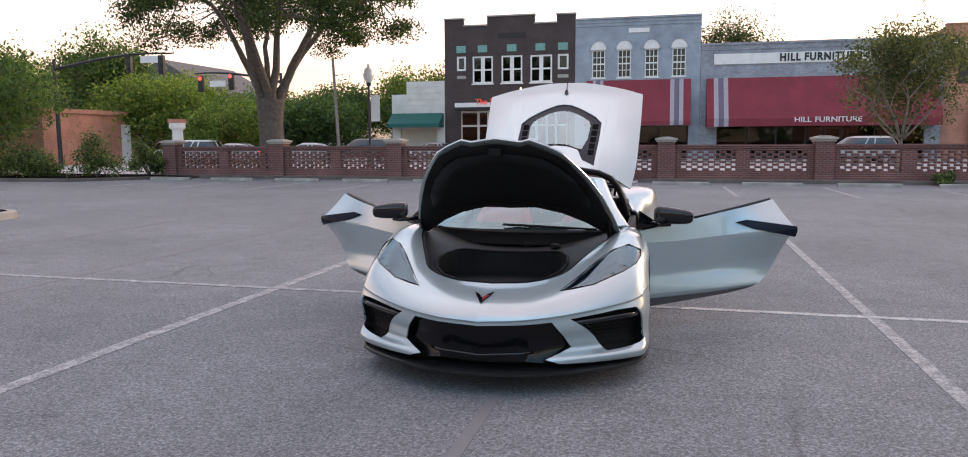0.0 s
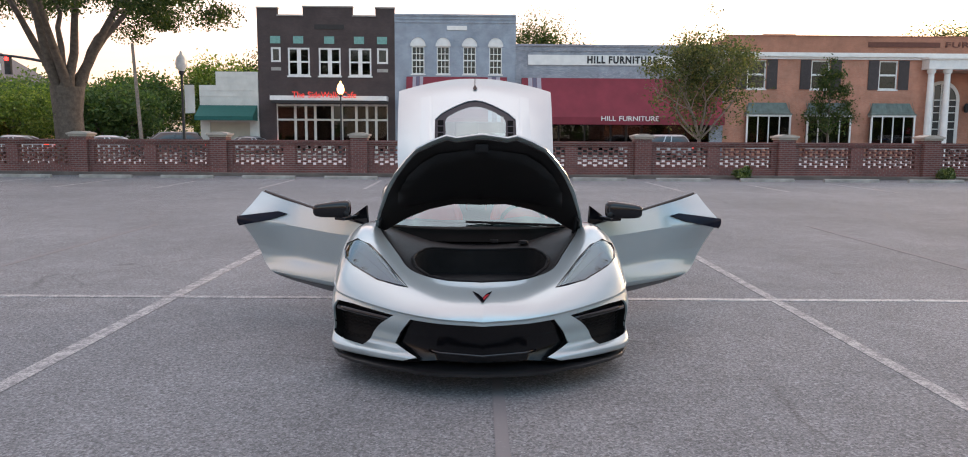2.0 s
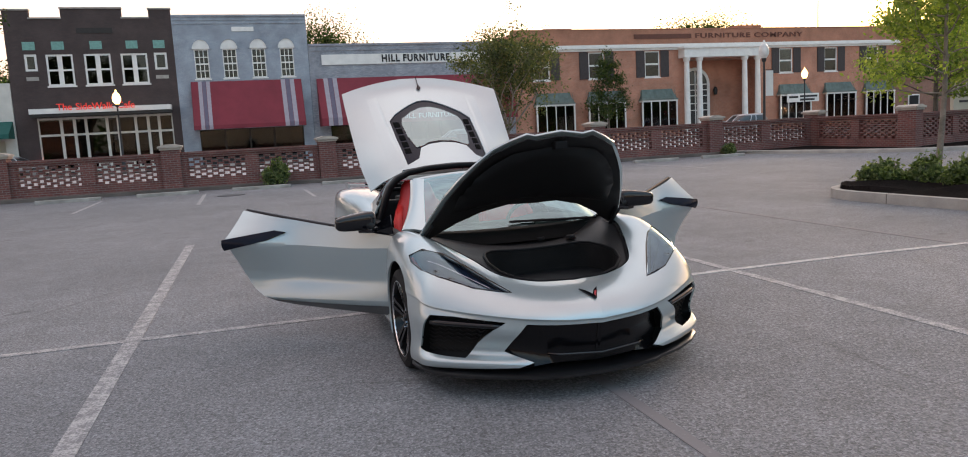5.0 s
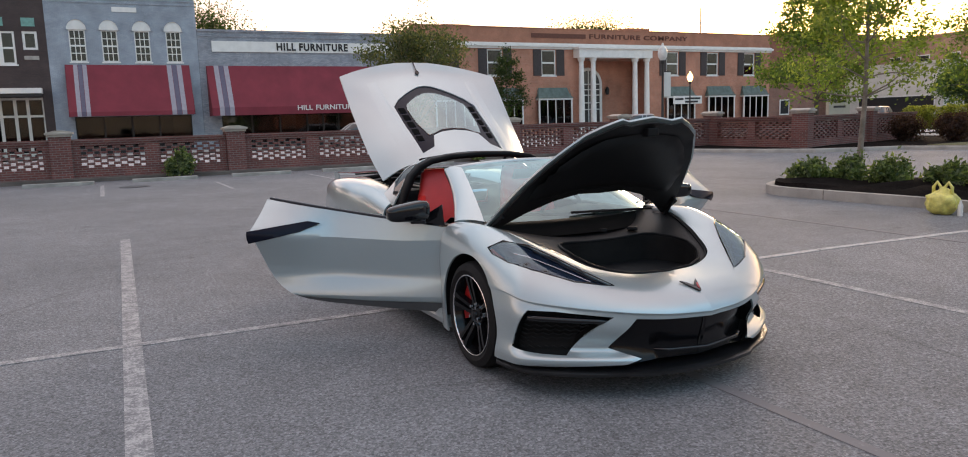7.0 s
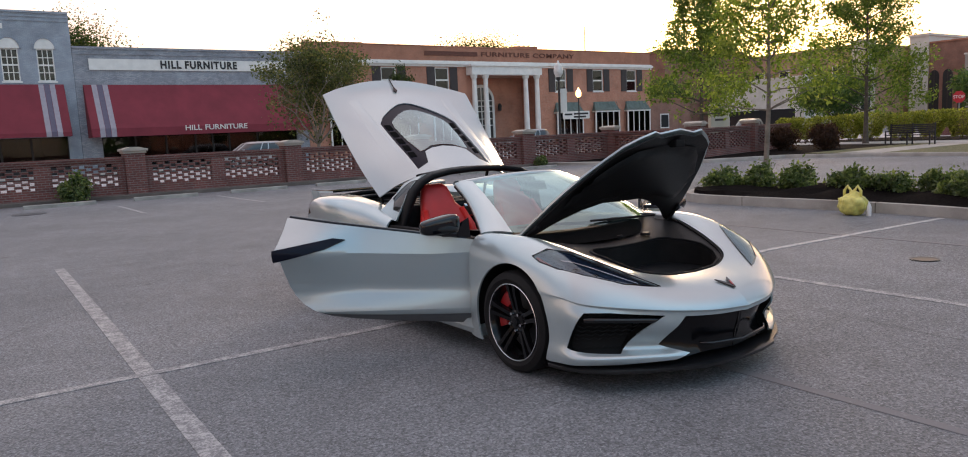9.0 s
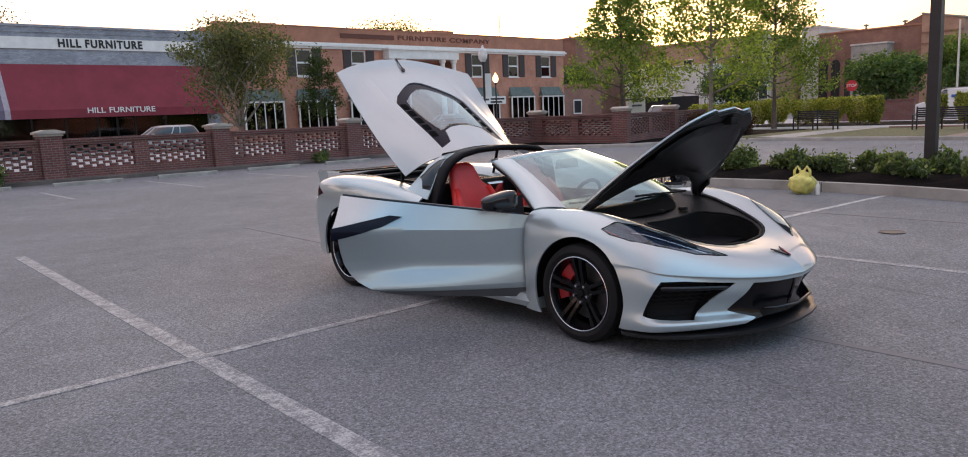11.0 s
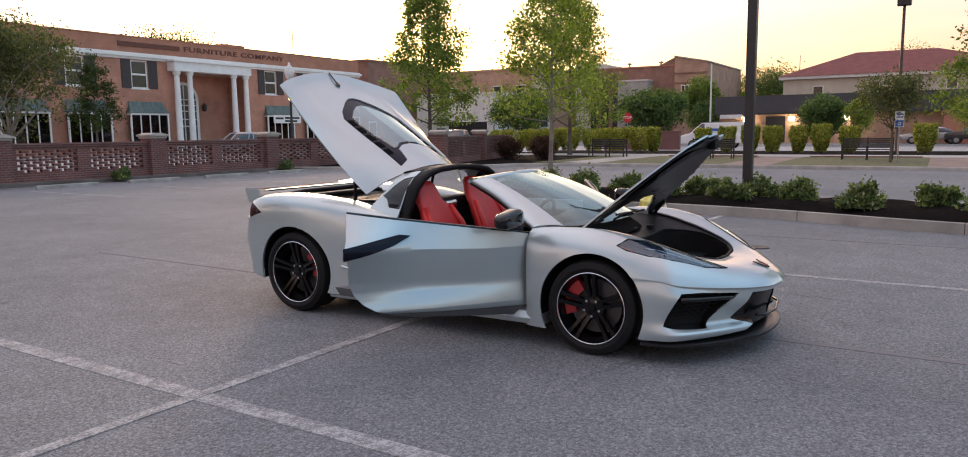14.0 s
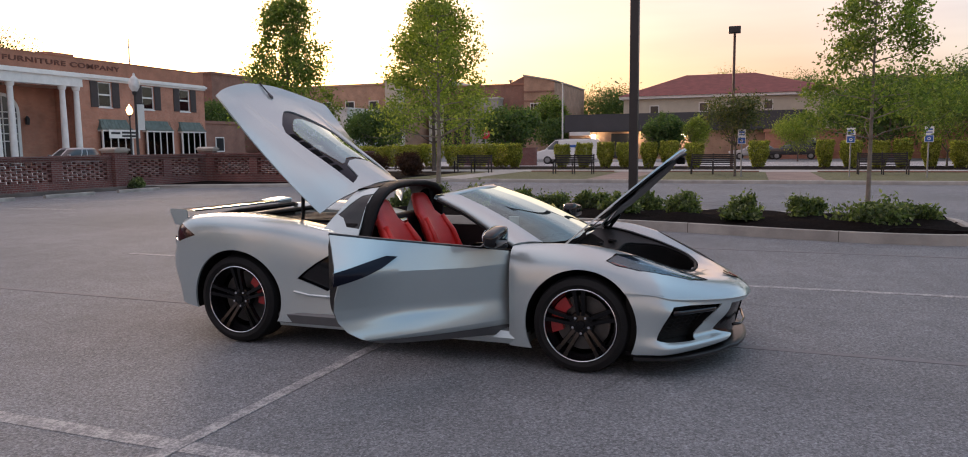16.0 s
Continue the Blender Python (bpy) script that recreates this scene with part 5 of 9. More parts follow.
def oak(label, place, height, trunk_h, spread, low, clumps, per, leaf, size, bark, seed, trunk_r, drift):
    """A broad old tree: arching limbs out of a thick trunk, and flat clumps of leaves with gaps."""
    rng = np.random.default_rng(seed)
    t = thing("tree", label, "tree", place)
    bm = bmesh.new()
    prev = (0, 0, -0.05, trunk_r * 1.5)
    for z, k in ((0.25, 1.15), (1.2, 0.95), (2.3, 0.95), (trunk_h, 1.12)):
        x, y = rng.normal(size=2) * 0.03
        tube(bm, prev[:3], (x, y, z), prev[3], trunk_r * k, 12, cap=False)
        prev = (x, y, z, trunk_r * k)
    samples = []
    for i in range(9):
        an = 2 * math.pi * (i + rng.uniform(-0.3, 0.3)) / 9
        reach = spread * rng.uniform(0.35, 0.85)
        p0 = Vector((math.cos(an), math.sin(an), 0)) * trunk_r * 0.5 + Vector((0, 0, trunk_h - 0.35))
        p3 = Vector((math.cos(an) * reach + drift, math.sin(an) * reach, low + (height - low) * rng.uniform(0.12, 0.7)))
        p1 = p0 + Vector((math.cos(an) * 0.5, math.sin(an) * 0.5, 1.4))
        p2 = p3 - Vector((math.cos(an) * reach * 0.45, math.sin(an) * reach * 0.45, rng.uniform(-0.4, 0.5)))
        last, r = p0, trunk_r * rng.uniform(0.36, 0.5)
        for k in range(1, 9):
            f = k / 8
            q = p0 * (1 - f)**3 + p1 * 3 * f * (1 - f)**2 + p2 * 3 * f * f * (1 - f) + p3 * f**3
            q = q + Vector(rng.normal(size=3)) * 0.07
            r2 = r * 0.84
            tube(bm, last, q, r, r2, 8, cap=False)
            last, r = q, r2
            if k > 2:
                samples.append((q, r2))
    an = rng.uniform(0, 2 * math.pi, clumps)
    rr = np.sqrt(rng.uniform(0, 1, clumps))
    f = rng.uniform(0, 1, clumps)
    top = (height - low) * np.sqrt(np.clip(1.0 - rr**2, 0.06, 1))
    dip = low - 0.5 * rr + 0.7 * (1 - rr) + 0.5 * np.sin(3 * an + 1.0)
    cl = np.stack([rr * spread * np.cos(an) + drift, rr * spread * np.sin(an), dip + top * f], 1)
    sp = np.array([tuple(q) for q, _ in samples])
    for c in cl:
        k = int(np.argmin(((sp - c) ** 2).sum(1)))
        q, r = samples[k]
        mid = (q + Vector(c)) / 2 + Vector(rng.normal(size=3)) * 0.12
        tube(bm, q, mid, min(r, 0.045), 0.025, 5, cap=False)
        tube(bm, mid, c, 0.025, 0.01, 5, cap=False)
    part("trunk", bm, bark, t, smooth="all")
    sig = rng.uniform(0.28, 0.62, clumps)
    pts = np.repeat(cl, per, 0) + np.clip(rng.normal(size=(clumps * per, 3)), -1.6, 1.6) * np.repeat(sig, per)[:, None] * [1, 1, 0.55]
    part("crown", leaf_mesh("crown", pts, size, rng), leaf, t)
    return t


oak("large spreading oak with a thick forked trunk", (-16.15, 24.6, 0), 12.2, 3.4, 5.9, 6.7, 150, 420, M["leaf_oak"], 0.07, M["bark"], 11, 0.58, 0.35)
tree("olive-green street tree in front of the furniture shop", (11.1, 29.6, 0.1), 6.9, 1.3, 2.7, 15000, M["leaf_hill"], 0.075, M["bark_pale"], 12, trunk_r=0.1, limbs=9, fill=0.75, open_=0.5, clump=0.105, low=1.15)
tree("small dark street tree before the orange store", (26.0, 47.5, 0.14), 7.2, 1.6, 1.7, 5200, M["leaf_oak"], 0.09, M["bark"], 13, trunk_r=0.09, limbs=6, shape="cone")
tree("tall young green tree at the wall's corner", (29.7, 21.5, 0.1), 10.6, 1.9, 2.7, 16000, M["leaf_mid"], 0.095, M["bark"], 14, trunk_r=0.13, limbs=11, shape="cone", open_=0.35, clump=0.11)
tree("young bright green tree on the planted island", (10.3, 4.45, 0.13), 5.2, 1.6, 1.35, 9500, M["leaf_bright"], 0.045, M["bark_pale"], 15, lean=0.12, trunk_r=0.055, limbs=9, fill=0.7, shape="cone", open_=0.3, clump=0.12, low=0.95)
tree("young green tree on the planted island", (9.4, -4.4, 0.13), 5.0, 1.45, 1.15, 12000, M["leaf_mid"], 0.038, M["bark_pale"], 16, trunk_r=0.04, limbs=9, shape="cone", open_=0.45, clump=0.11, low=1.05)
tree("tall conical green tree behind the hedges", (34.0, 14.8, 0.12), 10.5, 1.6, 2.7, 17000, M["leaf_mid"], 0.085, M["bark"], 17, trunk_r=0.12, limbs=10, shape="cone", open_=0.4, clump=0.12)
for i, (x, y, h, s) in enumerate(((28.0, -1.7, 3.7, 1.15), (58, -5.7, 3.8, 1.7), (58, 1.9, 3.8, 1.0), (42, -12.5, 5.2, 2.4), (41, -17.5, 5.4, 2.8))):
    tree("small ornamental tree beside the hedges", (x, y, 0.12), h, 0.8 if i else 1.3, s, 11000 if i else 5000, M["leaf_bright"] if i in (1, 2) else M["leaf_mid"] if i else M["leaf_hill"], 0.065 if i else 0.06, M["bark"], 30 + i, trunk_r=0.05, limbs=6)
FAR_TREES = [(9.0, 90, 16.5, 5, 5.0), (52, 78, 13.5, 4, 4.2), (58, 80, 15, 5, 4.5), (63, 79, 13, 4, 4), (-28, 60, 6.6, 1.5, 3.6), (-34, 62, 5.6, 1.2, 3.6), (-23.5, 66, 8.4, 1.5, 3.8),
             (-20.5, 75, 9.6, 2, 4), (-40, 66, 6.8, 1.2, 4.5), (-45, 60, 8.2, 1.5, 4.5), (-33, 50, 5.0, 0.8, 3.4), (-27, 52, 5.2, 0.8, 3.2), (-39, 47, 6.6, 1, 4), (-46, 50, 11, 2, 3.6), (-40.5, 31.5, 6.2, 1.2, 2.6),
             (-44, 36, 7.5, 1.2, 5), (-57, 60, 10, 2, 4.5), (-70, 66, 11, 2, 7), (-16, 95, 10, 3, 5), (75, 40, 6, 1.4, 3.4), (62, 19.3, 5.0, 1.4, 2.7), (95, 24, 8.1, 1.5, 2.2), (92, 21, 5, 1, 3), (130, 22, 12, 3, 6), (150, 2, 15.5, 6, 5),
             (155, -10, 15, 6, 6), (55, -26, 7, 1.5, 5), (60, -36, 8, 1.5, 6), (60, 4.8, 3.9, 0.8, 1.5), (72, 62, 7, 1.5, 4), (-30, 44, 4.5, 0.6, 3.0), (70, -22, 9, 2, 5.5), (66, -13, 7, 1.5, 4.5), (76, -31, 10, 2, 6)]
for i, (x, y, h, th, s) in enumerate(FAR_TREES):
    tree("leafy green tree in the distance", (x, y, 0), h, th, s, 17000, M["leaf_oak"] if y > 70 else M["leaf_far"] if i % 3 or i == 0 else M["leaf_mid"], 0.15 if y > 45 or x > 60 else 0.11, M["bark"], 60 + i, trunk_r=0.18, limbs=6, fill=1.05, clump=0.2 if y > 70 else 0.16)
rng0 = np.random.default_rng(5)
n = 26000
ang = rng0.uniform(-1.15, 2.0, n)
ang = np.where(rng0.uniform(size=n) < 0.5, ang, rng0.uniform(0, 2 * math.pi, n))
r = rng0.uniform(190, 215, n)
hgt = np.abs(rng0.normal(0, 4.0, n)) + 5 * (0.5 + 0.5 * np.sin(ang * 23)) * rng0.uniform(0, 1, n)
pts = np.stack([r * np.sin(ang), r * np.cos(ang), hgt], 1)
tagged(part("far_woods", leaf_mesh("far_woods", pts, 1.3, rng0), M["leaf_far"]), "low line of far woods on the horizon", "woods", kind="stuff")

# ---- shrubs and hedges ----


def shrub(label, place, radius, height, leaf, leaves, seed, size=0.045, name="shrub", group="", column=False):
    rng = np.random.default_rng(seed)
    s = thing(name, label, "shrub", place, group)
    bm = bmesh.new()
    for k in range(7):
        an = 2 * math.pi * k / 7 + rng.uniform(-0.3, 0.3)
        e = Vector((math.cos(an) * radius * 0.6, math.sin(an) * radius * 0.6, height * rng.uniform(0.5, 0.8)))
        tube(bm, (0, 0, -0.03), e * 0.5, 0.018, 0.012, 5, cap=False)
        tube(bm, e * 0.5, e, 0.012, 0.006, 5, cap=False)
    part("stem", bm, M["bark"], s)
    k = 46
    u = rng.normal(size=(k, 3))
    u /= np.linalg.norm(u, axis=1)[:, None]
    u[:, 2] = np.abs(u[:, 2]) * 1.0 if not column else u[:, 2]
    u[:, :2] *= (1 + 0.25 * np.sin(2 * np.arctan2(u[:, 1], u[:, 0]) + seed) if not column else np.ones(k))[:, None]
    cl = u * [radius * 0.8, radius * 0.8, height * (0.72 if not column else 0.42)] * rng.uniform(0.5, 1.08, k)[:, None] + [0, 0, height * (0.18 if not column else 0.52)]
    if not column:
        # a few stray shoots and a skewed, lumpy outline
        cl[:, 2] *= 1 + 0.22 * np.sin(cl[:, 0] / radius * 4 + seed) + 0.15 * np.cos(cl[:, 1] / radius * 5 + seed)
        cl[:6] *= [1.22, 1.22, 1.12]
    per = leaves // k
    pts = np.repeat(cl, per, 0) + rng.normal(size=(k * per, 3)) * radius * rng.uniform(0.10, 0.2, (k, 1)).repeat(per, 0)
    pts[:, 2] = np.maximum(pts[:, 2], 0.02)
    part("foliage", leaf_mesh("foliage", pts, size, rng), leaf, s)
    return s


def hedge_plant(place, radius, height, seed):
    """A clipped plant: upright, wider above, with a flat top and a bare foot."""
    rng = np.random.default_rng(seed)
    s = thing("hedge_plant", "clipped upright yellow-green hedge plant", "shrub", place, "hedge row")
    bm = bmesh.new()
    for k in range(5):
        an = 2 * math.pi * k / 5
        tube(bm, (0.04 * math.cos(an), 0.04 * math.sin(an), -0.03), (radius * 0.5 * math.cos(an), radius * 0.5 * math.sin(an), height * 0.8), 0.018, 0.008, 5, cap=False)
    part("stem", bm, M["bark"], s)
    n = 3600
    z = rng.uniform(0, 1, n) ** 0.85
    an = rng.uniform(0, 2 * math.pi, n)
    # most leaves lie near the clipped surface
    rr = radius * (0.55 + 0.45 * np.minimum(1, z * 1.9)) * np.where(z > 0.93, 0.94, 1.0) * rng.uniform(0.35, 1.0, n) ** 0.35
    sq = 1.0 / np.maximum(np.abs(np.cos(an)), np.abs(np.sin(an))) ** 0.45
    wob = 1 + 0.10 * np.sin(an * 3 + seed) * np.sin(z * 9 + seed) + rng.normal(0, 0.045, n)
    pts = np.stack([rr * sq * wob * np.cos(an), rr * sq * wob * np.sin(an), 0.16 + z * (height - 0.16) + rng.normal(0, 0.025, n)], 1)
    part("foliage", leaf_mesh("foliage", pts, 0.055, rng), M["leaf_hedge"], s)
    return s


ISLE_SHRUBS = ((9.3, 4.75, 0.42, 0.6), (9.75, 4.2, 0.44, 0.66), (9.6, 3.3, 0.42, 0.58), (9.75, 2.3, 0.42, 0.6), (9.5, 1.5, 0.4, 0.52), (9.85, 0.75, 0.4, 0.56), (8.85, 0.0, 0.42, 0.58), (9.8, -0.35, 0.4, 0.6),
               (8.85, -1.2, 0.42, 0.62), (8.3, -2.25, 0.34, 0.55), (9.1, -3.35, 0.42, 0.56), (7.85, -4.2, 0.46, 0.62), (8.5, -5.0, 0.36, 0.45))
for i, (x, y, r, h) in enumerate(ISLE_SHRUBS):
    shrub("low leafy green shrub in dark mulch", (x, y, 0.2), r * 0.98 * random.uniform(0.82, 1.18), h * 0.58 * random.uniform(0.8, 1.12), M["leaf_shrub"], 2800, 200 + i, 0.042, group="shrubs on the island")
HEDGE_Y = [22.0, 20.9, 19.6, 18.2, 17.0, 15.3, 13.8, 12.3, 11.05, 8.13, 6.84, 5.58, 4.44, 3.12, 2.03, 0.66, -2.69, -5.95, -7.18, -8.5, -9.57, -10.81, -12.13, -13.5, -15.0]
for i, y in enumerate(HEDGE_Y):
    near = i < 8
    hedge_plant((37.5 + (1.2 if near else 0), y, 0.12), (0.46 if not near else 0.72) * random.uniform(0.9, 1.12), 1.5 + random.uniform(-0.1, 0.1), 300 + i)
for i, (x, y) in enumerate(((27.6, 15.2), (27.9, 13.4), (29.4, 14.2))):
    shrub("round dark maroon shrub in the mulch", (x, y, 0.1), 0.75, 1.15, M["leaf_maroon"], 4000, 400 + i, 0.05, column=True)
for i, (x, y, r, h) in enumerate(((-0.7, 20.5, 0.5, 0.75), (9.8, 20.2, 0.3, 0.25), (-22.0, 20.5, 1.1, 1.5), (-24.5, 20.0, 1.1, 1.3), (-20.5, 21.8, 0.9, 1.5), (-27, 20.5, 1.2, 1.3), (-29.5, 21, 1.2, 1.4), (17.0, 19.9, 0.3, 0.25))):
    shrub("leafy green bush at the kerb", (x, y, 0.1), r, h, M["leaf_shrub"], 3600, 420 + i, 0.06, name="bush")
tree("leafy tree over the car park's end", (-27.0, 19.5, 0), 5.6, 1.1, 3.0, 12000, M["leaf_far"], 0.11, M["bark"], 500, trunk_r=0.12, limbs=7)

# ---- street furniture ----


def street_lamp(place, lit, banner=True, group="street lamps"):
    s = thing("street_lamp", "black post lamp with an acorn globe" + (", lit" if lit else ""), "street lamp", place, group)
    bm = bmesh.new()
    lathe(bm, [(0.0, 0), (0.22, 0), (0.22, 0.25), (0.15, 0.4), (0.12, 0.9), (0.075, 1.0), (0.055, 3.0), (0.05, 4.1), (0.11, 4.15), (0.12, 4.3), (0.0, 4.3)], 14)
    part("pole", bm, M["black_metal"], s, smooth=True)
    bm = bmesh.new()
    lathe(bm, [(0.12, 4.3), (0.24, 4.5), (0.26, 4.7), (0.2, 4.88), (0.2, 4.92), (0.1, 5.02), (0.05, 5.1), (0.06, 5.16), (0.0, 5.22)], 16)
    part("globe", bm, M["lamp_lit"] if lit else M["lamp_white"], s, "glowing globe" if lit else "white globe", smooth="all")
    if banner:
        part("banner_arm", boxed(0.05, 0.55, -0.015, 0.015, 3.7, 3.73), M["black_metal"], s)
        part("banner", boxed(0.1, 0.55, -0.01, 0.01, 2.4, 3.68), M["white"], s, "pale cloth banner")
    return s


street_lamp((-13.1, 28.8, 0.1), False)
street_lamp((-8.95, 47.6, 0.14), True, False)
street_lamp((24.05, 26.6, 0.1), False)
street_lamp((44.3, 47.0, 0.14), True, False)


def utility_pole(x, y, h, lean):
    p = thing("utility_pole", "weathered wooden utility pole", "pole", (x, y, 0))
    bm = bmesh.new()
    tube(bm, (0, 0, -0.1), (lean, 0, h), 0.13, 0.09, 10)
    part("pole", bm, M["bark_pale"], p)
    return p


utility_pole(-20.6, 42, 7.2, -0.35)

big_pole = thing("light_pole", "tall dark square light pole in the island", "light pole", (9.9, -0.1, 0.1))
part("pole", boxed(-0.085, 0.085, -0.085, 0.085, 0, 8.4), M["black_metal"], big_pole)
part("base_plate", boxed(-0.2, 0.2, -0.2, 0.2, -0.02, 0.04), M["black_metal"], big_pole)
part("lamp_head", boxed(-0.35, 0.35, -0.25, 0.25, 8.4, 8.6), M["black_metal"], big_pole)
far_pole = thing("light_pole", "far tall car park light with two heads", "light pole", (46, -1.1, 0))
bm = bmesh.new()
tube(bm, (0, 0, 0), (0, 0, 8.7), 0.1, 0.08, 8)
part("pole", bm, plain("pole_brown", (0.09, 0.05, 0.04), 0.6), far_pole)
for dx, dz in ((-0.35, 0.0), (0.35, 0.12)):
    part("lamp_head", boxed(dx - 0.28, dx + 0.28, -0.36, 0.36, 8.5 + dz, 8.9 + dz, bevel=0.04), M["black_metal"], far_pole)


def signal_head(parent, x, y, z, lit):
    h = part("signal_head", boxed(x - 0.17, x + 0.17, y - 0.12, y + 0.12, z - 0.55, z + 0.55, bevel=0.02), M["black_metal"], parent)
    for k, dz in enumerate((0.35, 0, -0.35)):
        bm = bmesh.new()
        lathe(bm, [(0.0, 0.0), (0.12, 0.0), (0.12, 0.04), (0.0, 0.05)], 12)
        o = part("lens", bm, M["signal_red"] if lit and k == 0 else M["dark"], h)
        o.matrix_basis = pose(x, y - 0.125, z + dz, 90)


def signal_mast(place, reach, zs, heads, lit, sign=None):
    t = thing("traffic_signal", "traffic signals on a curved mast arm" + (" showing red" if lit else ""), "traffic signal", place)
    bm = bmesh.new()
    tube(bm, (0, 0, 0), (0, 0, zs), 0.14, 0.1, 10)
    prev = Vector((0, 0, zs - 0.6))
    for i in range(1, 9):
        u = i / 8
        q = Vector((reach * u, 0, zs - 0.6 + 0.75 * math.sin(u * 1.9)))
        tube(bm, prev, q, 0.1 - 0.05 * (i - 1) / 8, 0.1 - 0.05 * u, 8)
        prev = q
    part("mast", bm, M["black_metal"], t)
    for hx, hz in heads:
        signal_head(t, hx, -0.15, hz, lit)
    if sign:
        part("street_sign", boxed(sign[0], sign[1], -0.06, -0.04, sign[2], sign[3]), M["white"], t)
    return t


signal_mast((-35.2, 33, 0), 8.2, 6.6, ((5.4, 6.2), (7.6, 6.05)), False, (6.1, 7.3, 6.2, 6.6))
signal_mast((-23.8, 40, 0), -6.4, 6.1, ((-5.9, 5.5), (-3.6, 5.6)), True, (-5.3, -4.1, 5.3, 5.7))

col = thing("garden_column", "white round column with a red cap", "column", (-29.0, 36, 0))
bm = bmesh.new()
lathe(bm, [(0, 0), (0.5, 0), (0.5, 0.3), (0.36, 0.4), (0.32, 2.3), (0.5, 2.45), (0.5, 2.75), (0, 2.75)], 16)
part("shaft", bm, M["white"], col, smooth=True)
part("cap", boxed(-0.4, 0.4, -0.4, 0.4, 2.75, 3.0), M["brick_orange"], col)


def bench(x, y, turn=90):
    b = thing("park_bench", "black slatted metal park bench on the grass", "bench", (x, y, 0.14), "park benches", turn=turn)
    for k in range(6):
        part("seat_slat", boxed(-0.95, 0.95, -0.25 + k * 0.08, -0.19 + k * 0.08, 0.42, 0.45), M["black_metal"], b)
    for k in range(5):
        part("back_slat", boxed(-0.95, 0.95, 0.25 + k * 0.015, 0.28 + k * 0.015, 0.5 + k * 0.085, 0.565 + k * 0.085), M["black_metal"], b)
    for sx in (-0.95, 0, 0.95):
        bm = bmesh.new()
        box(bm, sx - 0.025, sx + 0.025, -0.25, -0.2, 0, 0.6)
        box(bm, sx - 0.025, sx + 0.025, 0.24, 0.3, 0, 0.95)
        box(bm, sx - 0.025, sx + 0.025, -0.25, 0.28, 0.6, 0.63)
        part("leg", bm, M["black_metal"], b)
    return b


for x, y in ((30.2, 5.8), (30.2, -0.7), (31.5, 11.5), (30.3, -7.65)):
    bench(x, y, -90)


def parking_sign(x, y):
    s = thing("parking_sign", "blue and white disabled parking sign on a post", "sign", (x, y, 0.1), "parking signs")
    bm = bmesh.new()
    tube(bm, (0, 0, 0), (0, 0, 2.05), 0.03, 0.03, 8)
    part("post", bm, M["steel"], s)
    p = part("panel", boxed(-0.05, -0.035, -0.16, 0.16, 1.4, 2.0), M["white"], s)
    part("blue_field", boxed(-0.056, -0.05, -0.14, 0.14, 1.42, 1.66), M["sign_blue"], p)
    part("bar", boxed(-0.056, -0.05, -0.11, 0.11, 1.76, 1.8), M["sign_blue"], p)
    part("bar", boxed(-0.056, -0.05, -0.11, 0.11, 1.86, 1.92), M["sign_blue"], p)
    bm = bmesh.new()
    lathe(bm, [(0.035, 0), (0.06, 0.0), (0.06, 0.004), (0.035, 0.004)], 14, axis="x")
    o = part("pictogram", bm, M["white"], p)
    o.matrix_basis = pose(-0.06, 0, 1.53)


for x, y in ((27.6, -1.95), (27.9, -6.1), (27.6, -8.8)):
    parking_sign(x, y)
st = thing("stop_sign", "red stop sign on a post", "sign", (53, 18.4, 0))
bm = bmesh.new()
tube(bm, (0, 0, 0), (0, 0, 2.8), 0.04, 0.04, 8)
part("post", bm, M["steel"], st)
bm = bmesh.new()
prism(bm, [(0.42 * math.cos(math.pi / 8 + i * math.pi / 4), 2.5 + 0.42 * math.sin(math.pi / 8 + i * math.pi / 4)) for i in range(8)], "x", -0.06, -0.04)
o = part("panel", bm, M["sign_red"], st)
lettering("STOP", 0.3, M["letter_white"], st, pose(-0.07, 0, 2.5, 90, 0, -90), 0.01)
board = thing("notice_board", "cream notice board with dark writing beside the lot", "sign", (35.5, 24.8, 0))
part("panel", boxed(-0.9, 0.9, -0.1, 0.1, 0.8, 2.7), M["beige"], board)
part("post", boxed(-0.8, -0.65, -0.08, 0.08, 0, 0.8), M["siding"], board)
part("post", boxed(0.65, 0.8, -0.08, 0.08, 0, 0.8), M["siding"], board)
for z in (2.3, 2.0, 1.7):
    part("bar", boxed(-0.5, 0.5, -0.115, -0.1, z - 0.06, z + 0.06), M["shutter"], board)


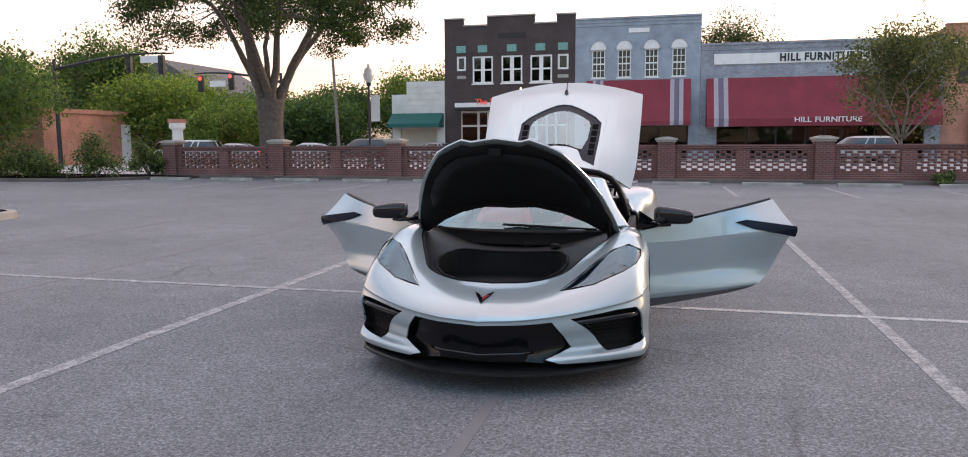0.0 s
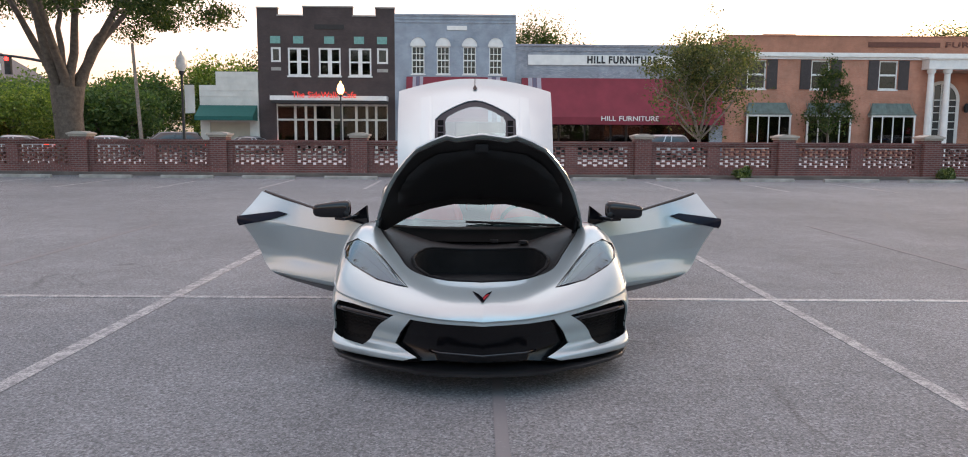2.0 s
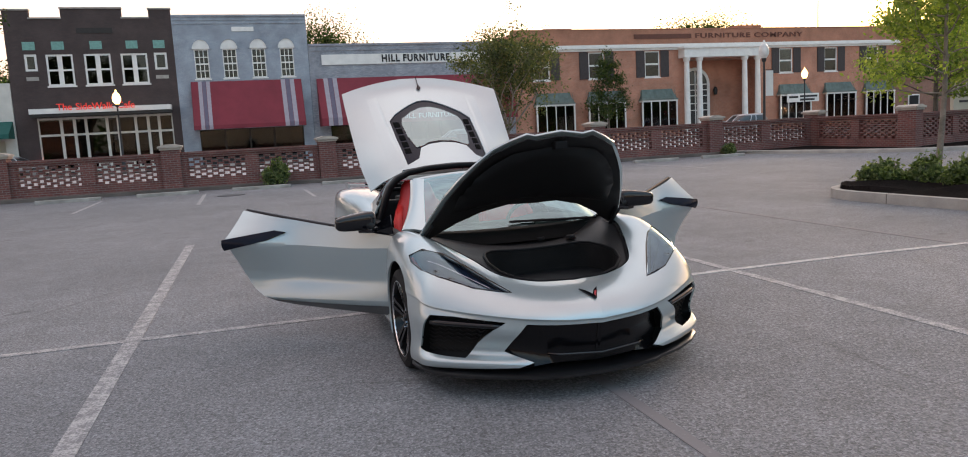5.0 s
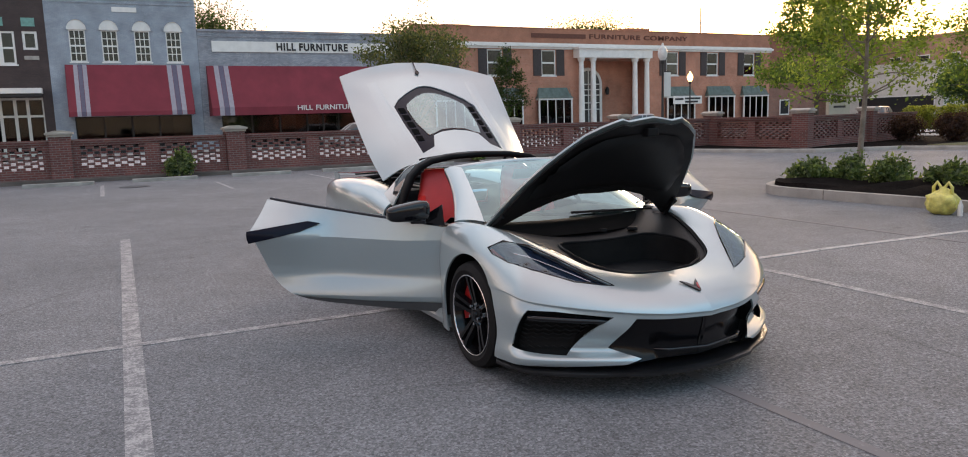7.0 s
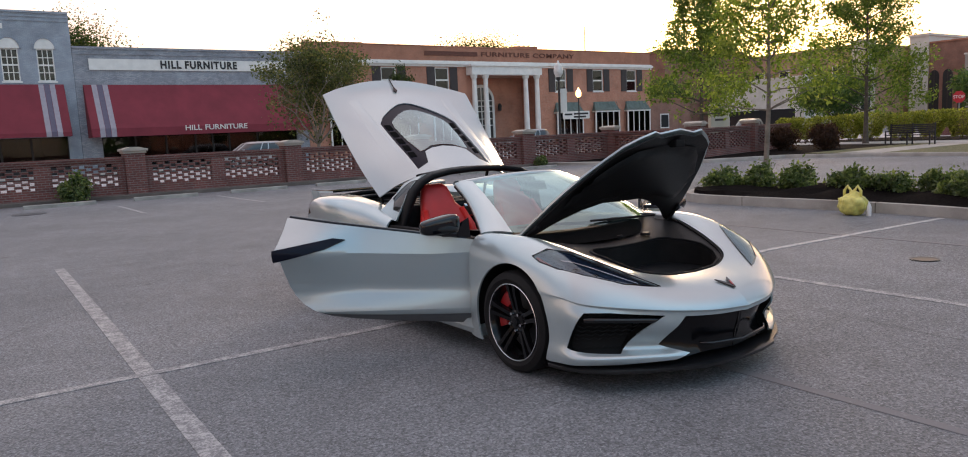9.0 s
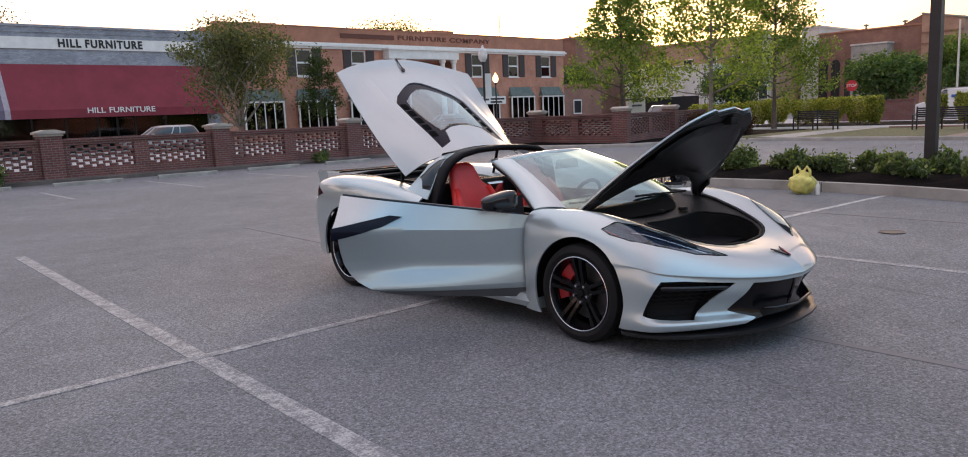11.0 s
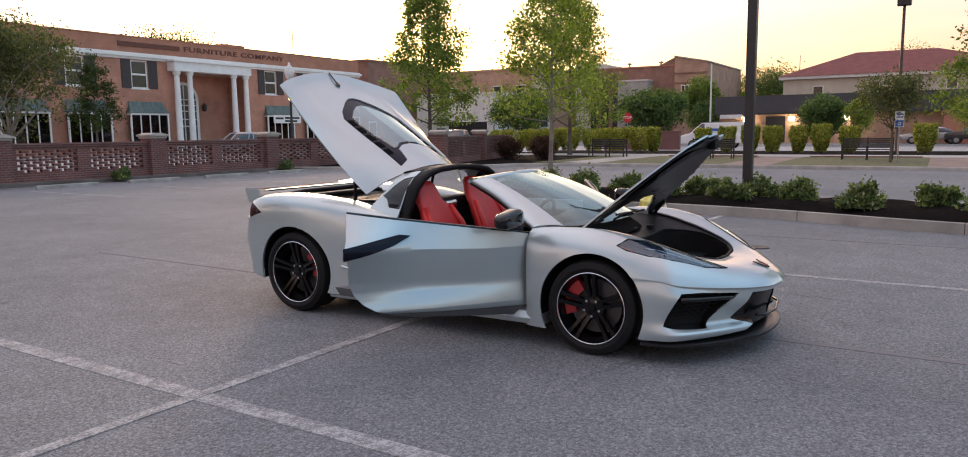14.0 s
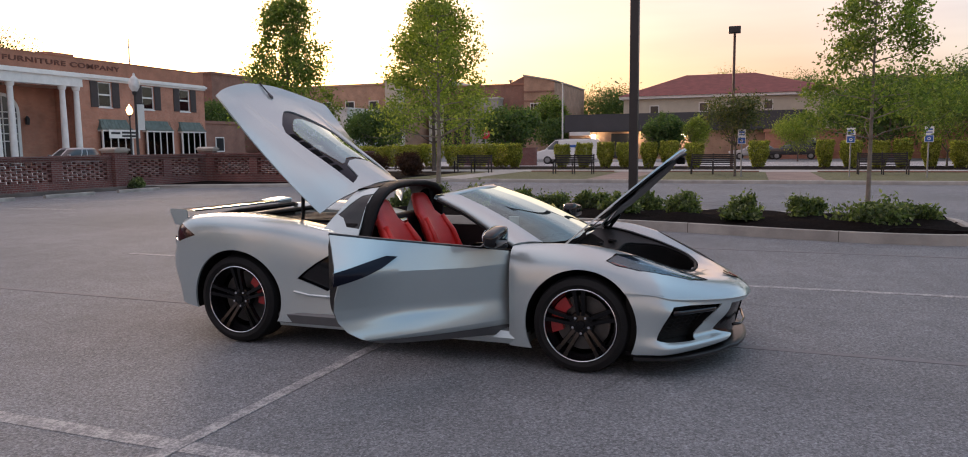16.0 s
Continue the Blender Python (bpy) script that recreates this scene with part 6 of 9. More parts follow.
def parked_car(label, place, turn, paint, kind="sedan"):
    """A parked vehicle: lower body, tapered glass house with roof and pillars, wheels and lamps."""
    c = thing("parked_van" if kind == "van" else "parked_car", label, "van" if kind == "van" else "car", place, turn=turn)
    # lower body outline, waist and roof line (from the tail to the nose)
    if kind == "van":
        low = [(-2.6, 0.42), (2.5, 0.38), (2.62, 0.62), (2.58, 0.92), (2.2, 1.06), (1.72, 1.18), (-2.6, 1.18)]
        foot, roof, top = (-2.58, 1.74), (-2.52, 0.78), 2.0
    elif kind == "suv":
        low = [(-2.3, 0.48), (2.2, 0.42), (2.36, 0.62), (2.33, 0.88), (2.05, 1.02), (1.12, 1.08), (-2.2, 1.12), (-2.34, 0.8)]
        foot, roof, top = (-2.2, 1.15), (-1.82, 0.32), 1.7
    else:
        low = [(-2.3, 0.42), (2.2, 0.36), (2.36, 0.56), (2.3, 0.76), (1.9, 0.88), (1.05, 0.95), (-1.7, 0.98), (-2.25, 0.94), (-2.36, 0.7)]
        foot, roof, top = (-1.62, 1.08), (-0.75, 0.32), 1.45
    waist = max(z for _, z in low) - 0.03
    bm = bmesh.new()
    prism(bm, low, "y", -0.9, 0.9)
    bmesh.ops.bevel(bm, geom=list(bm.edges), offset=0.08, segments=3, profile=0.6, affect="EDGES")
    body = part("body", bm, paint, c, smooth=True)

    def house(z, grow):
        """A level ring of the glass house."""
        t = (z - waist) / (top - waist)
        e = t * t * (1.6 - 0.6 * t)
        x0, x1 = foot[0] + (roof[0] - foot[0]) * e, foot[1] + (roof[1] - foot[1]) * (0.85 * t + 0.15 * e)
        w = 0.83 - (0.10 if kind == "van" else 0.22) * e
        out = []
        for k in range(20):
            an = 2 * math.pi * (k + 0.5) / 20
            cx, sy = math.cos(an), math.sin(an)
            r = (abs(cx) ** 7 + abs(sy) ** 7) ** (-1 / 7)
            out.append(((x0 + x1) / 2 + (x1 - x0) / 2 * cx * r * grow, w * sy * r * grow, z))
        return out

    def lofted(zs, grow, lid=True):
        bm = bmesh.new()
        rings = [[bm.verts.new(q) for q in house(z, g)] for z, g in zip(zs, grow)]
        for ra, rb in zip(rings, rings[1:]):
            for i in range(20):
                bm.faces.new((ra[i], ra[(i + 1) % 20], rb[(i + 1) % 20], rb[i]))
        if lid:
            bm.faces.new(rings[-1])
        bmesh.ops.recalc_face_normals(bm, faces=bm.faces)
        return bm
    part("glass_house", lofted(list(np.linspace(waist - 0.04, top - 0.06, 5)), [1.0] * 5), M["cardark"], c, "dark glass", smooth="all")
    part("roof", lofted([top - 0.11, top - 0.05, top - 0.01, top + 0.015], [1.02, 1.02, 0.96, 0.8]), paint, c, smooth="all")
    # pillars follow the glass
    zs = list(np.linspace(waist - 0.02, top - 0.08, 5))
    for k in ((1, 4, 5, 8, 11, 14, 15, 18) if kind != "van" else (1, 18)):
        part("pillar", sweep(bmesh.new(), [Vector(house(z, 1.0)[k]) for z in zs], 0.045, 5), paint, c)
    if kind == "van":
        part("side_panel", boxed(-2.57, 0.55, -0.86, 0.86, waist - 0.05, top - 0.06, bevel=0.05), paint, c, "closed white load space")
    for s in (-1, 1):
        part("wing_mirror", boxed(foot[1] - 0.35, foot[1] - 0.2, s * 0.95 - 0.09, s * 0.95 + 0.09, waist, waist + 0.14, bevel=0.03), paint, c)
    for x in (-1.45, 1.45):
        for s in (-1, 1):
            bm = bmesh.new()
            lathe(bm, [(0, -0.1), (0.3, -0.1), (0.34, -0.06), (0.34, 0.06), (0.3, 0.1), (0, 0.1)], 18)
            w = part("wheel", bm, M["dark"], c)
            w.matrix_basis = pose(x, s * 0.82, 0.34, 90)
            bm = bmesh.new()
            lathe(bm, [(0, -0.104), (0.2, -0.104), (0.21, -0.09), (0.21, 0.09), (0.2, 0.104), (0, 0.104)], 14)
            part("rim", bm, M["steel"], w)
    for s in (-0.65, 0.65):
        part("tail_lamp", boxed(-2.38 if kind != "van" else -2.62, -2.2, s - 0.15, s + 0.15, 0.8, 0.95), M["tail_red"], c)
        part("head_lamp", boxed(2.2, 2.38, s - 0.18, s + 0.18, 0.66, 0.8), M["lamp_white"], c)
    if kind == "van":
        part("roof_rack", boxed(-2.2, 0.9, -0.7, 0.7, 2.01, 2.05), M["steel"], c)
        part("lettering_bar", boxed(-1.6, 0.3, -0.872, -0.855, 1.35, 1.55), M["sign_blue"], c)
        part("lettering_bar", boxed(-1.6, 0.3, 0.855, 0.872, 1.35, 1.55), M["sign_blue"], c)
    return c


parked_car("white delivery van with a roof rack", (55, 12.0, 0), 92, M["carwhite"], "van")
parked_car("white van with a ladder rack by the hedges", (70, 24.0, 0), 60, M["carwhite"], "suv")
parked_car("dark sports utility car by the shops", (70, -6.0, 0), 85, M["cardark"], "suv")
parked_car("silver car by the restaurant", (70.5, -2.6, 0), 95, M["carsilver"], "sedan")
parked_car("silver car parked by the furniture shop", (12.9, 45.0, 0.0), 180, M["carsilver"], "suv")
parked_car("silver pick-up parked before the portico", (36.5, 45.2, 0.0), 180, M["carsilver"], "suv")
parked_car("dark car waiting at the side street", (50, 33, 0), 200, M["cardark"], "suv")
for i, (x, y, mt, k) in enumerate(((-27.5, 40, "carsilver", "sedan"), (-31.5, 41, "carwhite", "suv"), (-23, 42, "carsilver", "sedan"), (-19.5, 43, "cardark", "suv"), (-34, 44, "carwhite", "sedan"), (-16.4, 50.0, "carsilver", "sedan"))):
    parked_car("car parked along the far street", (x, y, 0), 180 + 8 * i, M[mt], k)

# yellow carrier bag on the kerb
bag = thing("carrier_bag", "crumpled yellow plastic carrier bag at the kerb", "bag", (7.62, 1.1, 0.0))
bm = bmesh.new()
bmesh.ops.create_icosphere(bm, subdivisions=4, radius=0.2)
for v in bm.verts:
    k = noise.noise(v.co * 9.0) * 0.05 + noise.noise(v.co * 22.0) * 0.02
    v.co += v.co.normalized() * k
    v.co.z = max(-0.17, v.co.z * (1.05 if v.co.z > 0 else 0.9)) + 0.17
    if v.co.z > 0.28:
        v.co.x *= 0.55
        v.co.y *= 0.8
part("bag_body", bm, M["bag"], bag, smooth="all")
for s in (-0.08, 0.08):
    bm = bmesh.new()
    pts = [(0.0, s - 0.05, 0.27), (0.01, s - 0.045, 0.38), (0, s, 0.45), (-0.01, s + 0.045, 0.38), (0.0, s + 0.05, 0.27)]
    sweep(bm, pts, 0.022, 6)
    part("handle_loop", bm, M["bag"], bag, smooth="all")
bottle = thing("plastic_bottle", "clear plastic bottle beside the bag", "bottle", (7.6, 0.83, 0.0))
bm = bmesh.new()
lathe(bm, [(0, 0), (0.032, 0), (0.034, 0.14), (0.014, 0.19), (0.014, 0.22), (0, 0.22)], 12)
part("bottle_body", bm, M["lamp_white"], bottle, smooth=True)

# ---- the sports car ----
import collections
from mathutils import geometry as geo


def paint_mat():
    """Silver car paint: fine flakes under clear lacquer."""
    m, nt, b = nodes_of("silver_paint")
    v = coords(nt, 1.0)
    fl = noise_tex(nt, v, 900.0, 1.0, 0.5)
    dust = noise_tex(nt, v, 3.0, 4.0, 0.6)
    c = ramp(nt, fl, [(0.35, (0.385, 0.46, 0.476)), (0.65, (0.482, 0.56, 0.576))])
    c = mixed(nt, "MULTIPLY", 0.5, c, ramp(nt, dust, [(0.3, 0.93), (0.7, 1.0)]))
    link(nt, c, b.inputs["Base Color"])
    b.inputs["Metallic"].default_value = 0.48
    b.inputs["Roughness"].default_value = 0.30
    b.inputs["Coat Weight"].default_value = 1.0
    b.inputs["Coat Roughness"].default_value = 0.02
    return m


M["paint"] = paint_mat()
M["gloss_black"] = plain("gloss_black", (0.005, 0.005, 0.007), 0.07, vary=0.1, spec=0.4, coat=0.25)
M["trim_black"] = plain("trim_black", (0.008, 0.008, 0.009), 0.5, vary=0.2, bump=0.15, fine=180, spec=0.12)
M["liner"] = plain("liner_black", (0.018, 0.017, 0.0175), 0.48, vary=0.25, scale=4, bump=0.12, fine=220, spec=0.16)
M["well"] = plain("well_carpet", (0.012, 0.011, 0.011), 0.9, vary=0.3, bump=0.5, fine=300, spec=0.15)
M["grille_black"] = plain("grille_black", (0.004, 0.004, 0.005), 0.16, spec=0.35, bump=0.03, fine=120)
M["mesh_black"] = plain("mesh_black", (0.006, 0.006, 0.006), 0.55, spec=0.15)
M["liner_gloss"] = plain("liner_panel", (0.012, 0.0115, 0.012), 0.45, vary=0.2, bump=0.1, fine=200, spec=0.2)
M["cowl"] = plain("cowl_black", (0.008, 0.008, 0.008), 0.9, spec=0.03, bump=0.2, fine=150)
M["tyre"] = plain("tyre_rubber", (0.010, 0.010, 0.0105), 0.75, vary=0.2, bump=0.2, spec=0.25)
M["rim_black"] = plain("rim_black", (0.005, 0.005, 0.006), 0.16, spec=0.3)
M["rim_edge"] = plain("rim_machined", (0.72, 0.72, 0.73), 0.22, 0.95, vary=0.05)
M["caliper"] = plain("caliper_red", (0.36, 0.012, 0.014), 0.35, coat=0.4)
M["disc"] = plain("brake_disc", (0.10, 0.10, 0.10), 0.45, 0.7)
M["leather"] = plain("red_leather", (0.60, 0.024, 0.02), 0.45, vary=0.12, scale=5, bump=0.25, fine=160)
M["cabin"] = plain("cabin_black", (0.011, 0.011, 0.012), 0.6, spec=0.2)
# shine puts the cyan of reflected sky into the gloss of screen, lens and hatch
M["screen_glass"] = glassy("windscreen_glass", (0.42, 0.68, 0.72), 0.01, 0.05, 2.2, (0.74, 0.97, 1.0))
M["lamp_glass"] = glassy("lamp_lens", (0.80, 0.88, 0.95), 0.01, 0.03, 1.7, (0.72, 0.92, 1.0))
M["lamp_inner"] = plain("lamp_inside", (0.045, 0.065, 0.105), 0.2, 0.2, vary=0.4, scale=24)
M["chrome"] = plain("chrome", (0.7, 0.7, 0.72), 0.1, 1.0, vary=0.03)
M["amber"] = plain("amber_reflector", (0.38, 0.035, 0.02), 0.25)
M["tail_dark"] = plain("tail_lens", (0.03, 0.003, 0.005), 0.12, coat=0.5)
M["hatch_glass"] = glassy("hatch_glass", (0.40, 0.62, 0.68), 0.015, 0.10, 2.4, (0.78, 0.97, 1.0))
M["surround"] = plain("surround_black", (0.007, 0.009, 0.018), 0.25, vary=0.1, spec=0.14)
M["engine"] = plain("engine_bay", (0.02, 0.02, 0.021), 0.5, vary=0.3)
M["sill_grey"] = plain("sill_grey", (0.10, 0.105, 0.11), 0.4, 0.3, vary=0.1, coat=0.3)
M["splitter"] = plain("splitter_black", (0.012, 0.012, 0.013), 0.28, vary=0.2, spec=0.45, bump=0.08, fine=90)
M["badge_red"] = plain("badge_red", (0.4, 0.02, 0.03), 0.3)


class Surf:
    """A smooth surface through a grid of control points."""

    def __init__(self, rows):
        self.c = np.array(rows, float)
        self.n, self.m = self.c.shape[:2]
        us, vs = np.meshgrid(np.linspace(0, self.n - 1, 161), np.linspace(0, self.m - 1, 121), indexing="ij")
        self.us, self.vs = us.ravel(), vs.ravel()
        self.pts = self.at(self.us, self.vs)

    @staticmethod
    def _w(t, n):
        i = np.clip(np.floor(t).astype(int), 0, n - 2)
        f = t - i
        w = np.stack([-0.5 * f + f**2 - 0.5 * f**3, 1 - 2.5 * f**2 + 1.5 * f**3, 0.5 * f + 2 * f**2 - 1.5 * f**3, -0.5 * f**2 + 0.5 * f**3], -1)
        return i, w

    def at(self, u, v):
        u, v = np.atleast_1d(np.asarray(u, float)), np.atleast_1d(np.asarray(v, float))
        c = np.pad(self.c, ((1, 1), (1, 1), (0, 0)), mode="reflect", reflect_type="odd")
        i, wu = self._w(u, self.n)
        j, wv = self._w(v, self.m)
        out = np.zeros((len(u), 3))
        for a in range(4):
            for b in range(4):
                out += (wu[:, a] * wv[:, b])[:, None] * c[i + a, j + b]
        return out

    def normal(self, u, v):
        e = 1e-3
        du = self.at(np.clip(u + e, 0, self.n - 1), v) - self.at(np.clip(u - e, 0, self.n - 1), v)
        dv = self.at(u, np.clip(v + e, 0, self.m - 1)) - self.at(u, np.clip(v - e, 0, self.m - 1))
        k = np.cross(du, dv)
        return k / np.maximum(np.linalg.norm(k, axis=1), 1e-9)[:, None]

    def near(self, p, dims=(0, 1, 2)):
        """Parameters of the surface point nearest to p, by the given coordinates."""
        d = ((self.pts[:, dims] - np.array(p)[None]) ** 2).sum(1)
        k = int(d.argmin())
        u0, v0 = self.us[k], self.vs[k]
        su, sv = (self.n - 1) / 160, (self.m - 1) / 120
        for _ in range(3):
            gu, gv = np.meshgrid(np.linspace(-su, su, 9), np.linspace(-sv, sv, 9))
            uu, vv = np.clip(u0 + gu.ravel(), 0, self.n - 1), np.clip(v0 + gv.ravel(), 0, self.m - 1)
            d = ((self.at(uu, vv)[:, dims] - np.array(p)[None]) ** 2).sum(1)
            k = int(d.argmin())
            u0, v0, su, sv = uu[k], vv[k], su / 4, sv / 4
        return (float(u0), float(v0))


def inside(pts, poly):
    x, y = pts[:, 0], pts[:, 1]
    ok = np.zeros(len(pts), bool)
    n = len(poly)
    for i in range(n):
        (x0, y0), (x1, y1) = poly[i], poly[(i + 1) % n]
        if y0 == y1:
            continue
        hit = ((y0 > y) != (y1 > y)) & (x < (x1 - x0) * (y - y0) / (y1 - y0) + x0)
        ok ^= hit
    return ok


def finer(poly, step):
    out = []
    n = len(poly)
    for i in range(n):
        a, b = np.array(poly[i]), np.array(poly[(i + 1) % n])
        k = max(1, int(np.ceil(np.linalg.norm(b - a) / step)))
        out += [tuple(a + (b - a) * j / k) for j in range(k)]
    return out


def cdt(outline, holes, step, lines=()):
    """Triangles of a flat region with holes; returns points and triangles."""
    loops = [finer(p, step) for p in (outline, *holes)]
    lo, hi = np.min(loops[0], 0), np.max(loops[0], 0)
    gx, gy = np.meshgrid(np.arange(lo[0] + step / 2, hi[0], step), np.arange(lo[1] + step / 2, hi[1], step))
    g = np.stack([gx.ravel(), gy.ravel()], 1)
    keep = inside(g, loops[0])
    for h in loops[1:]:
        keep &= ~inside(g, h)
    rows = []
    for ln_ in lines:
        a_, b_ = np.array(ln_[0], float), np.array(ln_[-1], float)
        n_ = max(2, int(np.ceil(np.linalg.norm(b_ - a_) / step)))
        rows.append([tuple(a_ + (b_ - a_) * j / n_) for j in range(n_ + 1)])
    edge = np.array([p for lp in loops + rows for p in lp])
    g = g[keep]
    if len(g):
        g = g[np.array([((edge - q) ** 2).sum(1).min() > (0.45 * step) ** 2 for q in g])]
    verts = [Vector(p) for p in edge] + [Vector(p) for p in g]
    edges, k = [], 0
    for lp in loops:
        edges += [(k + i, k + (i + 1) % len(lp)) for i in range(len(lp))]
        k += len(lp)
    for lp in rows:
        edges += [(k + i, k + i + 1) for i in range(len(lp) - 1)]
        k += len(lp)
    vo, _, fo, *_ = geo.delaunay_2d_cdt(verts, edges, [], 0, 1e-5)
    vo = np.array([tuple(v) for v in vo])
    cen = np.array([vo[list(f)].mean(0) for f in fo])
    ok = inside(cen, loops[0])
    for h in loops[1:]:
        ok &= ~inside(cen, h)
    # slivers between points on one straight edge are left out
    tri = vo[np.array([list(f)[:3] for f in fo])]
    e1, e2 = tri[:, 1] - tri[:, 0], tri[:, 2] - tri[:, 0]
    ok &= np.abs(e1[:, 0] * e2[:, 1] - e1[:, 1] * e2[:, 0]) > 2e-3 * step * step
    return vo, [tuple(f) for f, k in zip(fo, ok) if k]


def skin(surf, outline=None, holes=(), step=0.03, scale=(1, 1), lift=0.0, mirror="", creases=()):
    """A bmesh of part of a surface; outlines in its parameters. mirror: 'both', 'left' (x > 0) or 'right'."""
    su, sv = scale
    if outline is None:
        outline = [(0, 0), (surf.n - 1, 0), (surf.n - 1, surf.m - 1), (0, surf.m - 1)]
    o = [(a * su, b * sv) for a, b in outline]
    hs = [[(a * su, b * sv) for a, b in h] for h in holes]
    vo, fo = cdt(o, hs, step, [[(a * su, b * sv) for a, b in ln_] for ln_ in creases])
    u, v = np.clip(vo[:, 0] / su, 0, surf.n - 1), np.clip(vo[:, 1] / sv, 0, surf.m - 1)
    p = surf.at(u, v)
    nr = surf.normal(u, v)
    c = p.mean(0)
    if (nr.mean(0) * (c - np.array([0, 0, 0.3]))).sum() < 0:
        nr = -nr
    p = p + nr * lift
    bm = bmesh.new()
    for s in ((1, -1) if mirror == "both" else ((1,) if mirror != "right" else (-1,))):
        vs = [bm.verts.new((s * q[0], q[1], q[2])) for q in p]
        for f in fo:
            a, b_, c_ = (p[k] for k in f[:3])
            turn = np.dot(np.cross(b_ - a, c_ - a), nr[list(f)].mean(0)) > 0
            idx = list(f) if turn else list(f)[::-1]
            if s < 0:
                idx = idx[::-1]
            try:
                bm.faces.new([vs[k] for k in idx])
            except ValueError:
                pass
        # each crease runs along one row or one column of the surface
        for (a0, b0), (a1, b1) in creases:
            on = (np.abs(v - b0) < 1e-4) & (u > a0 - 1e-4) & (u < a1 + 1e-4) if b0 == b1 else (np.abs(u - a0) < 1e-4) & (v > b0 - 1e-4) & (v < b1 + 1e-4)
            marked = {vs[k] for k in np.nonzero(on)[0]}
            for q in marked:
                for e in q.link_edges:
                    if e.other_vert(q) in marked:
                        e.smooth = False
    if mirror == "both":
        bmesh.ops.remove_doubles(bm, verts=[v for v in bm.verts if abs(v.co.x) < 2e-3], dist=2e-3)
    return bm


def thicken(ob, t, offset=-1.0):
    md = ob.modifiers.new("thickness", "SOLIDIFY")
    md.thickness, md.offset = t, offset
    me = ob.data
    seen = collections.Counter(k for pl in me.polygons for k in pl.edge_keys)
    rim = {k for k, c in seen.items() if c == 1}
    for e in me.edges:
        if e.key in rim:
            e.use_edge_sharp = True
    return ob


def mirrored(bm):
    """Adds the mirror image across x = 0."""
    g = bmesh.ops.duplicate(bm, geom=list(bm.verts) + list(bm.edges) + list(bm.faces))["geom"]
    vs = [e for e in g if isinstance(e, bmesh.types.BMVert)]
    for v in vs:
        v.co.x = -v.co.x
    bmesh.ops.reverse_faces(bm, faces=[e for e in g if isinstance(e, bmesh.types.BMFace)])
    return bm


car = thing("sports_car", "silver sports car, doors and lids open, with red seats", "car")

# front upper body: from the lid's edge outwards and down to the nose crease
NOSE = Surf([
    [(0, -2.05, .600), (0, -2.15, .590), (0, -2.25, .570), (0, -2.34, .535), (0, -2.40, .492), (0, -2.43, .452)],
    [(.24, -2.03, .612), (.25, -2.12, .598), (.255, -2.21, .576), (.26, -2.29, .543), (.265, -2.35, .503), (.27, -2.385, .464)],
    [(.43, -1.93, .655), (.46, -2.02, .635), (.485, -2.095, .608), (.51, -2.155, .573), (.53, -2.205, .53), (.55, -2.235, .486)],
    [(.53, -1.73, .725), (.62, -1.79, .735), (.70, -1.84, .715), (.77, -1.90, .67), (.82, -1.95, .60), (.845, -1.985, .526)],
    [(.60, -1.55, .772), (.68, -1.60, .80), (.76, -1.64, .795), (.835, -1.69, .745), (.89, -1.745, .665), (.922, -1.80, .565)],
    [(.66, -1.38, .808), (.73, -1.39, .842), (.80, -1.40, .845), (.87, -1.42, .80), (.925, -1.44, .72), (.950, -1.46, .60)],
    [(.705, -1.18, .832), (.76, -1.18, .852), (.82, -1.18, .85), (.88, -1.18, .81), (.925, -1.18, .73), (.945, -1.18, .60)],
    [(.735, -.98, .840), (.78, -.97, .846), (.825, -.96, .838), (.87, -.95, .80), (.905, -.94, .72), (.925, -.94, .60)],
    [(.75, -.868, .832), (.79, -.866, .832), (.825, -.864, .822), (.86, -.862, .79), (.89, -.862, .72), (.905, -.862, .60)]])
# front bumper below the crease, and the wing's side behind it
FASC = Surf([
    [(0, -2.43, .452), (0, -2.425, .36), (0, -2.40, .27), (0, -2.385, .20), (0, -2.375, .14)],
    [(.27, -2.385, .464), (.27, -2.37, .365), (.27, -2.33, .27), (.27, -2.35, .20), (.27, -2.33, .14)],
    [(.55, -2.235, .486), (.55, -2.222, .385), (.55, -2.16, .265), (.56, -2.228, .212), (.55, -2.20, .14)],
    [(.845, -1.985, .526), (.872, -1.985, .42), (.857, -1.93, .27), (.88, -1.985, .21), (.855, -1.955, .14)],
    [(.922, -1.80, .565), (.938, -1.80, .45), (.935, -1.795, .30), (.944, -1.80, .21), (.93, -1.79, .14)],
    [(.93, -1.66, .58), (.945, -1.66, .45), (.945, -1.66, .32), (.945, -1.66, .21), (.93, -1.66, .14)]])
BODY_LOW = [[tuple(FASC.c[i, j]) for j in range(1, 5)] for i in range(5)] + [
    [(.965, -1.46, .45), (.965, -1.46, .32), (.96, -1.46, .22), (.955, -1.46, .15)],
    [(.955, -1.18, .45), (.955, -1.18, .32), (.95, -1.18, .22), (.945, -1.18, .15)],
    [(.930, -.95, .45), (.928, -.955, .32), (.926, -.955, .22), (.925, -.96, .15)],
    [(.902, -.862, .45), (.90, -.862, .32), (.90, -.862, .22), (.90, -.862, .15)]]
LEDGE = []
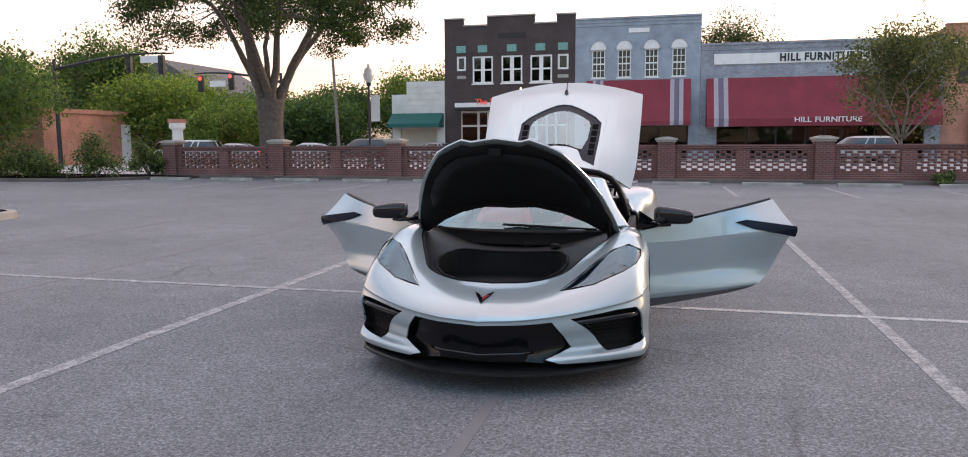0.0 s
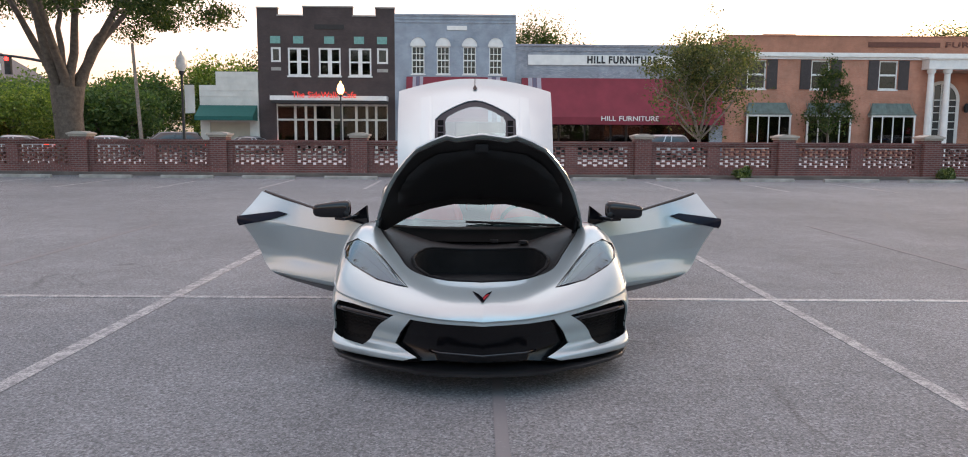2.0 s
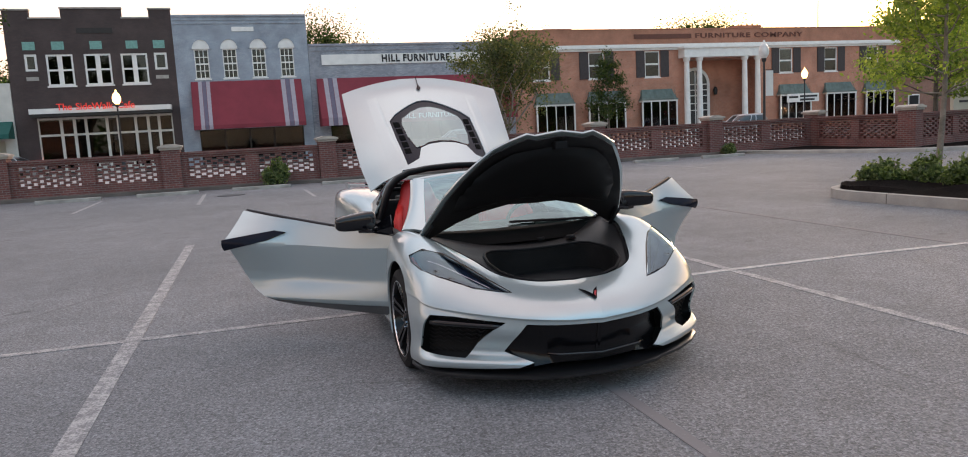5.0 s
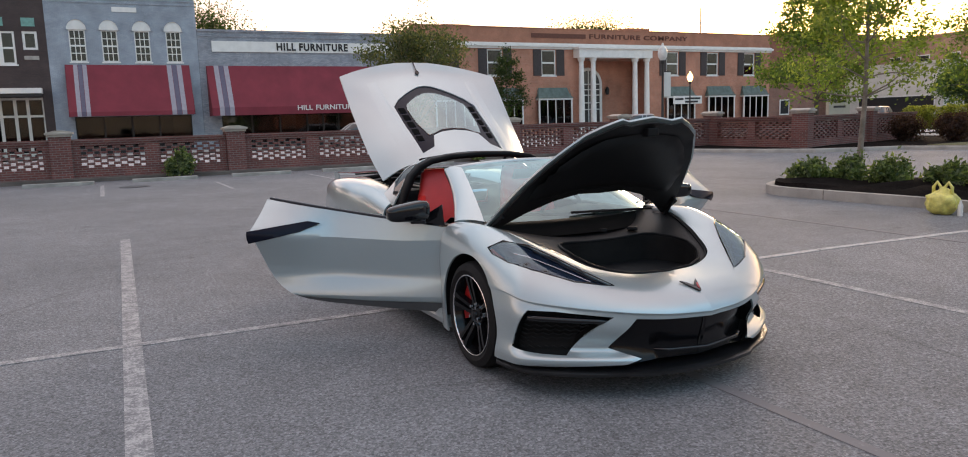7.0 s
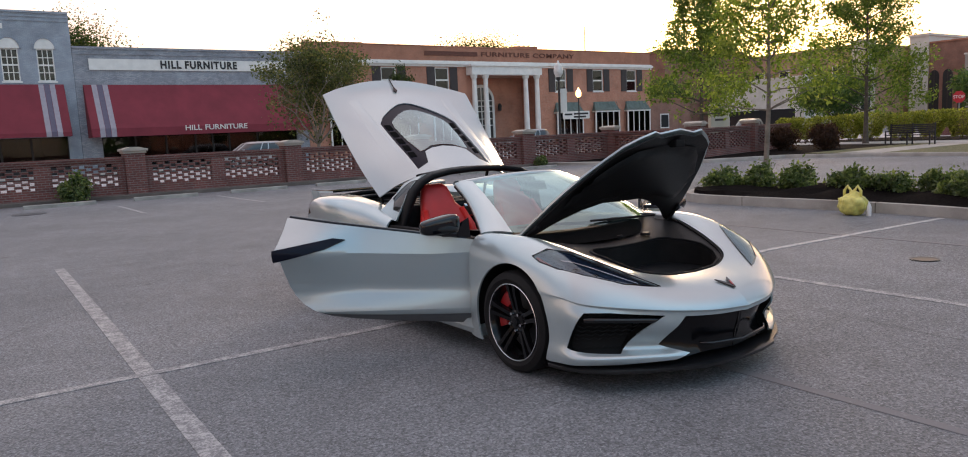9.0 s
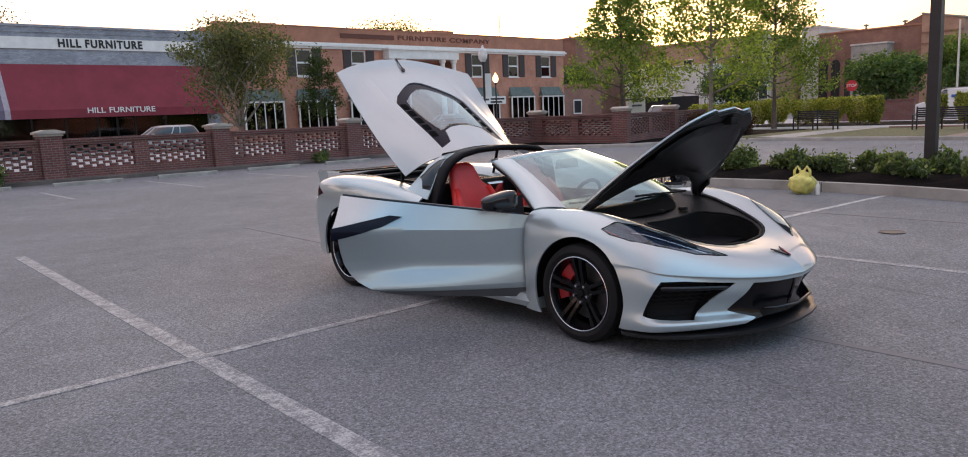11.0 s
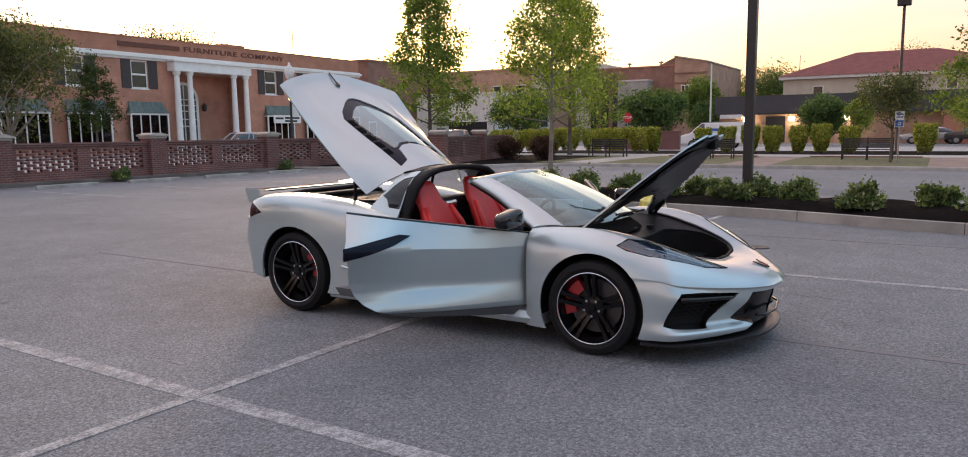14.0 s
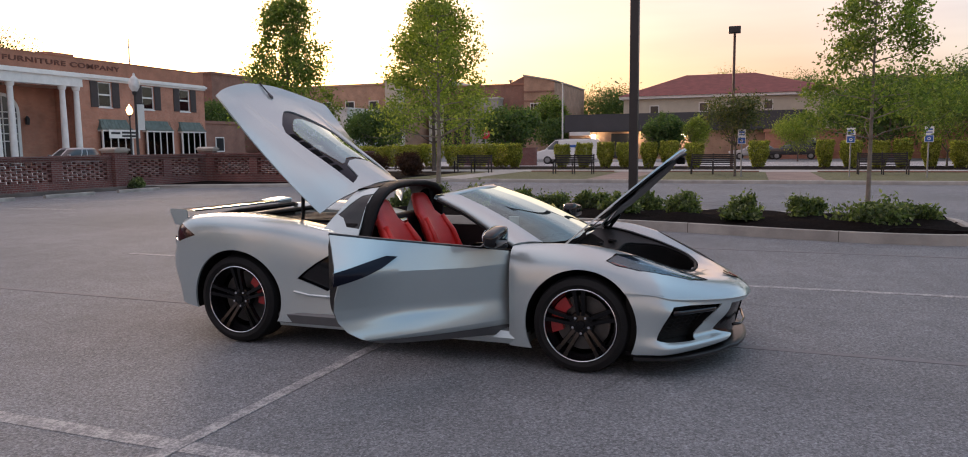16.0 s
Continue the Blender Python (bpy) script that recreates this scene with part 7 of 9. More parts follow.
for i in range(9):
    e, n_ = NOSE.c[i, 5], np.array(BODY_LOW[i][0])
    k = (.75, .75, .65, .45, .12, .0, .0, .0, .0)[i]
    q = e * (.84 if k else .5) + n_ * (.16 if k else .5)
    LEDGE.append((q[0] - .007 * k * (i > 1), q[1] + .014 * k, q[2]))
BODY = Surf([[tuple(q) for q in NOSE.c[i]] + [LEDGE[i]] + BODY_LOW[i] for i in range(9)])
HL = [(.434, -2.138, .575), (.53, -1.985, .655), (.62, -1.83, .722), (.71, -1.69, .765), (.80, -1.575, .785), (.885, -1.53, .765),
      (.893, -1.60, .74), (.862, -1.74, .705), (.787, -1.87, .665), (.62, -2.035, .60)]
HL_uv = [BODY.near(p) for p in HL]
ARCH_F = (-1.362, 0.327, 0.378)


def arch_uv(surf, arc, a0, a1, n=25):
    cy, cz, r = arc
    return [surf.near((cy + r * math.cos(t), cz + r * math.sin(t)), dims=[1, 2]) for t in np.linspace(math.radians(a0), math.radians(a1), n)]


def on_body(*pts):
    return [BODY.near(p) for p in pts]


GRILLE = on_body((.375, -2.303, .213), (.513, -2.193, .268), (.46, -2.24, .36), (.40, -2.29, .437), (.2, -2.40, .430), (0.0, -2.43, .425))
INTAKE = on_body((.505, -2.24, .447), (.62, -2.18, .460), (.76, -2.06, .474), (.885, -1.975, .484), (.90, -1.90, .37), (.912, -1.86, .262), (.87, -1.93, .236),
                 (.80, -2.01, .230), (.71, -2.09, .230), (.65, -2.13, .31), (.57, -2.19, .40))
bottom = on_body((.935, -1.735, .165), (.93, -1.80, .168), (.865, -1.96, .176), (.72, -2.09, .183), (.6, -2.18, .188), (.45, -2.27, .193))
arch = arch_uv(BODY, ARCH_F, -28, 205, 41)
front_out = [(0, 0), (8, 0), (8, 10)] + arch + bottom + GRILLE
body = part("nose", skin(BODY, front_out, [HL_uv, INTAKE], 0.03, (0.42, 0.16), mirror="both", creases=[((0, 5), (4.6, 5)), ((0, 6), (4.0, 6)), ((1.2, 9), (4.7, 9))]), M["paint"], car, "silver nose, bumper and front wings", smooth="all")
thicken(body, 0.012)


def duct(surf, line, depth, s, closed=True):
    """The inner wall of an opening: from its edge inwards."""
    pts = finer(line, 0.12) if closed else [tuple(np.array(a) + (np.array(b) - np.array(a)) * k / 6) for a, b in zip(line, line[1:]) for k in range(6)] + [line[-1]]
    u, v = np.array([p[0] for p in pts]), np.array([p[1] for p in pts])
    p = surf.at(u, v)
    nr = surf.normal(u, v)
    out = p - np.array([0, -1.2, 0.3])
    nr = np.where((nr * out).sum(1)[:, None] < 0, -nr, nr)
    bm = bmesh.new()
    rows = [[bm.verts.new((s * q[0], q[1], q[2])) for q in p - nr * d] for d in (0.004, depth)]
    n = len(pts)
    for i in range(n if closed else n - 1):
        j = (i + 1) % n
        bm.faces.new((rows[0][i], rows[0][j], rows[1][j], rows[1][i]))
    bmesh.ops.recalc_face_normals(bm, faces=bm.faces)
    return bm


FG = dict(step=0.05, scale=(0.3, 0.085))
gr = part("grille", skin(FASC, [(0, 0.1), (2.3, 0.1), (2.3, 3.4), (0, 3.4)], (), lift=-0.06, mirror="both", **FG), M["grille_black"], car, "gloss black centre grille", smooth="all")
bm = bmesh.new()
sweep(bm, [(-.30, -2.315, .262), (-.24, -2.36, .258), (0, -2.385, .244), (.24, -2.36, .258), (.30, -2.315, .262)], .011, 6)
part("grille_bar", bm, M["gloss_black"], gr, smooth="all")
for s in (1, -1):
    side = "left" if s > 0 else "right"
    pocket = part("side_intake", skin(FASC, [(1.4, .05), (5.0, .05), (5.0, 3.9), (1.4, 3.9)], (), lift=-0.07, mirror=side, **FG), M["mesh_black"], car, "black mesh side intake", smooth="all")
    part("duct_wall", duct(BODY, INTAKE, .085, s), M["mesh_black"], pocket, smooth=True)
    part("grille_edge", duct(BODY, GRILLE, .07, s, False), M["mesh_black"], gr, smooth=True)
    # honeycomb lines, each a bar of its own
    for k in range(9):
        z = .25 + k * .026
        row = [FASC.at(*FASC.near((x, z), dims=[0, 2]))[0] for x in np.linspace(.64 if z < .3 else .58, .875, 14)]
        pts = [Vector((s * q[0] * .985, q[1] + .065, q[2] + (0.008 if i % 2 else -0.004))) for i, q in enumerate(row)]
        part("grille_line", sweep(bmesh.new(), pts, 0.0045, 4), M["trim_black"], pocket)
    bm = bmesh.new()
    top = [FASC.at(*FASC.near((x, .418 + .05 * (x - .5)), dims=[0, 2]))[0] for x in np.linspace(.52, .87, 8)]
    sweep(bm, [Vector((s * q[0], q[1] + 0.03, q[2])) for q in top], 0.018, 6)
    part("intake_fin", bm, M["gloss_black"], pocket, smooth="all")
# splitter
sp = [(0, -2.405), (.2, -2.39), (.37, -2.35), (.43, -2.305), (.6, -2.225), (.77, -2.10), (.875, -1.985), (.935, -1.82), (.945, -1.72)]
bm = bmesh.new()
rows = []
full = [(-x, y) for x, y in reversed(sp[1:])] + sp
for (x, y) in full:
    d = Vector((x * 0.35, y + 1.2, 0)).normalized()
    rows.append([bm.verts.new((x - d.x * i, y - d.y * i, z)) for i, z in ((.16, .156), (.035, .153), (.012, .150), (.0, .144), (.0, .128), (.02, .121), (.3, .119))])
for ra, rb in zip(rows, rows[1:]):
    for i in range(6):
        bm.faces.new((ra[i], rb[i], rb[i + 1], ra[i + 1]))
bmesh.ops.recalc_face_normals(bm, faces=bm.faces)
part("splitter", bm, M["splitter"], car, "black front splitter", smooth=True)

# rear quarters
QUART = Surf([
    [(.70, .45, .858), (.77, .45, .845), (.825, .45, .78), (.85, .45, .62), (.865, .45, .42), (.89, .45, .19)],
    [(.70, .85, .943), (.80, .85, .938), (.868, .85, .87), (.895, .85, .70), (.90, .85, .45), (.915, .85, .19)],
    [(.69, 1.10, .975), (.82, 1.10, .978), (.922, 1.10, .927), (.950, 1.10, .74), (.952, 1.10, .48), (.95, 1.10, .2)],
    [(.67, 1.36, .995), (.82, 1.36, 1.0), (.942, 1.36, .950), (.977, 1.36, .76), (.975, 1.36, .5), (.965, 1.36, .22)],
    [(.65, 1.65, .999), (.80, 1.65, 1.0), (.922, 1.65, .954), (.960, 1.65, .77), (.962, 1.65, .52), (.955, 1.65, .25)],
    [(.62, 1.90, .982), (.76, 1.90, .975), (.880, 1.90, .922), (.918, 1.90, .76), (.922, 1.90, .54), (.915, 1.90, .29)],
    [(.55, 2.05, .955), (.66, 2.05, .945), (.775, 2.05, .875), (.82, 2.04, .74), (.84, 2.04, .56), (.80, 1.97, .30)],
    [(.40, 2.15, .93), (.48, 2.15, .92), (.58, 2.15, .86), (.63, 2.14, .72), (.65, 2.14, .56), (.60, 2.05, .33)]])
ARCH_R = (1.362, 0.35, 0.392)
qa = arch_uv(QUART, ARCH_R, 205, -25, 33)
SCOOP = [QUART.near(p, dims=[1, 2]) for p in ((.84, .53), (.73, .62), (.62, .69), (.47, .765), (.46, .60), (.50, .50), (.59, .44), (.70, .48))]
oq = [(0, 0), (7, 0), (7, 5)] + [(q[0], min(q[1], 5)) for q in qa] + [(0, 5)]
TAIL = [QUART.near(p, dims=[1, 2]) for p in ((1.74, .842), (1.93, .925), (2.05, .905), (2.08, .80), (1.93, .782))]
for s, side in ((1, "left"), (-1, "right")):
    q = part("rear_quarter", skin(QUART, oq, [SCOOP, TAIL], 0.035, (0.3, 0.16), mirror=side), M["paint"], car, "silver rear quarter", smooth="all")
    thicken(q, 0.015)
    sc = part("side_scoop", skin(QUART, [(0, 1.2), (1.15, 1.2), (1.15, 4.6), (0, 4.6)], (), 0.05, (0.3, 0.16), lift=-0.05, mirror=side), M["gloss_black"], car, "gloss black air scoop", smooth="all")
    part("tail_lamp", skin(QUART, TAIL, (), 0.03, (0.3, 0.16), lift=-0.006, mirror=side), M["tail_dark"], car, "dark red tail lamp", smooth="all")
    bm = bmesh.new()
    q0 = [QUART.at(*QUART.near(p, dims=[1, 2]))[0] for p in ((.86, .43), (.72, .405), (.58, .40), (.47, .395))]
    for a, b in zip(q0, q0[1:]):
        tube(bm, (s * (a[0] + .008), a[1], a[2]), (s * (b[0] + .014), b[1], b[2]), 0.012, 0.012, 6)
    part("scoop_blade", bm, M["paint"], sc)
    # rocker below the door
    bm = bmesh.new()
    prism(bm, [(.60, .14), (.90, .16), (.915, .20), (.89, .245), (.80, .27), (.60, .27)], "y", -.98, 1.0)
    if s < 0:
        for v in bm.verts:
            v.co.x = -v.co.x
        bmesh.ops.reverse_faces(bm, faces=bm.faces)
    part("rocker", bm, M["paint"], car, "silver sill panel")
    bm = bmesh.new()
    rows = []
    for u in np.linspace(.15, 6.0, 22):
        q = QUART.at(u, 0)[0]
        rows.append([bm.verts.new((s * (q[0] + dx), q[1], q[2] + dz)) for dx, dz in ((.01, .0), (-.05, .0), (-.15, -.035), (-.175, -.06), (-.18, -.16))])
    for ra, rb in zip(rows, rows[1:]):
        for i in range(4):
            bm.faces.new((ra[i], ra[i + 1], rb[i + 1], rb[i]))
    bmesh.ops.recalc_face_normals(bm, faces=bm.faces)
    part("bay_flange", bm, M["paint"], car, "silver inner flange beside the engine bay", smooth=True)
    bm = bmesh.new()
    prism(bm, [(.86, .175), (.918, .185), (.922, .25), (.905, .268), (.86, .268)], "y", .42, 1.0)
    if s < 0:
        for v in bm.verts:
            v.co.x = -v.co.x
        bmesh.ops.reverse_faces(bm, faces=bm.faces)
    part("sill_strip", bm, M["sill_grey"], car, "darker strip along the sill")
    bm = boxed(min(s * .79, s * .74), max(s * .79, s * .74), -.86, .46, .2, .80)
    part("door_jamb", bm, M["cabin"], car)
# tail
bm = bmesh.new()
prism(bm, [(-.6, .38), (.6, .38), (.6, .86), (.45, .92), (-.45, .92), (-.6, .86)], "y", 2.12, 2.16)
part("tail_panel", bm, M["paint"], car)
bm = bmesh.new()
prism(bm, [(-.36, .30), (.36, .30), (.42, .42), (-.42, .42)], "y", 1.9, 2.10)
part("diffuser", bm, M["trim_black"], car)


def wing_bar(x0, x1, z_in, z_out, mt, name, label=""):
    bm = bmesh.new()
    ring = []
    for x, z, y in ((x0, z_in, 2.10), (x1, z_out, 2.02)):
        ring.append([bm.verts.new((x, y + dy, z + dz)) for dy, dz in ((-.05, -.006), (-.04, .008), (.10, .014), (.13, .010), (.12, -.002), (.02, -.012))])
    for i in range(6):
        j = (i + 1) % 6
        bm.faces.new((ring[0][i], ring[0][j], ring[1][j], ring[1][i]))
    bm.faces.new(ring[0][::-1]), bm.faces.new(ring[1])
    bmesh.ops.recalc_face_normals(bm, faces=bm.faces)
    return part(name, bm, M[mt], car, label, smooth=True)


wing_bar(-.56, .56, .998, .998, "gloss_black", "spoiler", "gloss black middle of the spoiler")
for s in (1, -1):
    wing_bar(s * .56, s * .75, .998, 1.018, "paint", "spoiler_end", "silver end of the spoiler")
    bm = bmesh.new()
    prism(bm, [(1.98, .90), (2.10, .90), (2.15, 1.018), (1.97, 1.010)], "x", s * .742, s * .752)
    part("spoiler_strut", bm, M["paint"], car)
# engine bay
eb = part("engine_bay", boxed(-.70, .70, .60, 2.15, .62, .80), M["engine"], car, "dark engine bay under the hatch")
part("rear_tray", boxed(-.66, .66, 1.75, 2.10, .80, .95, bevel=.02), M["engine"], eb)
part("engine_cover", boxed(-.35, .35, .75, 1.55, .80, .90, bevel=.03), M["engine"], eb)
for s in (1, -1):
    part("side_trim", boxed(s * .52 - .1, s * .52 + .1, .7, 1.7, .80, .88, bevel=.03), M["engine"], eb)
for k in range(6):
    part("cover_rib", boxed(-.3 + k * .11, -.24 + k * .11, .8, 1.5, .898, .925, bevel=.008), M["trim_black"], eb)
for y, z in ((1.72, .99), (1.52, .96)):
    bm = bmesh.new()
    sweep(bm, [(-.62, y + .1, z - .03), (-.4, y, z), (.4, y, z), (.62, y + .1, z - .03)], .022, 8)
    part("bay_brace", bm, M["trim_black"], car)
# underbody and wheel housings
bm = bmesh.new()
box(bm, -.6, .6, -1.95, 1.9, .14, .2)
box(bm, -.56, .56, -1.8, -.85, .2, .55)
box(bm, -.78, .78, -.98, -.80, .2, .78)
box(bm, -.62, .62, .5, .62, .2, .92)
box(bm, -.6, .6, 1.0, 2.1, .2, .7)
part("underbody", bm, M["cabin"], car)
for s in (1, -1):
    for (cy, cz, r) in (ARCH_F, ARCH_R):
        bm = bmesh.new()
        n = 18
        ra = [[bm.verts.new((s * x, cy + (r + .004) * math.cos(t), cz + (r + .004) * math.sin(t))) for t in np.linspace(-.22, math.pi + .22, n)] for x in (.55, .925)]
        for i in range(n - 1):
            bm.faces.new((ra[0][i], ra[0][i + 1], ra[1][i + 1], ra[1][i]))
        bm.faces.new(ra[0])
        part("wheel_housing", bm, M["mesh_black"], car)

# headlamps
for s, side in ((1, "left"), (-1, "right")):
    h = part("headlamp", skin(BODY, HL_uv, (), 0.03, (0.5, 0.35), lift=-0.016, mirror=side), M["lamp_inner"], car, "slanted headlamp under a clear lens", smooth="all")
    part("lens", skin(BODY, HL_uv, (), 0.03, (0.5, 0.35), lift=-0.003, mirror=side), M["lamp_glass"], h, "clear lens", smooth="all")

    def inset(p0, p1, w, name, mt, lift=-0.028):
        """A strip inside the lamp between two points."""
        bm = bmesh.new()
        prev = None
        for t in np.linspace(0, 1, 7):
            p = [a + (b - a) * t for a, b in zip(p0, p1)]
            u, v = BODY.near(p)
            q = BODY.at(u, v)[0]
            nr = BODY.normal(np.array([u]), np.array([v]))[0]
            nr = nr if nr[2] > 0 else -nr
            q = Vector(q + nr * lift)
            q.x *= s
            if prev is not None:
                tube(bm, prev, q, w, w, 6)
            prev = q
        part(name, bm, M[mt], h)
    inset((.50, -2.08, .61), (.70, -1.74, .745), .004, "lamp_brow", "gloss_black", -0.007)
    inset((.53, -2.06, .61), (.80, -1.70, .735), .003, "light_strip", "chrome", -0.012)
    inset((.875, -1.56, .755), (.865, -1.76, .69), .010, "amber_marker", "amber", -0.012)
    for p in ((.72, -1.90, .675), (.78, -1.81, .71)):
        u, v = BODY.near(p)
        q = BODY.at(u, v)[0]
        bm = bmesh.new()
        bmesh.ops.create_icosphere(bm, subdivisions=2, radius=.026)
        for w_ in bm.verts:
            w_.co.z *= .5
            w_.co += Vector((s * q[0], q[1], q[2] - .022))
        part("projector", bm, M["gloss_black"], h, smooth="all")
    bm = bmesh.new()
    ring = [BODY.at(*p)[0] for p in HL_uv]
    ring = [Vector((s * q[0], q[1], q[2] + .001)) for q in ring]
    sweep(bm, ring + ring[:1], .0045, 5)
    part("seal", bm, M["gloss_black"], h)

# badge: crossed-flag shape as plain wedges
bg_ = part("badge", prism(bmesh.new(), [(-.006, 0), (.006, 0), (.040, .070), (.056, .112), (.022, .080), (0, .040), (-.022, .080), (-.056, .112), (-.040, .070)], "z", 0, .008), M["gloss_black"], car, "small dark v-shaped badge")
bg_.matrix_basis = pose(0, -2.335, .5415, 20)
part("badge_field", prism(bmesh.new(), [(.006, .012), (.036, .070), (.022, .066), (.004, .034)], "z", .008, .011), M["badge_red"], bg_)

# luggage well under the front lid
edge_in = [NOSE.at(u, 0)[0] for u in np.linspace(0, 7.2, 30)]


EDGE_Y, EDGE_X, EDGE_Z = (np.array([float(q[k]) for q in edge_in]) for k in (1, 0, 2))


def well_z(x, y):
    """Height of the black cover: near the opening's edge at the sides, dished in the middle."""
    xe, ze = np.interp(y, EDGE_Y, EDGE_X), np.interp(y, EDGE_Y, EDGE_Z)
    dip = .08 * np.clip((y + 2.0) / .45, 0, 1)
    return ze - .014 - dip * np.clip(1 - (np.abs(x) / np.maximum(xe, .05)) ** 2.2, 0, 1)


cover_out = [(float(q[0]) - .004, float(q[1]) + .006) for q in edge_in]
cover_out = cover_out + [(.60, -.97), (.3, -1.10), (0.0, -1.14)]
cover_out = [(max(0.0, a), b) for a, b in cover_out]
well = [(0, -2.038), (.22, -2.018), (.33, -1.97), (.41, -1.87), (.44, -1.75), (.42, -1.60), (.38, -1.50), (.325, -1.455), (.25, -1.44), (0, -1.435)]
vo, fo = cdt([(0, cover_out[0][1])] + cover_out[1:] + [(0, -1.435), ] + well[::-1][1:], (), 0.04)
bm = bmesh.new()
vs = [bm.verts.new((x, y, float(well_z(x, y)))) for x, y in vo]
for f in fo:
    bm.faces.new([vs[i] for i in f])
for f in bm.faces:
    f.normal_update()
    if f.normal.z < 0:
        f.normal_flip()
mirrored(bm)
bmesh.ops.remove_doubles(bm, verts=[v for v in bm.verts if abs(v.co.x) < 2e-3], dist=2e-3)
cov = part("luggage_cover", bm, M["liner"], car, "black moulded cover round the luggage well", smooth="all")
thicken(cov, 0.01)
bm = bmesh.new()
ring = finer([(x, y) for x, y in well] + [(-x, y) for x, y in well[::-1][1:-1]], .05)
n = len(ring)
walls = [[bm.verts.new((x * k, (y + 1.72) * k - 1.72, z if z else float(well_z(x, y)) + dz)) for x, y in ring] for k, z, dz in ((1, 0, 0), (.955, 0, -.004), (.945, 0, -.016), (.92, .30, 0), (.88, .27, 0))]
for ra, rb in zip(walls, walls[1:]):
    for i in range(n):
        j = (i + 1) % n
        bm.faces.new((ra[i], ra[j], rb[j], rb[i]))
bm.faces.new(walls[-1])
bmesh.ops.recalc_face_normals(bm, faces=bm.faces)
part("luggage_well", bm, M["well"], car, "deep black carpeted luggage well", smooth=True)
bm = bmesh.new()
rim_pts = [Vector((x * .985, (y + 1.72) * .985 - 1.72, float(well_z(x, y)) + .004)) for x, y in ring]
sweep(bm, rim_pts + rim_pts[:1], .010, 6)
part("well_seal", bm, M["trim_black"], car, "rubber seal", smooth="all")
for s in (1, -1):
    bm = bmesh.new()
    pts = [Vector((s * (q[0] - .012), q[1] + .004, q[2] - .012)) for q in edge_in[3:]]
    sweep(bm, pts, .009, 5)
    part("lid_seal", bm, M["trim_black"], car)
for x, y in ((.10, -1.29), (.30, -1.36)):
    bm = bmesh.new()
    lathe(bm, [(0, .02), (.03, .02), (.036, .01), (.036, 0)], 14, centre=(x, y, float(well_z(x, y)) + .01))
    part("filler_cap", bm, M["trim_black"], car)

# front lid, raised
lid = part("front_lid", bmesh.new(), M["paint"], car, "raised front lid, silver above and black beneath")
LA = math.radians(40.0)


def lid_at(x, t, lift=0.0):
    """A point of the lid t metres from its hinge line."""
    bow = 0.03 * (1 - (x / .75) ** 2) + 0.03 * math.sin(math.pi * min(1, t / 1.02))
    up = lift + 0.022 * (1 - (x / .75) ** 2)
    return Vector((x, -1.154 - t * math.cos(LA) - bow * math.sin(LA) + up * math.sin(LA), .808 + t * math.sin(LA) + (bow + up) * math.cos(LA) - .012))


half = [(0, .305), (.18, .29), (.36, .24), (.52, .155), (.65, .06), (.742, 0.0), (.735, .06), (.69, .24), (.63, .44), (.555, .62), (.475, .765), (.40, .885), (.31, .955), (.215, 1.01), (.155, .985), (0, 1.02)]


def lid_panel(lift, grow, extra=None):
    pts = [(max(0, x * (1 - grow)), t + (grow * .3 if t < .3 else -grow * .6)) for x, t in half]
    vo, fo = cdt(pts, (), 0.04)
    bm = bmesh.new()
    vs = []
    for x, t in vo:
        e = extra(x, t) if extra else 0
        vs.append(bm.verts.new(lid_at(x, t, lift + e)))
    for f in fo:
        bm.faces.new([vs[i] for i in f])
    up = Vector((0, math.sin(LA), math.cos(LA)))
    for f in bm.faces:
        f.normal_update()
        if f.normal.dot(up) < 0:
            f.normal_flip()
    mirrored(bm)
    bmesh.ops.remove_doubles(bm, verts=[v for v in bm.verts if abs(v.co.x) < 2e-3], dist=2e-3)
    return bm


sk = part("lid_skin", lid_panel(0, 0), M["paint"], lid, "silver outer skin", smooth="all")
thicken(sk, 0.012)


def lid_form(x, t):
    """Pressed shape of the lining: a raised rim and a shallow tray."""
    inner = min(1.0, max(0.0, (1.0 - abs(x) / (.70 - .42 * max(0, t - .3))) * 6)) * min(1, max(0, (t - .34) * 9)) * min(1, max(0, (.90 - t) * 9))
    return 0.018 * inner - 0.006 * (1 if abs(x) < .012 and t > .8 else 0)


ln = part("lid_lining", lid_panel(-0.035, 0.03, lid_form), M["liner"], lid, "black moulded lining", smooth="all")
thicken(ln, 0.006, 1.0)
pan = [(0, .36), (.2, .34), (.4, .30), (.56, .27), (.54, .46), (.47, .62), (.38, .75), (.27, .85), (0, .90)]
vo, fo = cdt(pan, (), 0.05)
bm = bmesh.new()
vs = [bm.verts.new(lid_at(x, t, -.036 if min(((x - a) ** 2 + (t - b) ** 2) for a, b in finer(pan, .03)[1:]) < 2e-4 and x > .01 else -.052)) for x, t in vo]
for f in fo:
    bm.faces.new([vs[i] for i in f])
for f in bm.faces:
    f.normal_update()
    if f.normal.z > 0:
        f.normal_flip()
mirrored(bm)
bmesh.ops.remove_doubles(bm, verts=[v for v in bm.verts if abs(v.co.x) < 2e-3], dist=2e-3)
part("lining_panel", bm, M["liner_gloss"], ln, "raised middle of the lining", smooth="all")
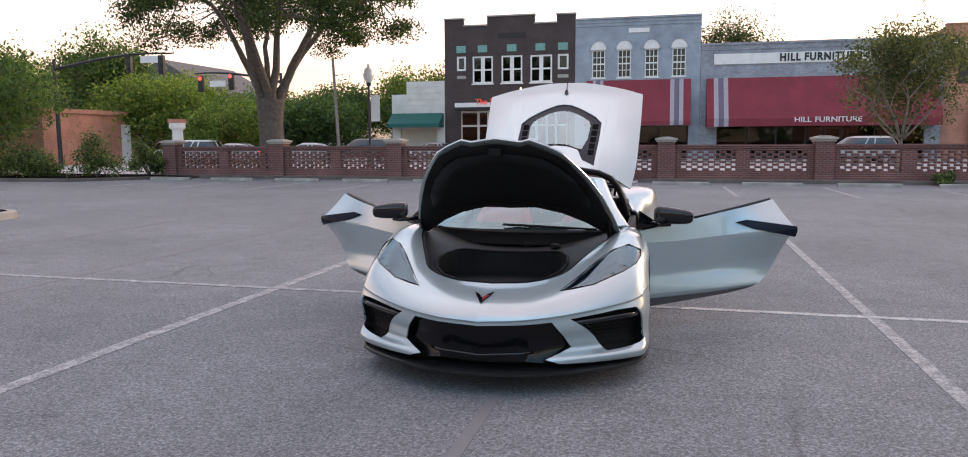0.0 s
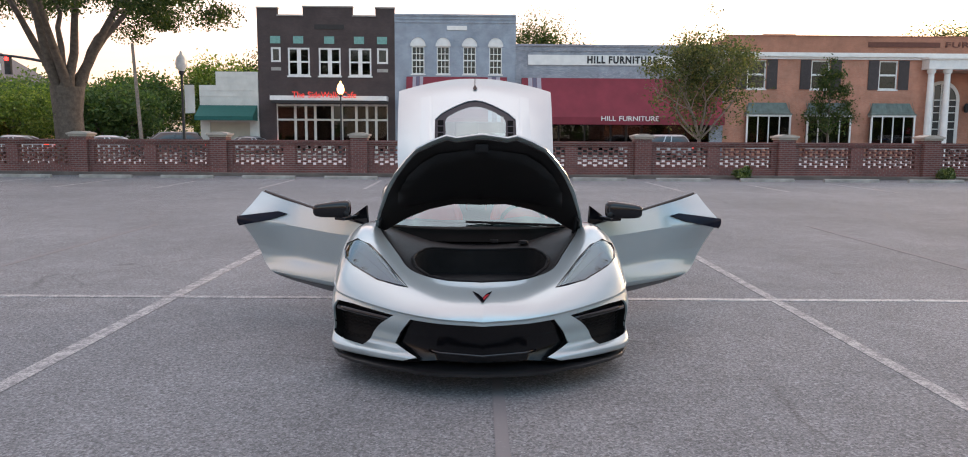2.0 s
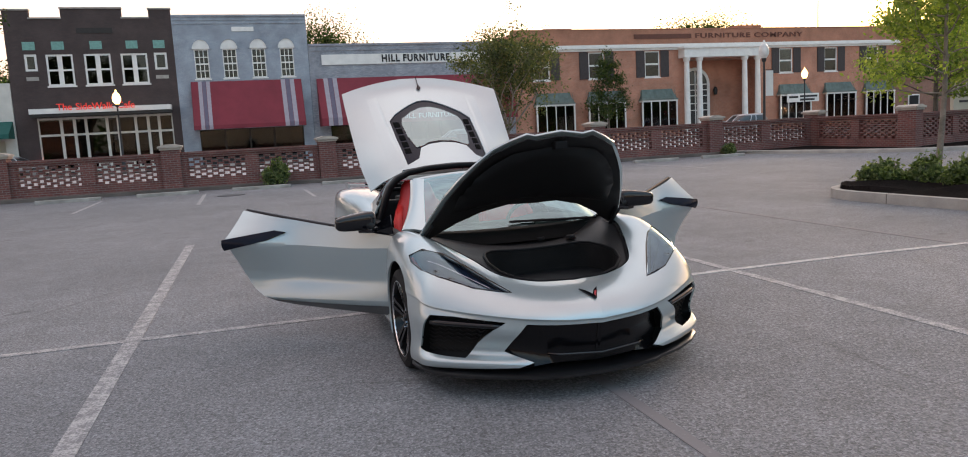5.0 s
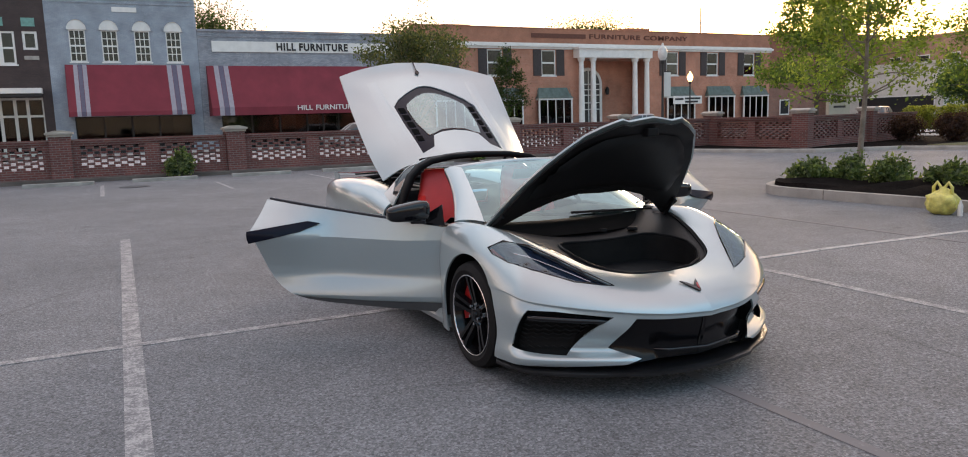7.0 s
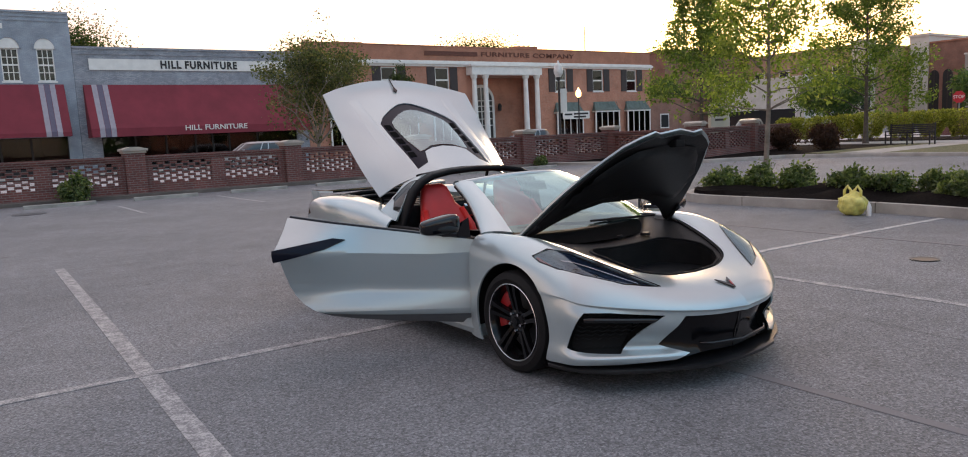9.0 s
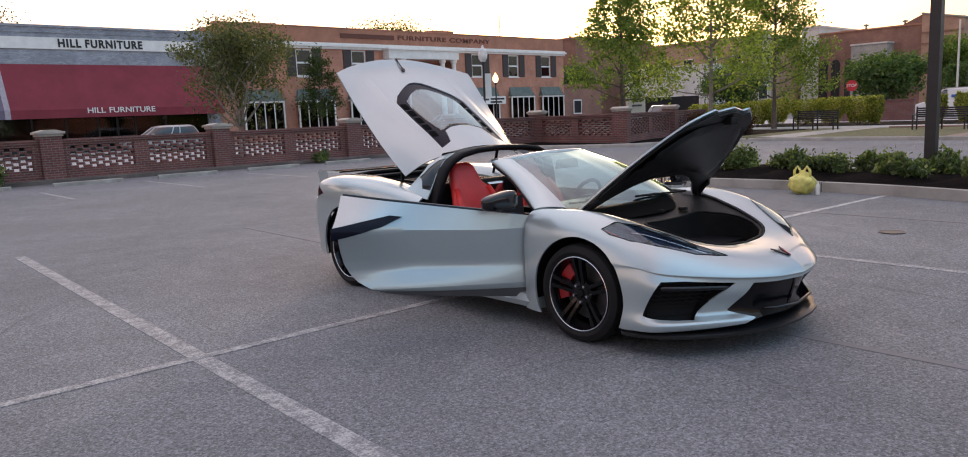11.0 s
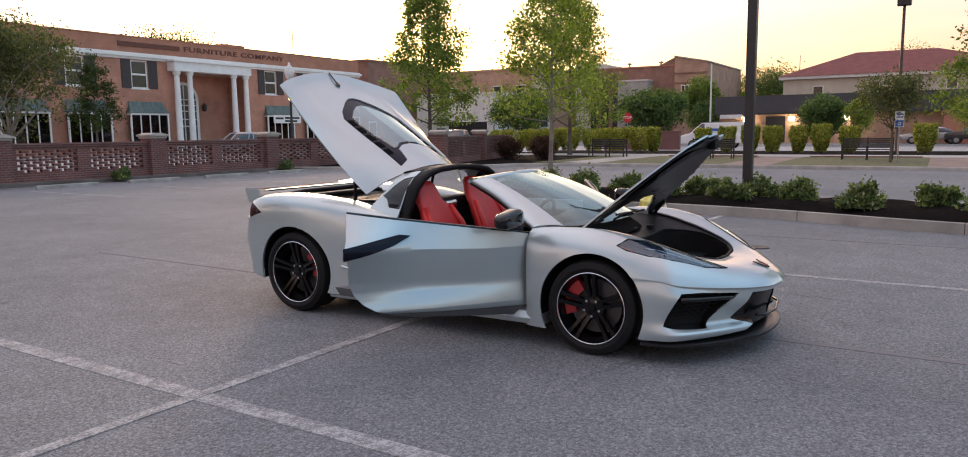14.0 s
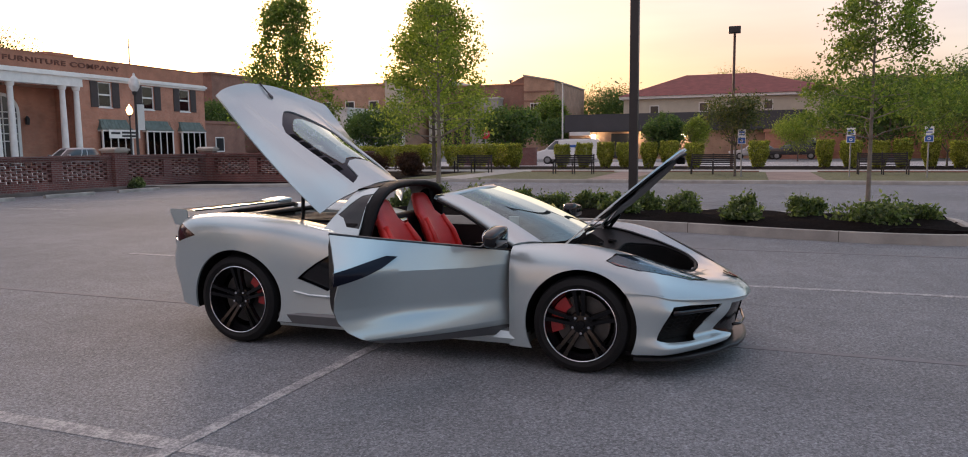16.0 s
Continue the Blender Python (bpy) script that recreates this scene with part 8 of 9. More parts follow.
for s in (1, -1):
    part("hinge_bracket", boxed(s * .68 - .02, s * .68 + .02, -1.22, -1.12, .77, .84, bevel=.008), M["steel"], car, "bare metal lid hinge")
part("striker", boxed(-.03, .03, -2.035, -2.005, .57, .60, bevel=.006), M["steel"], car, "bare metal lid striker")
bm = bmesh.new()
box(bm, -.04, .04, -.03, .03, -.02, .03, bevel=.008)
lt = part("latch", bm, M["trim_black"], lid)
lt.matrix_basis = Matrix.Translation(lid_at(0, .93, -.06))
for s in (1, -1):
    bm = bmesh.new()
    a, b = Vector((s * .70, -1.16, .80)), lid_at(s * .68, .20, -.05)
    tube(bm, a, b, .018, .012, 8)
    tube(bm, Vector((s * .72, -1.13, .80)), lid_at(s * .72, .06, -.03), .02, .02, 6)
    part("hinge_arm", bm, M["trim_black"], lid)
for s in (1,):
    bm = bmesh.new()
    tube(bm, (s * .66, -1.25, .79), lid_at(s * .66, .22, -.04), .013, .013, 8)
    part("gas_strut", bm, M["trim_black"], lid)

# windscreen, frame, wipers
SCREEN = Surf([
    [(0, -1.245, .842), (0, -.98, .98), (0, -.69, 1.10), (0, -.415, 1.19)],
    [(.33, -1.215, .84), (.31, -.96, .974), (.29, -.68, 1.092), (.27, -.405, 1.185)],
    [(.54, -1.13, .838), (.495, -.905, .965), (.445, -.645, 1.08), (.40, -.375, 1.17)],
    [(.655, -1.03, .842), (.60, -.82, .955), (.54, -.575, 1.068), (.478, -.335, 1.156)]])
ws = part("windscreen", skin(SCREEN, None, (), 0.06, (0.28, 0.3), mirror="both"), M["screen_glass"], car, "sloping clear windscreen", smooth="all")
ws.visible_shadow = False
PILLAR = Surf([
    [(.648, -1.035, .842), (.705, -.985, .853), (.755, -.915, .852), (.785, -.862, .838), (.775, -.855, .815)],
    [(.596, -.82, .958), (.642, -.765, .965), (.675, -.70, .957), (.692, -.655, .935), (.675, -.645, .915)],
    [(.535, -.575, 1.071), (.572, -.53, 1.075), (.60, -.475, 1.065), (.617, -.44, 1.045), (.60, -.43, 1.025)],
    [(.473, -.335, 1.160), (.505, -.295, 1.163), (.535, -.25, 1.158), (.555, -.20, 1.145), (.54, -.185, 1.125)]])
for s, side in ((1, "left"), (-1, "right")):
    pl = part("screen_pillar", skin(PILLAR, None, (), 0.03, (0.28, 0.06), mirror=side), M["paint"], car, "silver windscreen pillar", smooth="all")
    thicken(pl, .02)
    bm = bmesh.new()
    sweep(bm, [Vector((s * (q[0] - .008), q[1] + .006, q[2] - .006)) for q in PILLAR.at(np.linspace(0, 3, 9), np.full(9, 4.0))], .013, 6)
    part("pillar_seal", bm, M["trim_black"], car, smooth="all")
bm = bmesh.new()
rows = []
for x in np.linspace(-.535, .535, 17):
    t = abs(x) / .535
    y, z = -.405 + .17 * t**2.4, 1.195 - .045 * t**2.2
    rows.append([bm.verts.new((x, y + dy, z + dz)) for dy, dz in ((-.03, -.012), (.0, .012), (.07, .008), (.085, -.02), (.03, -.035))])
for ra, rb in zip(rows, rows[1:]):
    for i in range(5):
        j = (i + 1) % 5
        bm.faces.new((ra[i], ra[j], rb[j], rb[i]))
bmesh.ops.recalc_face_normals(bm, faces=bm.faces)
part("header_rail", bm, M["paint"], car, "silver rail over the windscreen", smooth="all")
bm = bmesh.new()
prism(bm, [(-.12, -.05), (.12, -.05), (.1, .02), (-.1, .02)], "y", -.02, .02)
rv = part("rear_view_mirror", bm, M["cabin"], car)
rv.matrix_basis = pose(0, -.48, 1.11)
for x0, x1, y1 in ((-.05, -.58, -1.0), (.42, -.12, -1.16)):
    bm = bmesh.new()
    sweep(bm, [(x0, -1.20, .848), ((x0 + x1) / 2, (y1 - 1.20) / 2 - .03, .868), (x1, y1, .862)], .007, 6)
    sweep(bm, [(x0 + .15, -1.21, .85), (x1 * .8, y1 - .06, .874)], .009, 6)
    part("wiper", bm, M["trim_black"], car, "black wiper")
bm = bmesh.new()
rows = []
for x in np.linspace(-.70, .70, 21):
    t = abs(x) / .70
    y = -1.16 + .30 * t**2.6
    rows.append([bm.verts.new((x, y + dy, .775 + dz)) for dy, dz in ((-.16, -.03), (-.10, .005), (-.04, .035), (.06, .03))])
for ra, rb in zip(rows, rows[1:]):
    for i in range(3):
        bm.faces.new((ra[i], ra[i + 1], rb[i + 1], rb[i]))
bmesh.ops.recalc_face_normals(bm, faces=bm.faces)
part("cowl", bm, M["cowl"], car, "black cowl below the windscreen", smooth="all")

# roof hoop and buttresses
bm = bmesh.new()
HOOP = [(.73, .36, .80), (.685, .335, .95), (.635, .315, 1.07), (.565, .30, 1.148), (.46, .30, 1.195), (.28, .315, 1.222), (0, .32, 1.232)]
HOOP = HOOP + [(-x, y, z) for x, y, z in HOOP[::-1][1:]]
rows = []
for i, (x, y, z) in enumerate(HOOP):
    a, b = Vector(HOOP[max(0, i - 1)]), Vector(HOOP[min(len(HOOP) - 1, i + 1)])
    d = (b - a).normalized()
    out = Vector((d.z, 0, -d.x)).normalized()
    if out.dot(Vector((x, 0, z - .9))) < 0:
        out = -out
    rows.append([bm.verts.new(Vector((x, y, z)) + out * o_ + Vector((0, f, 0))) for o_, f in ((.0, -.055), (.01, -.04), (.012, .05), (-.02, .07), (-.04, .02), (-.035, -.045))])
for ra, rb in zip(rows, rows[1:]):
    for i in range(6):
        j = (i + 1) % 6
        bm.faces.new((ra[i], ra[j], rb[j], rb[i]))
bmesh.ops.recalc_face_normals(bm, faces=bm.faces)
part("roof_hoop", bm, M["trim_black"], car, "black roof hoop behind the seats", smooth="all")
BUTT = Surf([
    [(.765, .385, .835), (.705, .375, .95), (.65, .365, 1.06), (.58, .345, 1.152), (.47, .345, 1.205)],
    [(.765, .53, .855), (.70, .50, .96), (.645, .475, 1.06), (.575, .455, 1.145), (.46, .45, 1.195)],
    [(.755, .70, .885), (.69, .65, .965), (.635, .595, 1.045), (.57, .555, 1.125), (.45, .54, 1.18)]])
QG = [(.06, .6), (.05, 3.2), (.8, 3.0), (1.5, 2.3), (1.85, 1.5), (1.35, 1.2), (.9, .6)]
for s, side in ((1, "left"), (-1, "right")):
    b = part("buttress", skin(BUTT, None, [QG], 0.03, (0.12, 0.1), mirror=side), M["paint"], car, "silver roof buttress", smooth="all")
    thicken(b, .012)
    part("quarter_glass", skin(BUTT, QG, (), 0.03, (0.12, 0.1), lift=-.004, mirror=side), M["gloss_black"], b, "dark quarter window", smooth="all")
bm = bmesh.new()
rows = []
for x in np.linspace(-.46, .46, 13):
    t = abs(x) / .46
    rows.append([bm.verts.new((x, y, z - .03 * t**2)) for y, z in ((.38, 1.236), (.48, 1.232), (.535, 1.222), (.54, 1.19))])
for ra, rb in zip(rows, rows[1:]):
    for i in range(3):
        bm.faces.new((ra[i], ra[i + 1], rb[i + 1], rb[i]))
bmesh.ops.recalc_face_normals(bm, faces=bm.faces)
part("roof_rear", bm, M["trim_black"], car, smooth="all")

# engine hatch, raised
HATCH = Surf([
    [(0, .50, 1.24), (.2, .51, 1.228), (.38, .55, 1.19), (.58, .64, 1.115), (.725, .725, 1.016)],
    [(0, .80, 1.42), (.2, .80, 1.41), (.38, .80, 1.37), (.60, .85, 1.305), (.765, .93, 1.225)],
    [(0, 1.12, 1.63), (.2, 1.12, 1.615), (.39, 1.12, 1.58), (.605, 1.13, 1.53), (.785, 1.20, 1.505)],
    [(0, 1.45, 1.835), (.2, 1.445, 1.825), (.40, 1.42, 1.79), (.61, 1.40, 1.755), (.797, 1.42, 1.755)],
    [(0, 1.655, 1.98), (.2, 1.65, 1.972), (.41, 1.625, 1.945), (.62, 1.575, 1.91), (.80, 1.545, 1.905)],
    [(0, 1.755, 2.092), (.2, 1.745, 2.085), (.42, 1.715, 2.05), (.63, 1.66, 2.0), (.80, 1.585, 1.945)]])
hatch = part("engine_hatch", bmesh.new(), M["paint"], car, "raised silver engine hatch with a glass panel")
GL = [HATCH.near(p) for p in ((0, 1.475, 1.848), (.07, 1.465, 1.842), (.22, 1.38, 1.78), (.34, 1.30, 1.715), (.41, 1.22, 1.655), (.405, .95, 1.47), (.385, .62, 1.235), (.27, .64, 1.28), (.22, .76, 1.385), (.12, .80, 1.41), (0, .81, 1.425))]
GL[0], GL[-1] = (GL[0][0], 0.0), (GL[-1][0], 0.0)
oh = [(0, 0), (0, 4), (5, 4), (5, 0), (GL[0][0], 0)] + GL[1:-1] + [(GL[-1][0], 0)]
hs = part("hatch_skin", skin(HATCH, oh, (), 0.035, (0.28, 0.2), mirror="both"), M["paint"], hatch, "silver hatch panel", smooth="all")
thicken(hs, 0.012)
gin = [(GL[-1][0] + .10, 0), (GL[-1][0] + .08, .55), (GL[-2][0] - .02, 1.02), (.95, 1.30), (1.5, 1.52), (2.1, 1.56), (2.32, 1.45), (2.55, .85), (2.70, .35), (2.72, 0)]
ring_o = [(GL[0][0], 0)] + GL[1:-1] + [(GL[-1][0], 0)] + gin
fr = part("glass_surround", skin(HATCH, ring_o, [], 0.03, (0.28, 0.2), lift=-.010, mirror="both"), M["surround"], hatch, "glossy blue-black surround of the hatch glass", smooth="all")
part("hatch_glass", skin(HATCH, gin, (), 0.04, (0.28, 0.2), lift=-.004, mirror="both"), M["hatch_glass"], hatch, "tinted glass", smooth="all")
for s in (1, -1):
    bm = bmesh.new()
    us = np.linspace(.25, 3.7, 24)
    rows = []
    for k, u in enumerate(us):
        lift = .014 * math.sin(math.pi * min(1, (k + .5) / 14) / 2) * (1 if k < 14 else max(0, (23.5 - k) / 9.5))
        row = []
        for v, f in ((2.16 + .03 * u, -.05), (2.24 + .03 * u, .9), (2.32 + .03 * u, 1.0), (2.75, -.05)):
            q, nr = HATCH.at(u, v)[0], HATCH.normal(np.array([u]), np.array([v]))[0]
            nr = nr if nr[1] < 0 else -nr
            q = q + nr * (lift * f + .0006)
            row.append(bm.verts.new((s * q[0], q[1], q[2])))
        rows.append(row)
    for ra, rb in zip(rows, rows[1:]):
        for i in range(3):
            bm.faces.new((ra[i], ra[i + 1], rb[i + 1], rb[i]))
    bmesh.ops.recalc_face_normals(bm, faces=bm.faces)
    part("hatch_ridge", bm, M["paint"], hatch, smooth="all")
# louvres let into the sides of the surround
for side in ("left", "right"):
    for k in range(5):
        u = .80 + k * .30
        w = [(u, 1.66), (u + .05, 1.95), (u + .27, 1.95), (u + .22, 1.66)]
        part("vent_slat", skin(HATCH, w, (), 0.03, (0.28, 0.2), lift=-.006, mirror=side), M["cowl"], hatch, smooth="all")
bm = prism(bmesh.new(), [(0, .055), (.022, -.005), (0, -.035), (-.022, -.005)], "z", 0, .01)
prism(bm, [(-.003, .05), (.003, .05), (.003, .16), (-.003, .16)], "z", 0, .01)
hb = part("hatch_badge", bm, M["gloss_black"], hatch, "small dark emblem with a thin line")
p0, p1 = Vector(HATCH.at(3.98, 0)[0]), Vector(HATCH.at(4.6, 0)[0])
d = (p1 - p0).normalized()
hb.matrix_basis = Matrix.Translation(p0 + Vector((0, -d.z, d.y)) * .006) @ Matrix.Rotation(math.atan2(d.z, d.y), 4, "X")
for s in (1, -1):
    bm = bmesh.new()
    tube(bm, (s * .55, 1.0, .86), (s * .60, .95, 1.2), .012, .016, 8)
    part("hatch_strut", bm, M["trim_black"], hatch)

# ---- doors ----
DOOR_OUT = [(0, .21), (0, .52), (0, .80), (.3, .845), (.62, .895), (.95, .948), (1.25, 1.0), (1.262, .93), (1.285, .84), (1.305, .79), (1.307, .75), (1.272, .73),
            (1.268, .62), (1.255, .53), (1.225, .46), (1.17, .395), (1.09, .345), (.98, .303), (.82, .272), (.6, .25), (.3, .23)]
DOOR_N = [(0.18, -.11), (.24, -.065), (.315, .008), (.335, .012), (.40, -.008), (.462, -.034), (.478, -.036), (.66, .006), (.715, .017), (.86, -.022), (1.02, -.075)]


def door_n(z, s=0.5):
    """Outward bow of the door's skin at a height: shoulder, scallop, sill."""
    zs, ns = zip(*DOOR_N)
    zz = z - .06 * max(0, s - .3) * (1 if z > .5 else .2)
    # towards the rear the shoulder flares out to meet the haunch
    k = min(1.0, max(0.0, (s - .72) / .58))
    g = float(np.interp(z, (.40, .62, .74, .80, .90, 1.0), (.0, .55, 1.0, 1.0, .45, .0)))
    return float(np.interp(zz, zs, ns)) * min(1.0, .35 + .9 * s) - .03 * (s - .6) ** 2 + .135 * k * k * (3 - 2 * k) * g


def build_door(hinge, way, s_):
    """One door, swung out: outer skin, lining, blade, mirror, handle pull."""
    hx, hy = hinge
    dx, dy = way
    k = math.hypot(dx, dy)
    dx, dy = dx / k, dy / k
    m = Matrix(((dx, dy * s_, 0, hx), (dy, -dx * s_, 0, hy), (0, 0, 1, 0), (0, 0, 0, 1)))
    if s_ < 0:
        m = Matrix(((dx * 1.03, -abs(dy), 0, hx), (dy * 1.03, -abs(dx), 0, hy), (0, 0, 1, 0), (0, 0, 0, 1)))
    door = part("door", bmesh.new(), M["paint"], car, "silver door, wide open")

    def put(bm):
        flip = m.to_3x3().determinant() < 0
        for v in bm.verts:
            v.co = m @ v.co
        if flip:
            bmesh.ops.reverse_faces(bm, faces=bm.faces)
        return bm

    def sheet(outline, off, step=.035, fn=door_n, front=True, folds=()):
        vo, fo = cdt(outline, (), step, folds)
        bm = bmesh.new()
        vs = [bm.verts.new((s, fn(z, s) + off, z)) for s, z in vo]
        for f in fo:
            bm.faces.new([vs[i] for i in f])
        for (s0, z0), (s1, z1) in folds:
            on = {vs[i] for i, (s, z) in enumerate(vo) if s0 - 1e-4 < s < s1 + 1e-4 and abs(z - z0 - (z1 - z0) * (s - s0) / (s1 - s0)) < 2e-4}
            for q in on:
                for e in q.link_edges:
                    if e.other_vert(q) in on:
                        e.smooth = False
        for f in bm.faces:
            f.normal_update()
            if (f.normal.y < 0) == front:
                f.normal_flip()
        return bm
    sk_ = part("door_skin", put(sheet(DOOR_OUT, 0, .022, folds=[((.01, .715), (.3, .715)), ((.3, .715), (.86, .7486)), ((.01, .326), (1.05, .336))])), M["paint"], door, "silver door skin", smooth="all")
    thicken(sk_, .012)
    inner = [(min(1.24, s * .975 + .01), z * .97 + .02) for s, z in DOOR_OUT if not (.74 < z < .8)]
    part("door_lining", put(sheet(inner, -.085, .05, lambda z, s: -.02 * s, False)), M["cabin"], door, "black door lining", smooth="all")
    bm = bmesh.new()
    pts = finer(DOOR_OUT, .03)
    a_ = [bm.verts.new((s, door_n(z, s) - .004, z)) for s, z in pts]
    b_ = [bm.verts.new((min(1.24, s * .975 + .01), -.085 - .02 * s, z * .97 + .02)) for s, z in pts]
    for i in range(len(pts)):
        j = (i + 1) % len(pts)
        bm.faces.new((a_[i], a_[j], b_[j], b_[i]))
    bmesh.ops.recalc_face_normals(bm, faces=bm.faces)
    part("door_edge", put(bm), M["trim_black"], door)
    # dark blade on the rear shoulder
    blade = [(1.312, .80), (1.1, .832), (.93, .856), (.85, .842), (.98, .79), (1.12, .755), (1.312, .715)]
    bl = part("door_blade", put(sheet(blade, .022, .03)), M["surround"], door, "gloss black blade on the shoulder", smooth="all")
    thicken(bl, .028)
    # window channel
    bm = bmesh.new()
    sweep(bm, [(.05, -.045, .805), (.3, -.05, .848), (.62, -.055, .898), (.95, -.075, .95), (1.24, -.09, 1.0)], .011, 6)
    part("window_seal", put(bm), M["gloss_black"], door)
    # sill strip
    strip = [(s, z) for s, z in ((0, .21), (0, .285), (.3, .29), (.6, .298), (.85, .312), (1.0, .322), (1.075, .343), (.98, .303), (.82, .272), (.6, .25), (.3, .23))]
    part("sill_strip", put(sheet(strip, .004, .03)), M["sill_grey"], door, "darker sill strip", smooth="all")
    # mirror
    bm = bmesh.new()
    bmesh.ops.create_cube(bm, size=1)
    bmesh.ops.subdivide_edges(bm, edges=bm.edges, cuts=4, use_grid_fill=True)
    for v in bm.verts:
        x, y, z = v.co * 2
        r = max(1e-6, (abs(x) ** 4.5 + abs(y) ** 4.5 + abs(z) ** 4.5) ** (1 / 4.5))
        x, y, z = x / r, y / r, z / r
        along, back = .140 * y, -.056 * x * (1 - .18 * y)
        v.co = Vector((.21 + .77 * along - .64 * back, .13 + .64 * along + .77 * back, .060 * z * (1 - (.34 if z > 0 else .02) * y) + .922))
    mr = part("door_mirror", put(bm), M["gloss_black"], door, "gloss black door mirror", smooth="all")
    bm = bmesh.new()
    box(bm, .10, .20, -.03, .12, .842, .872, bevel=.008)
    part("mirror_foot", put(bm), M["gloss_black"], mr)
    bm = bmesh.new()
    lathe(bm, [(0, 0), (.052, 0), (.05, .006), (0, .006)], 18, axis="x")
    for v in bm.verts:
        along, back = v.co.y * 1.8, -.052 - v.co.x
        v.co = Vector((.21 + .77 * along - .64 * back, .13 + .64 * along + .77 * back, v.co.z * .9 + .926))
    part("mirror_glass", put(bm), M["mirror"], mr)
    bm = bmesh.new()
    prism(bm, [(.02, .81), (.22, .835), (.03, .95)], "y", -.06, -.045)
    part("sail_panel", put(bm), M["gloss_black"], door, "black triangle at the window's corner")
    return door


M["mirror"] = plain("mirror_glass", (0.55, 0.57, 0.6), 0.02, 1.0, vary=0.0)
build_door((.85, -.858), (1.0, .635), 1)
build_door((-.85, -.858), (-.795, .607), -1)

# ---- cabin ----
bm = bmesh.new()
box(bm, -.74, .74, -.86, .5, .18, .24)
box(bm, -.12, .12, -.75, .45, .24, .56, bevel=.03)
box(bm, -.72, .72, .40, .52, .24, .95, bevel=.03)
part("cabin_tub", bm, M["cabin"], car, "black cabin floor and tunnel")
bm = bmesh.new()
rows = []
for x in np.linspace(-.66, .66, 15):
    t = abs(x) / .66
    hump = .03 * math.exp(-((x - .37) / .16) ** 2)
    rows.append([bm.verts.new((x, y + .10 * t**3, z)) for y, z in ((-1.12, .80), (-.85, .825 + hump), (-.62, .82 + hump), (-.52, .77), (-.52, .45))])
for ra, rb in zip(rows, rows[1:]):
    for i in range(4):
        bm.faces.new((ra[i], ra[i + 1], rb[i + 1], rb[i]))
bmesh.ops.recalc_face_normals(bm, faces=bm.faces)
part("dashboard", bm, M["cabin"], car, "black dashboard", smooth="all")
bm = bmesh.new()
ring = []
for i in range(24):
    t = 2 * math.pi * i / 24
    ring.append(Vector((.37 + .18 * math.cos(t), -.36 - .06 * math.sin(t), .76 + .165 * math.sin(t))))
sweep(bm, ring + ring[:1], .016, 7)
box(bm, .30, .44, -.40, -.36, .72, .80, bevel=.01)
box(bm, .20, .54, -.38, -.36, .75, .77)
part("steering_wheel", bm, M["cabin"], car, "black steering wheel", smooth="all")


def seat(cx):
    st_ = part("seat", bmesh.new(), M["leather"], car, "red leather bucket seat")
    # back: a shell narrowing to the headrest
    prof = [(.36, .235, .05), (.5, .25, .06), (.65, .262, .062), (.78, .255, .062), (.88, .215, .058), (.95, .165, .054), (1.02, .145, .05), (1.08, .125, .045), (1.112, .085, .03)]
    bm = bmesh.new()
    rows = []
    for z, hw, th in prof:
        y = .10 + (z - .36) * .40
        row = []
        for i in range(20):
            t = 2 * math.pi * i / 20
            cxx, sy = math.cos(t), math.sin(t)
            x = hw * math.copysign(abs(cxx) ** .7, cxx)
            wing = .07 * (abs(x) / .25) ** 2 if z < .92 else 0
            yy = y + th * math.copysign(abs(sy) ** .7, sy) - wing
            row.append(bm.verts.new((cx + x, yy, z)))
        rows.append(row)
    for ra, rb in zip(rows, rows[1:]):
        for i in range(20):
            j = (i + 1) % 20
            bm.faces.new((ra[i], ra[j], rb[j], rb[i]))
    bm.faces.new(rows[-1])
    bmesh.ops.recalc_face_normals(bm, faces=bm.faces)
    part("backrest", bm, M["leather"], st_, smooth="all")
    bm = bmesh.new()
    box(bm, cx - .24, cx + .24, -.42, .16, .26, .42, bevel=.05)
    part("seat_cushion", bm, M["leather"], st_, smooth=True)
    for s in (-1, 1):
        bm = bmesh.new()
        pts = [(cx + s * .20, .05, .42), (cx + s * .225, .085, .60), (cx + s * .215, .155, .76), (cx + s * .175, .25, .90)]
        sweep(bm, pts, .028, 7)
        part("bolster", bm, M["leather"], st_, smooth="all")
    return st_


seat(-.38), seat(.38)
bm = bmesh.new()
box(bm, -.1, .1, .36, .44, .80, .92, bevel=.02)
part("speaker_pod", bm, M["chrome"], car, "bright centre panel between the seats")

# ---- wheels ----


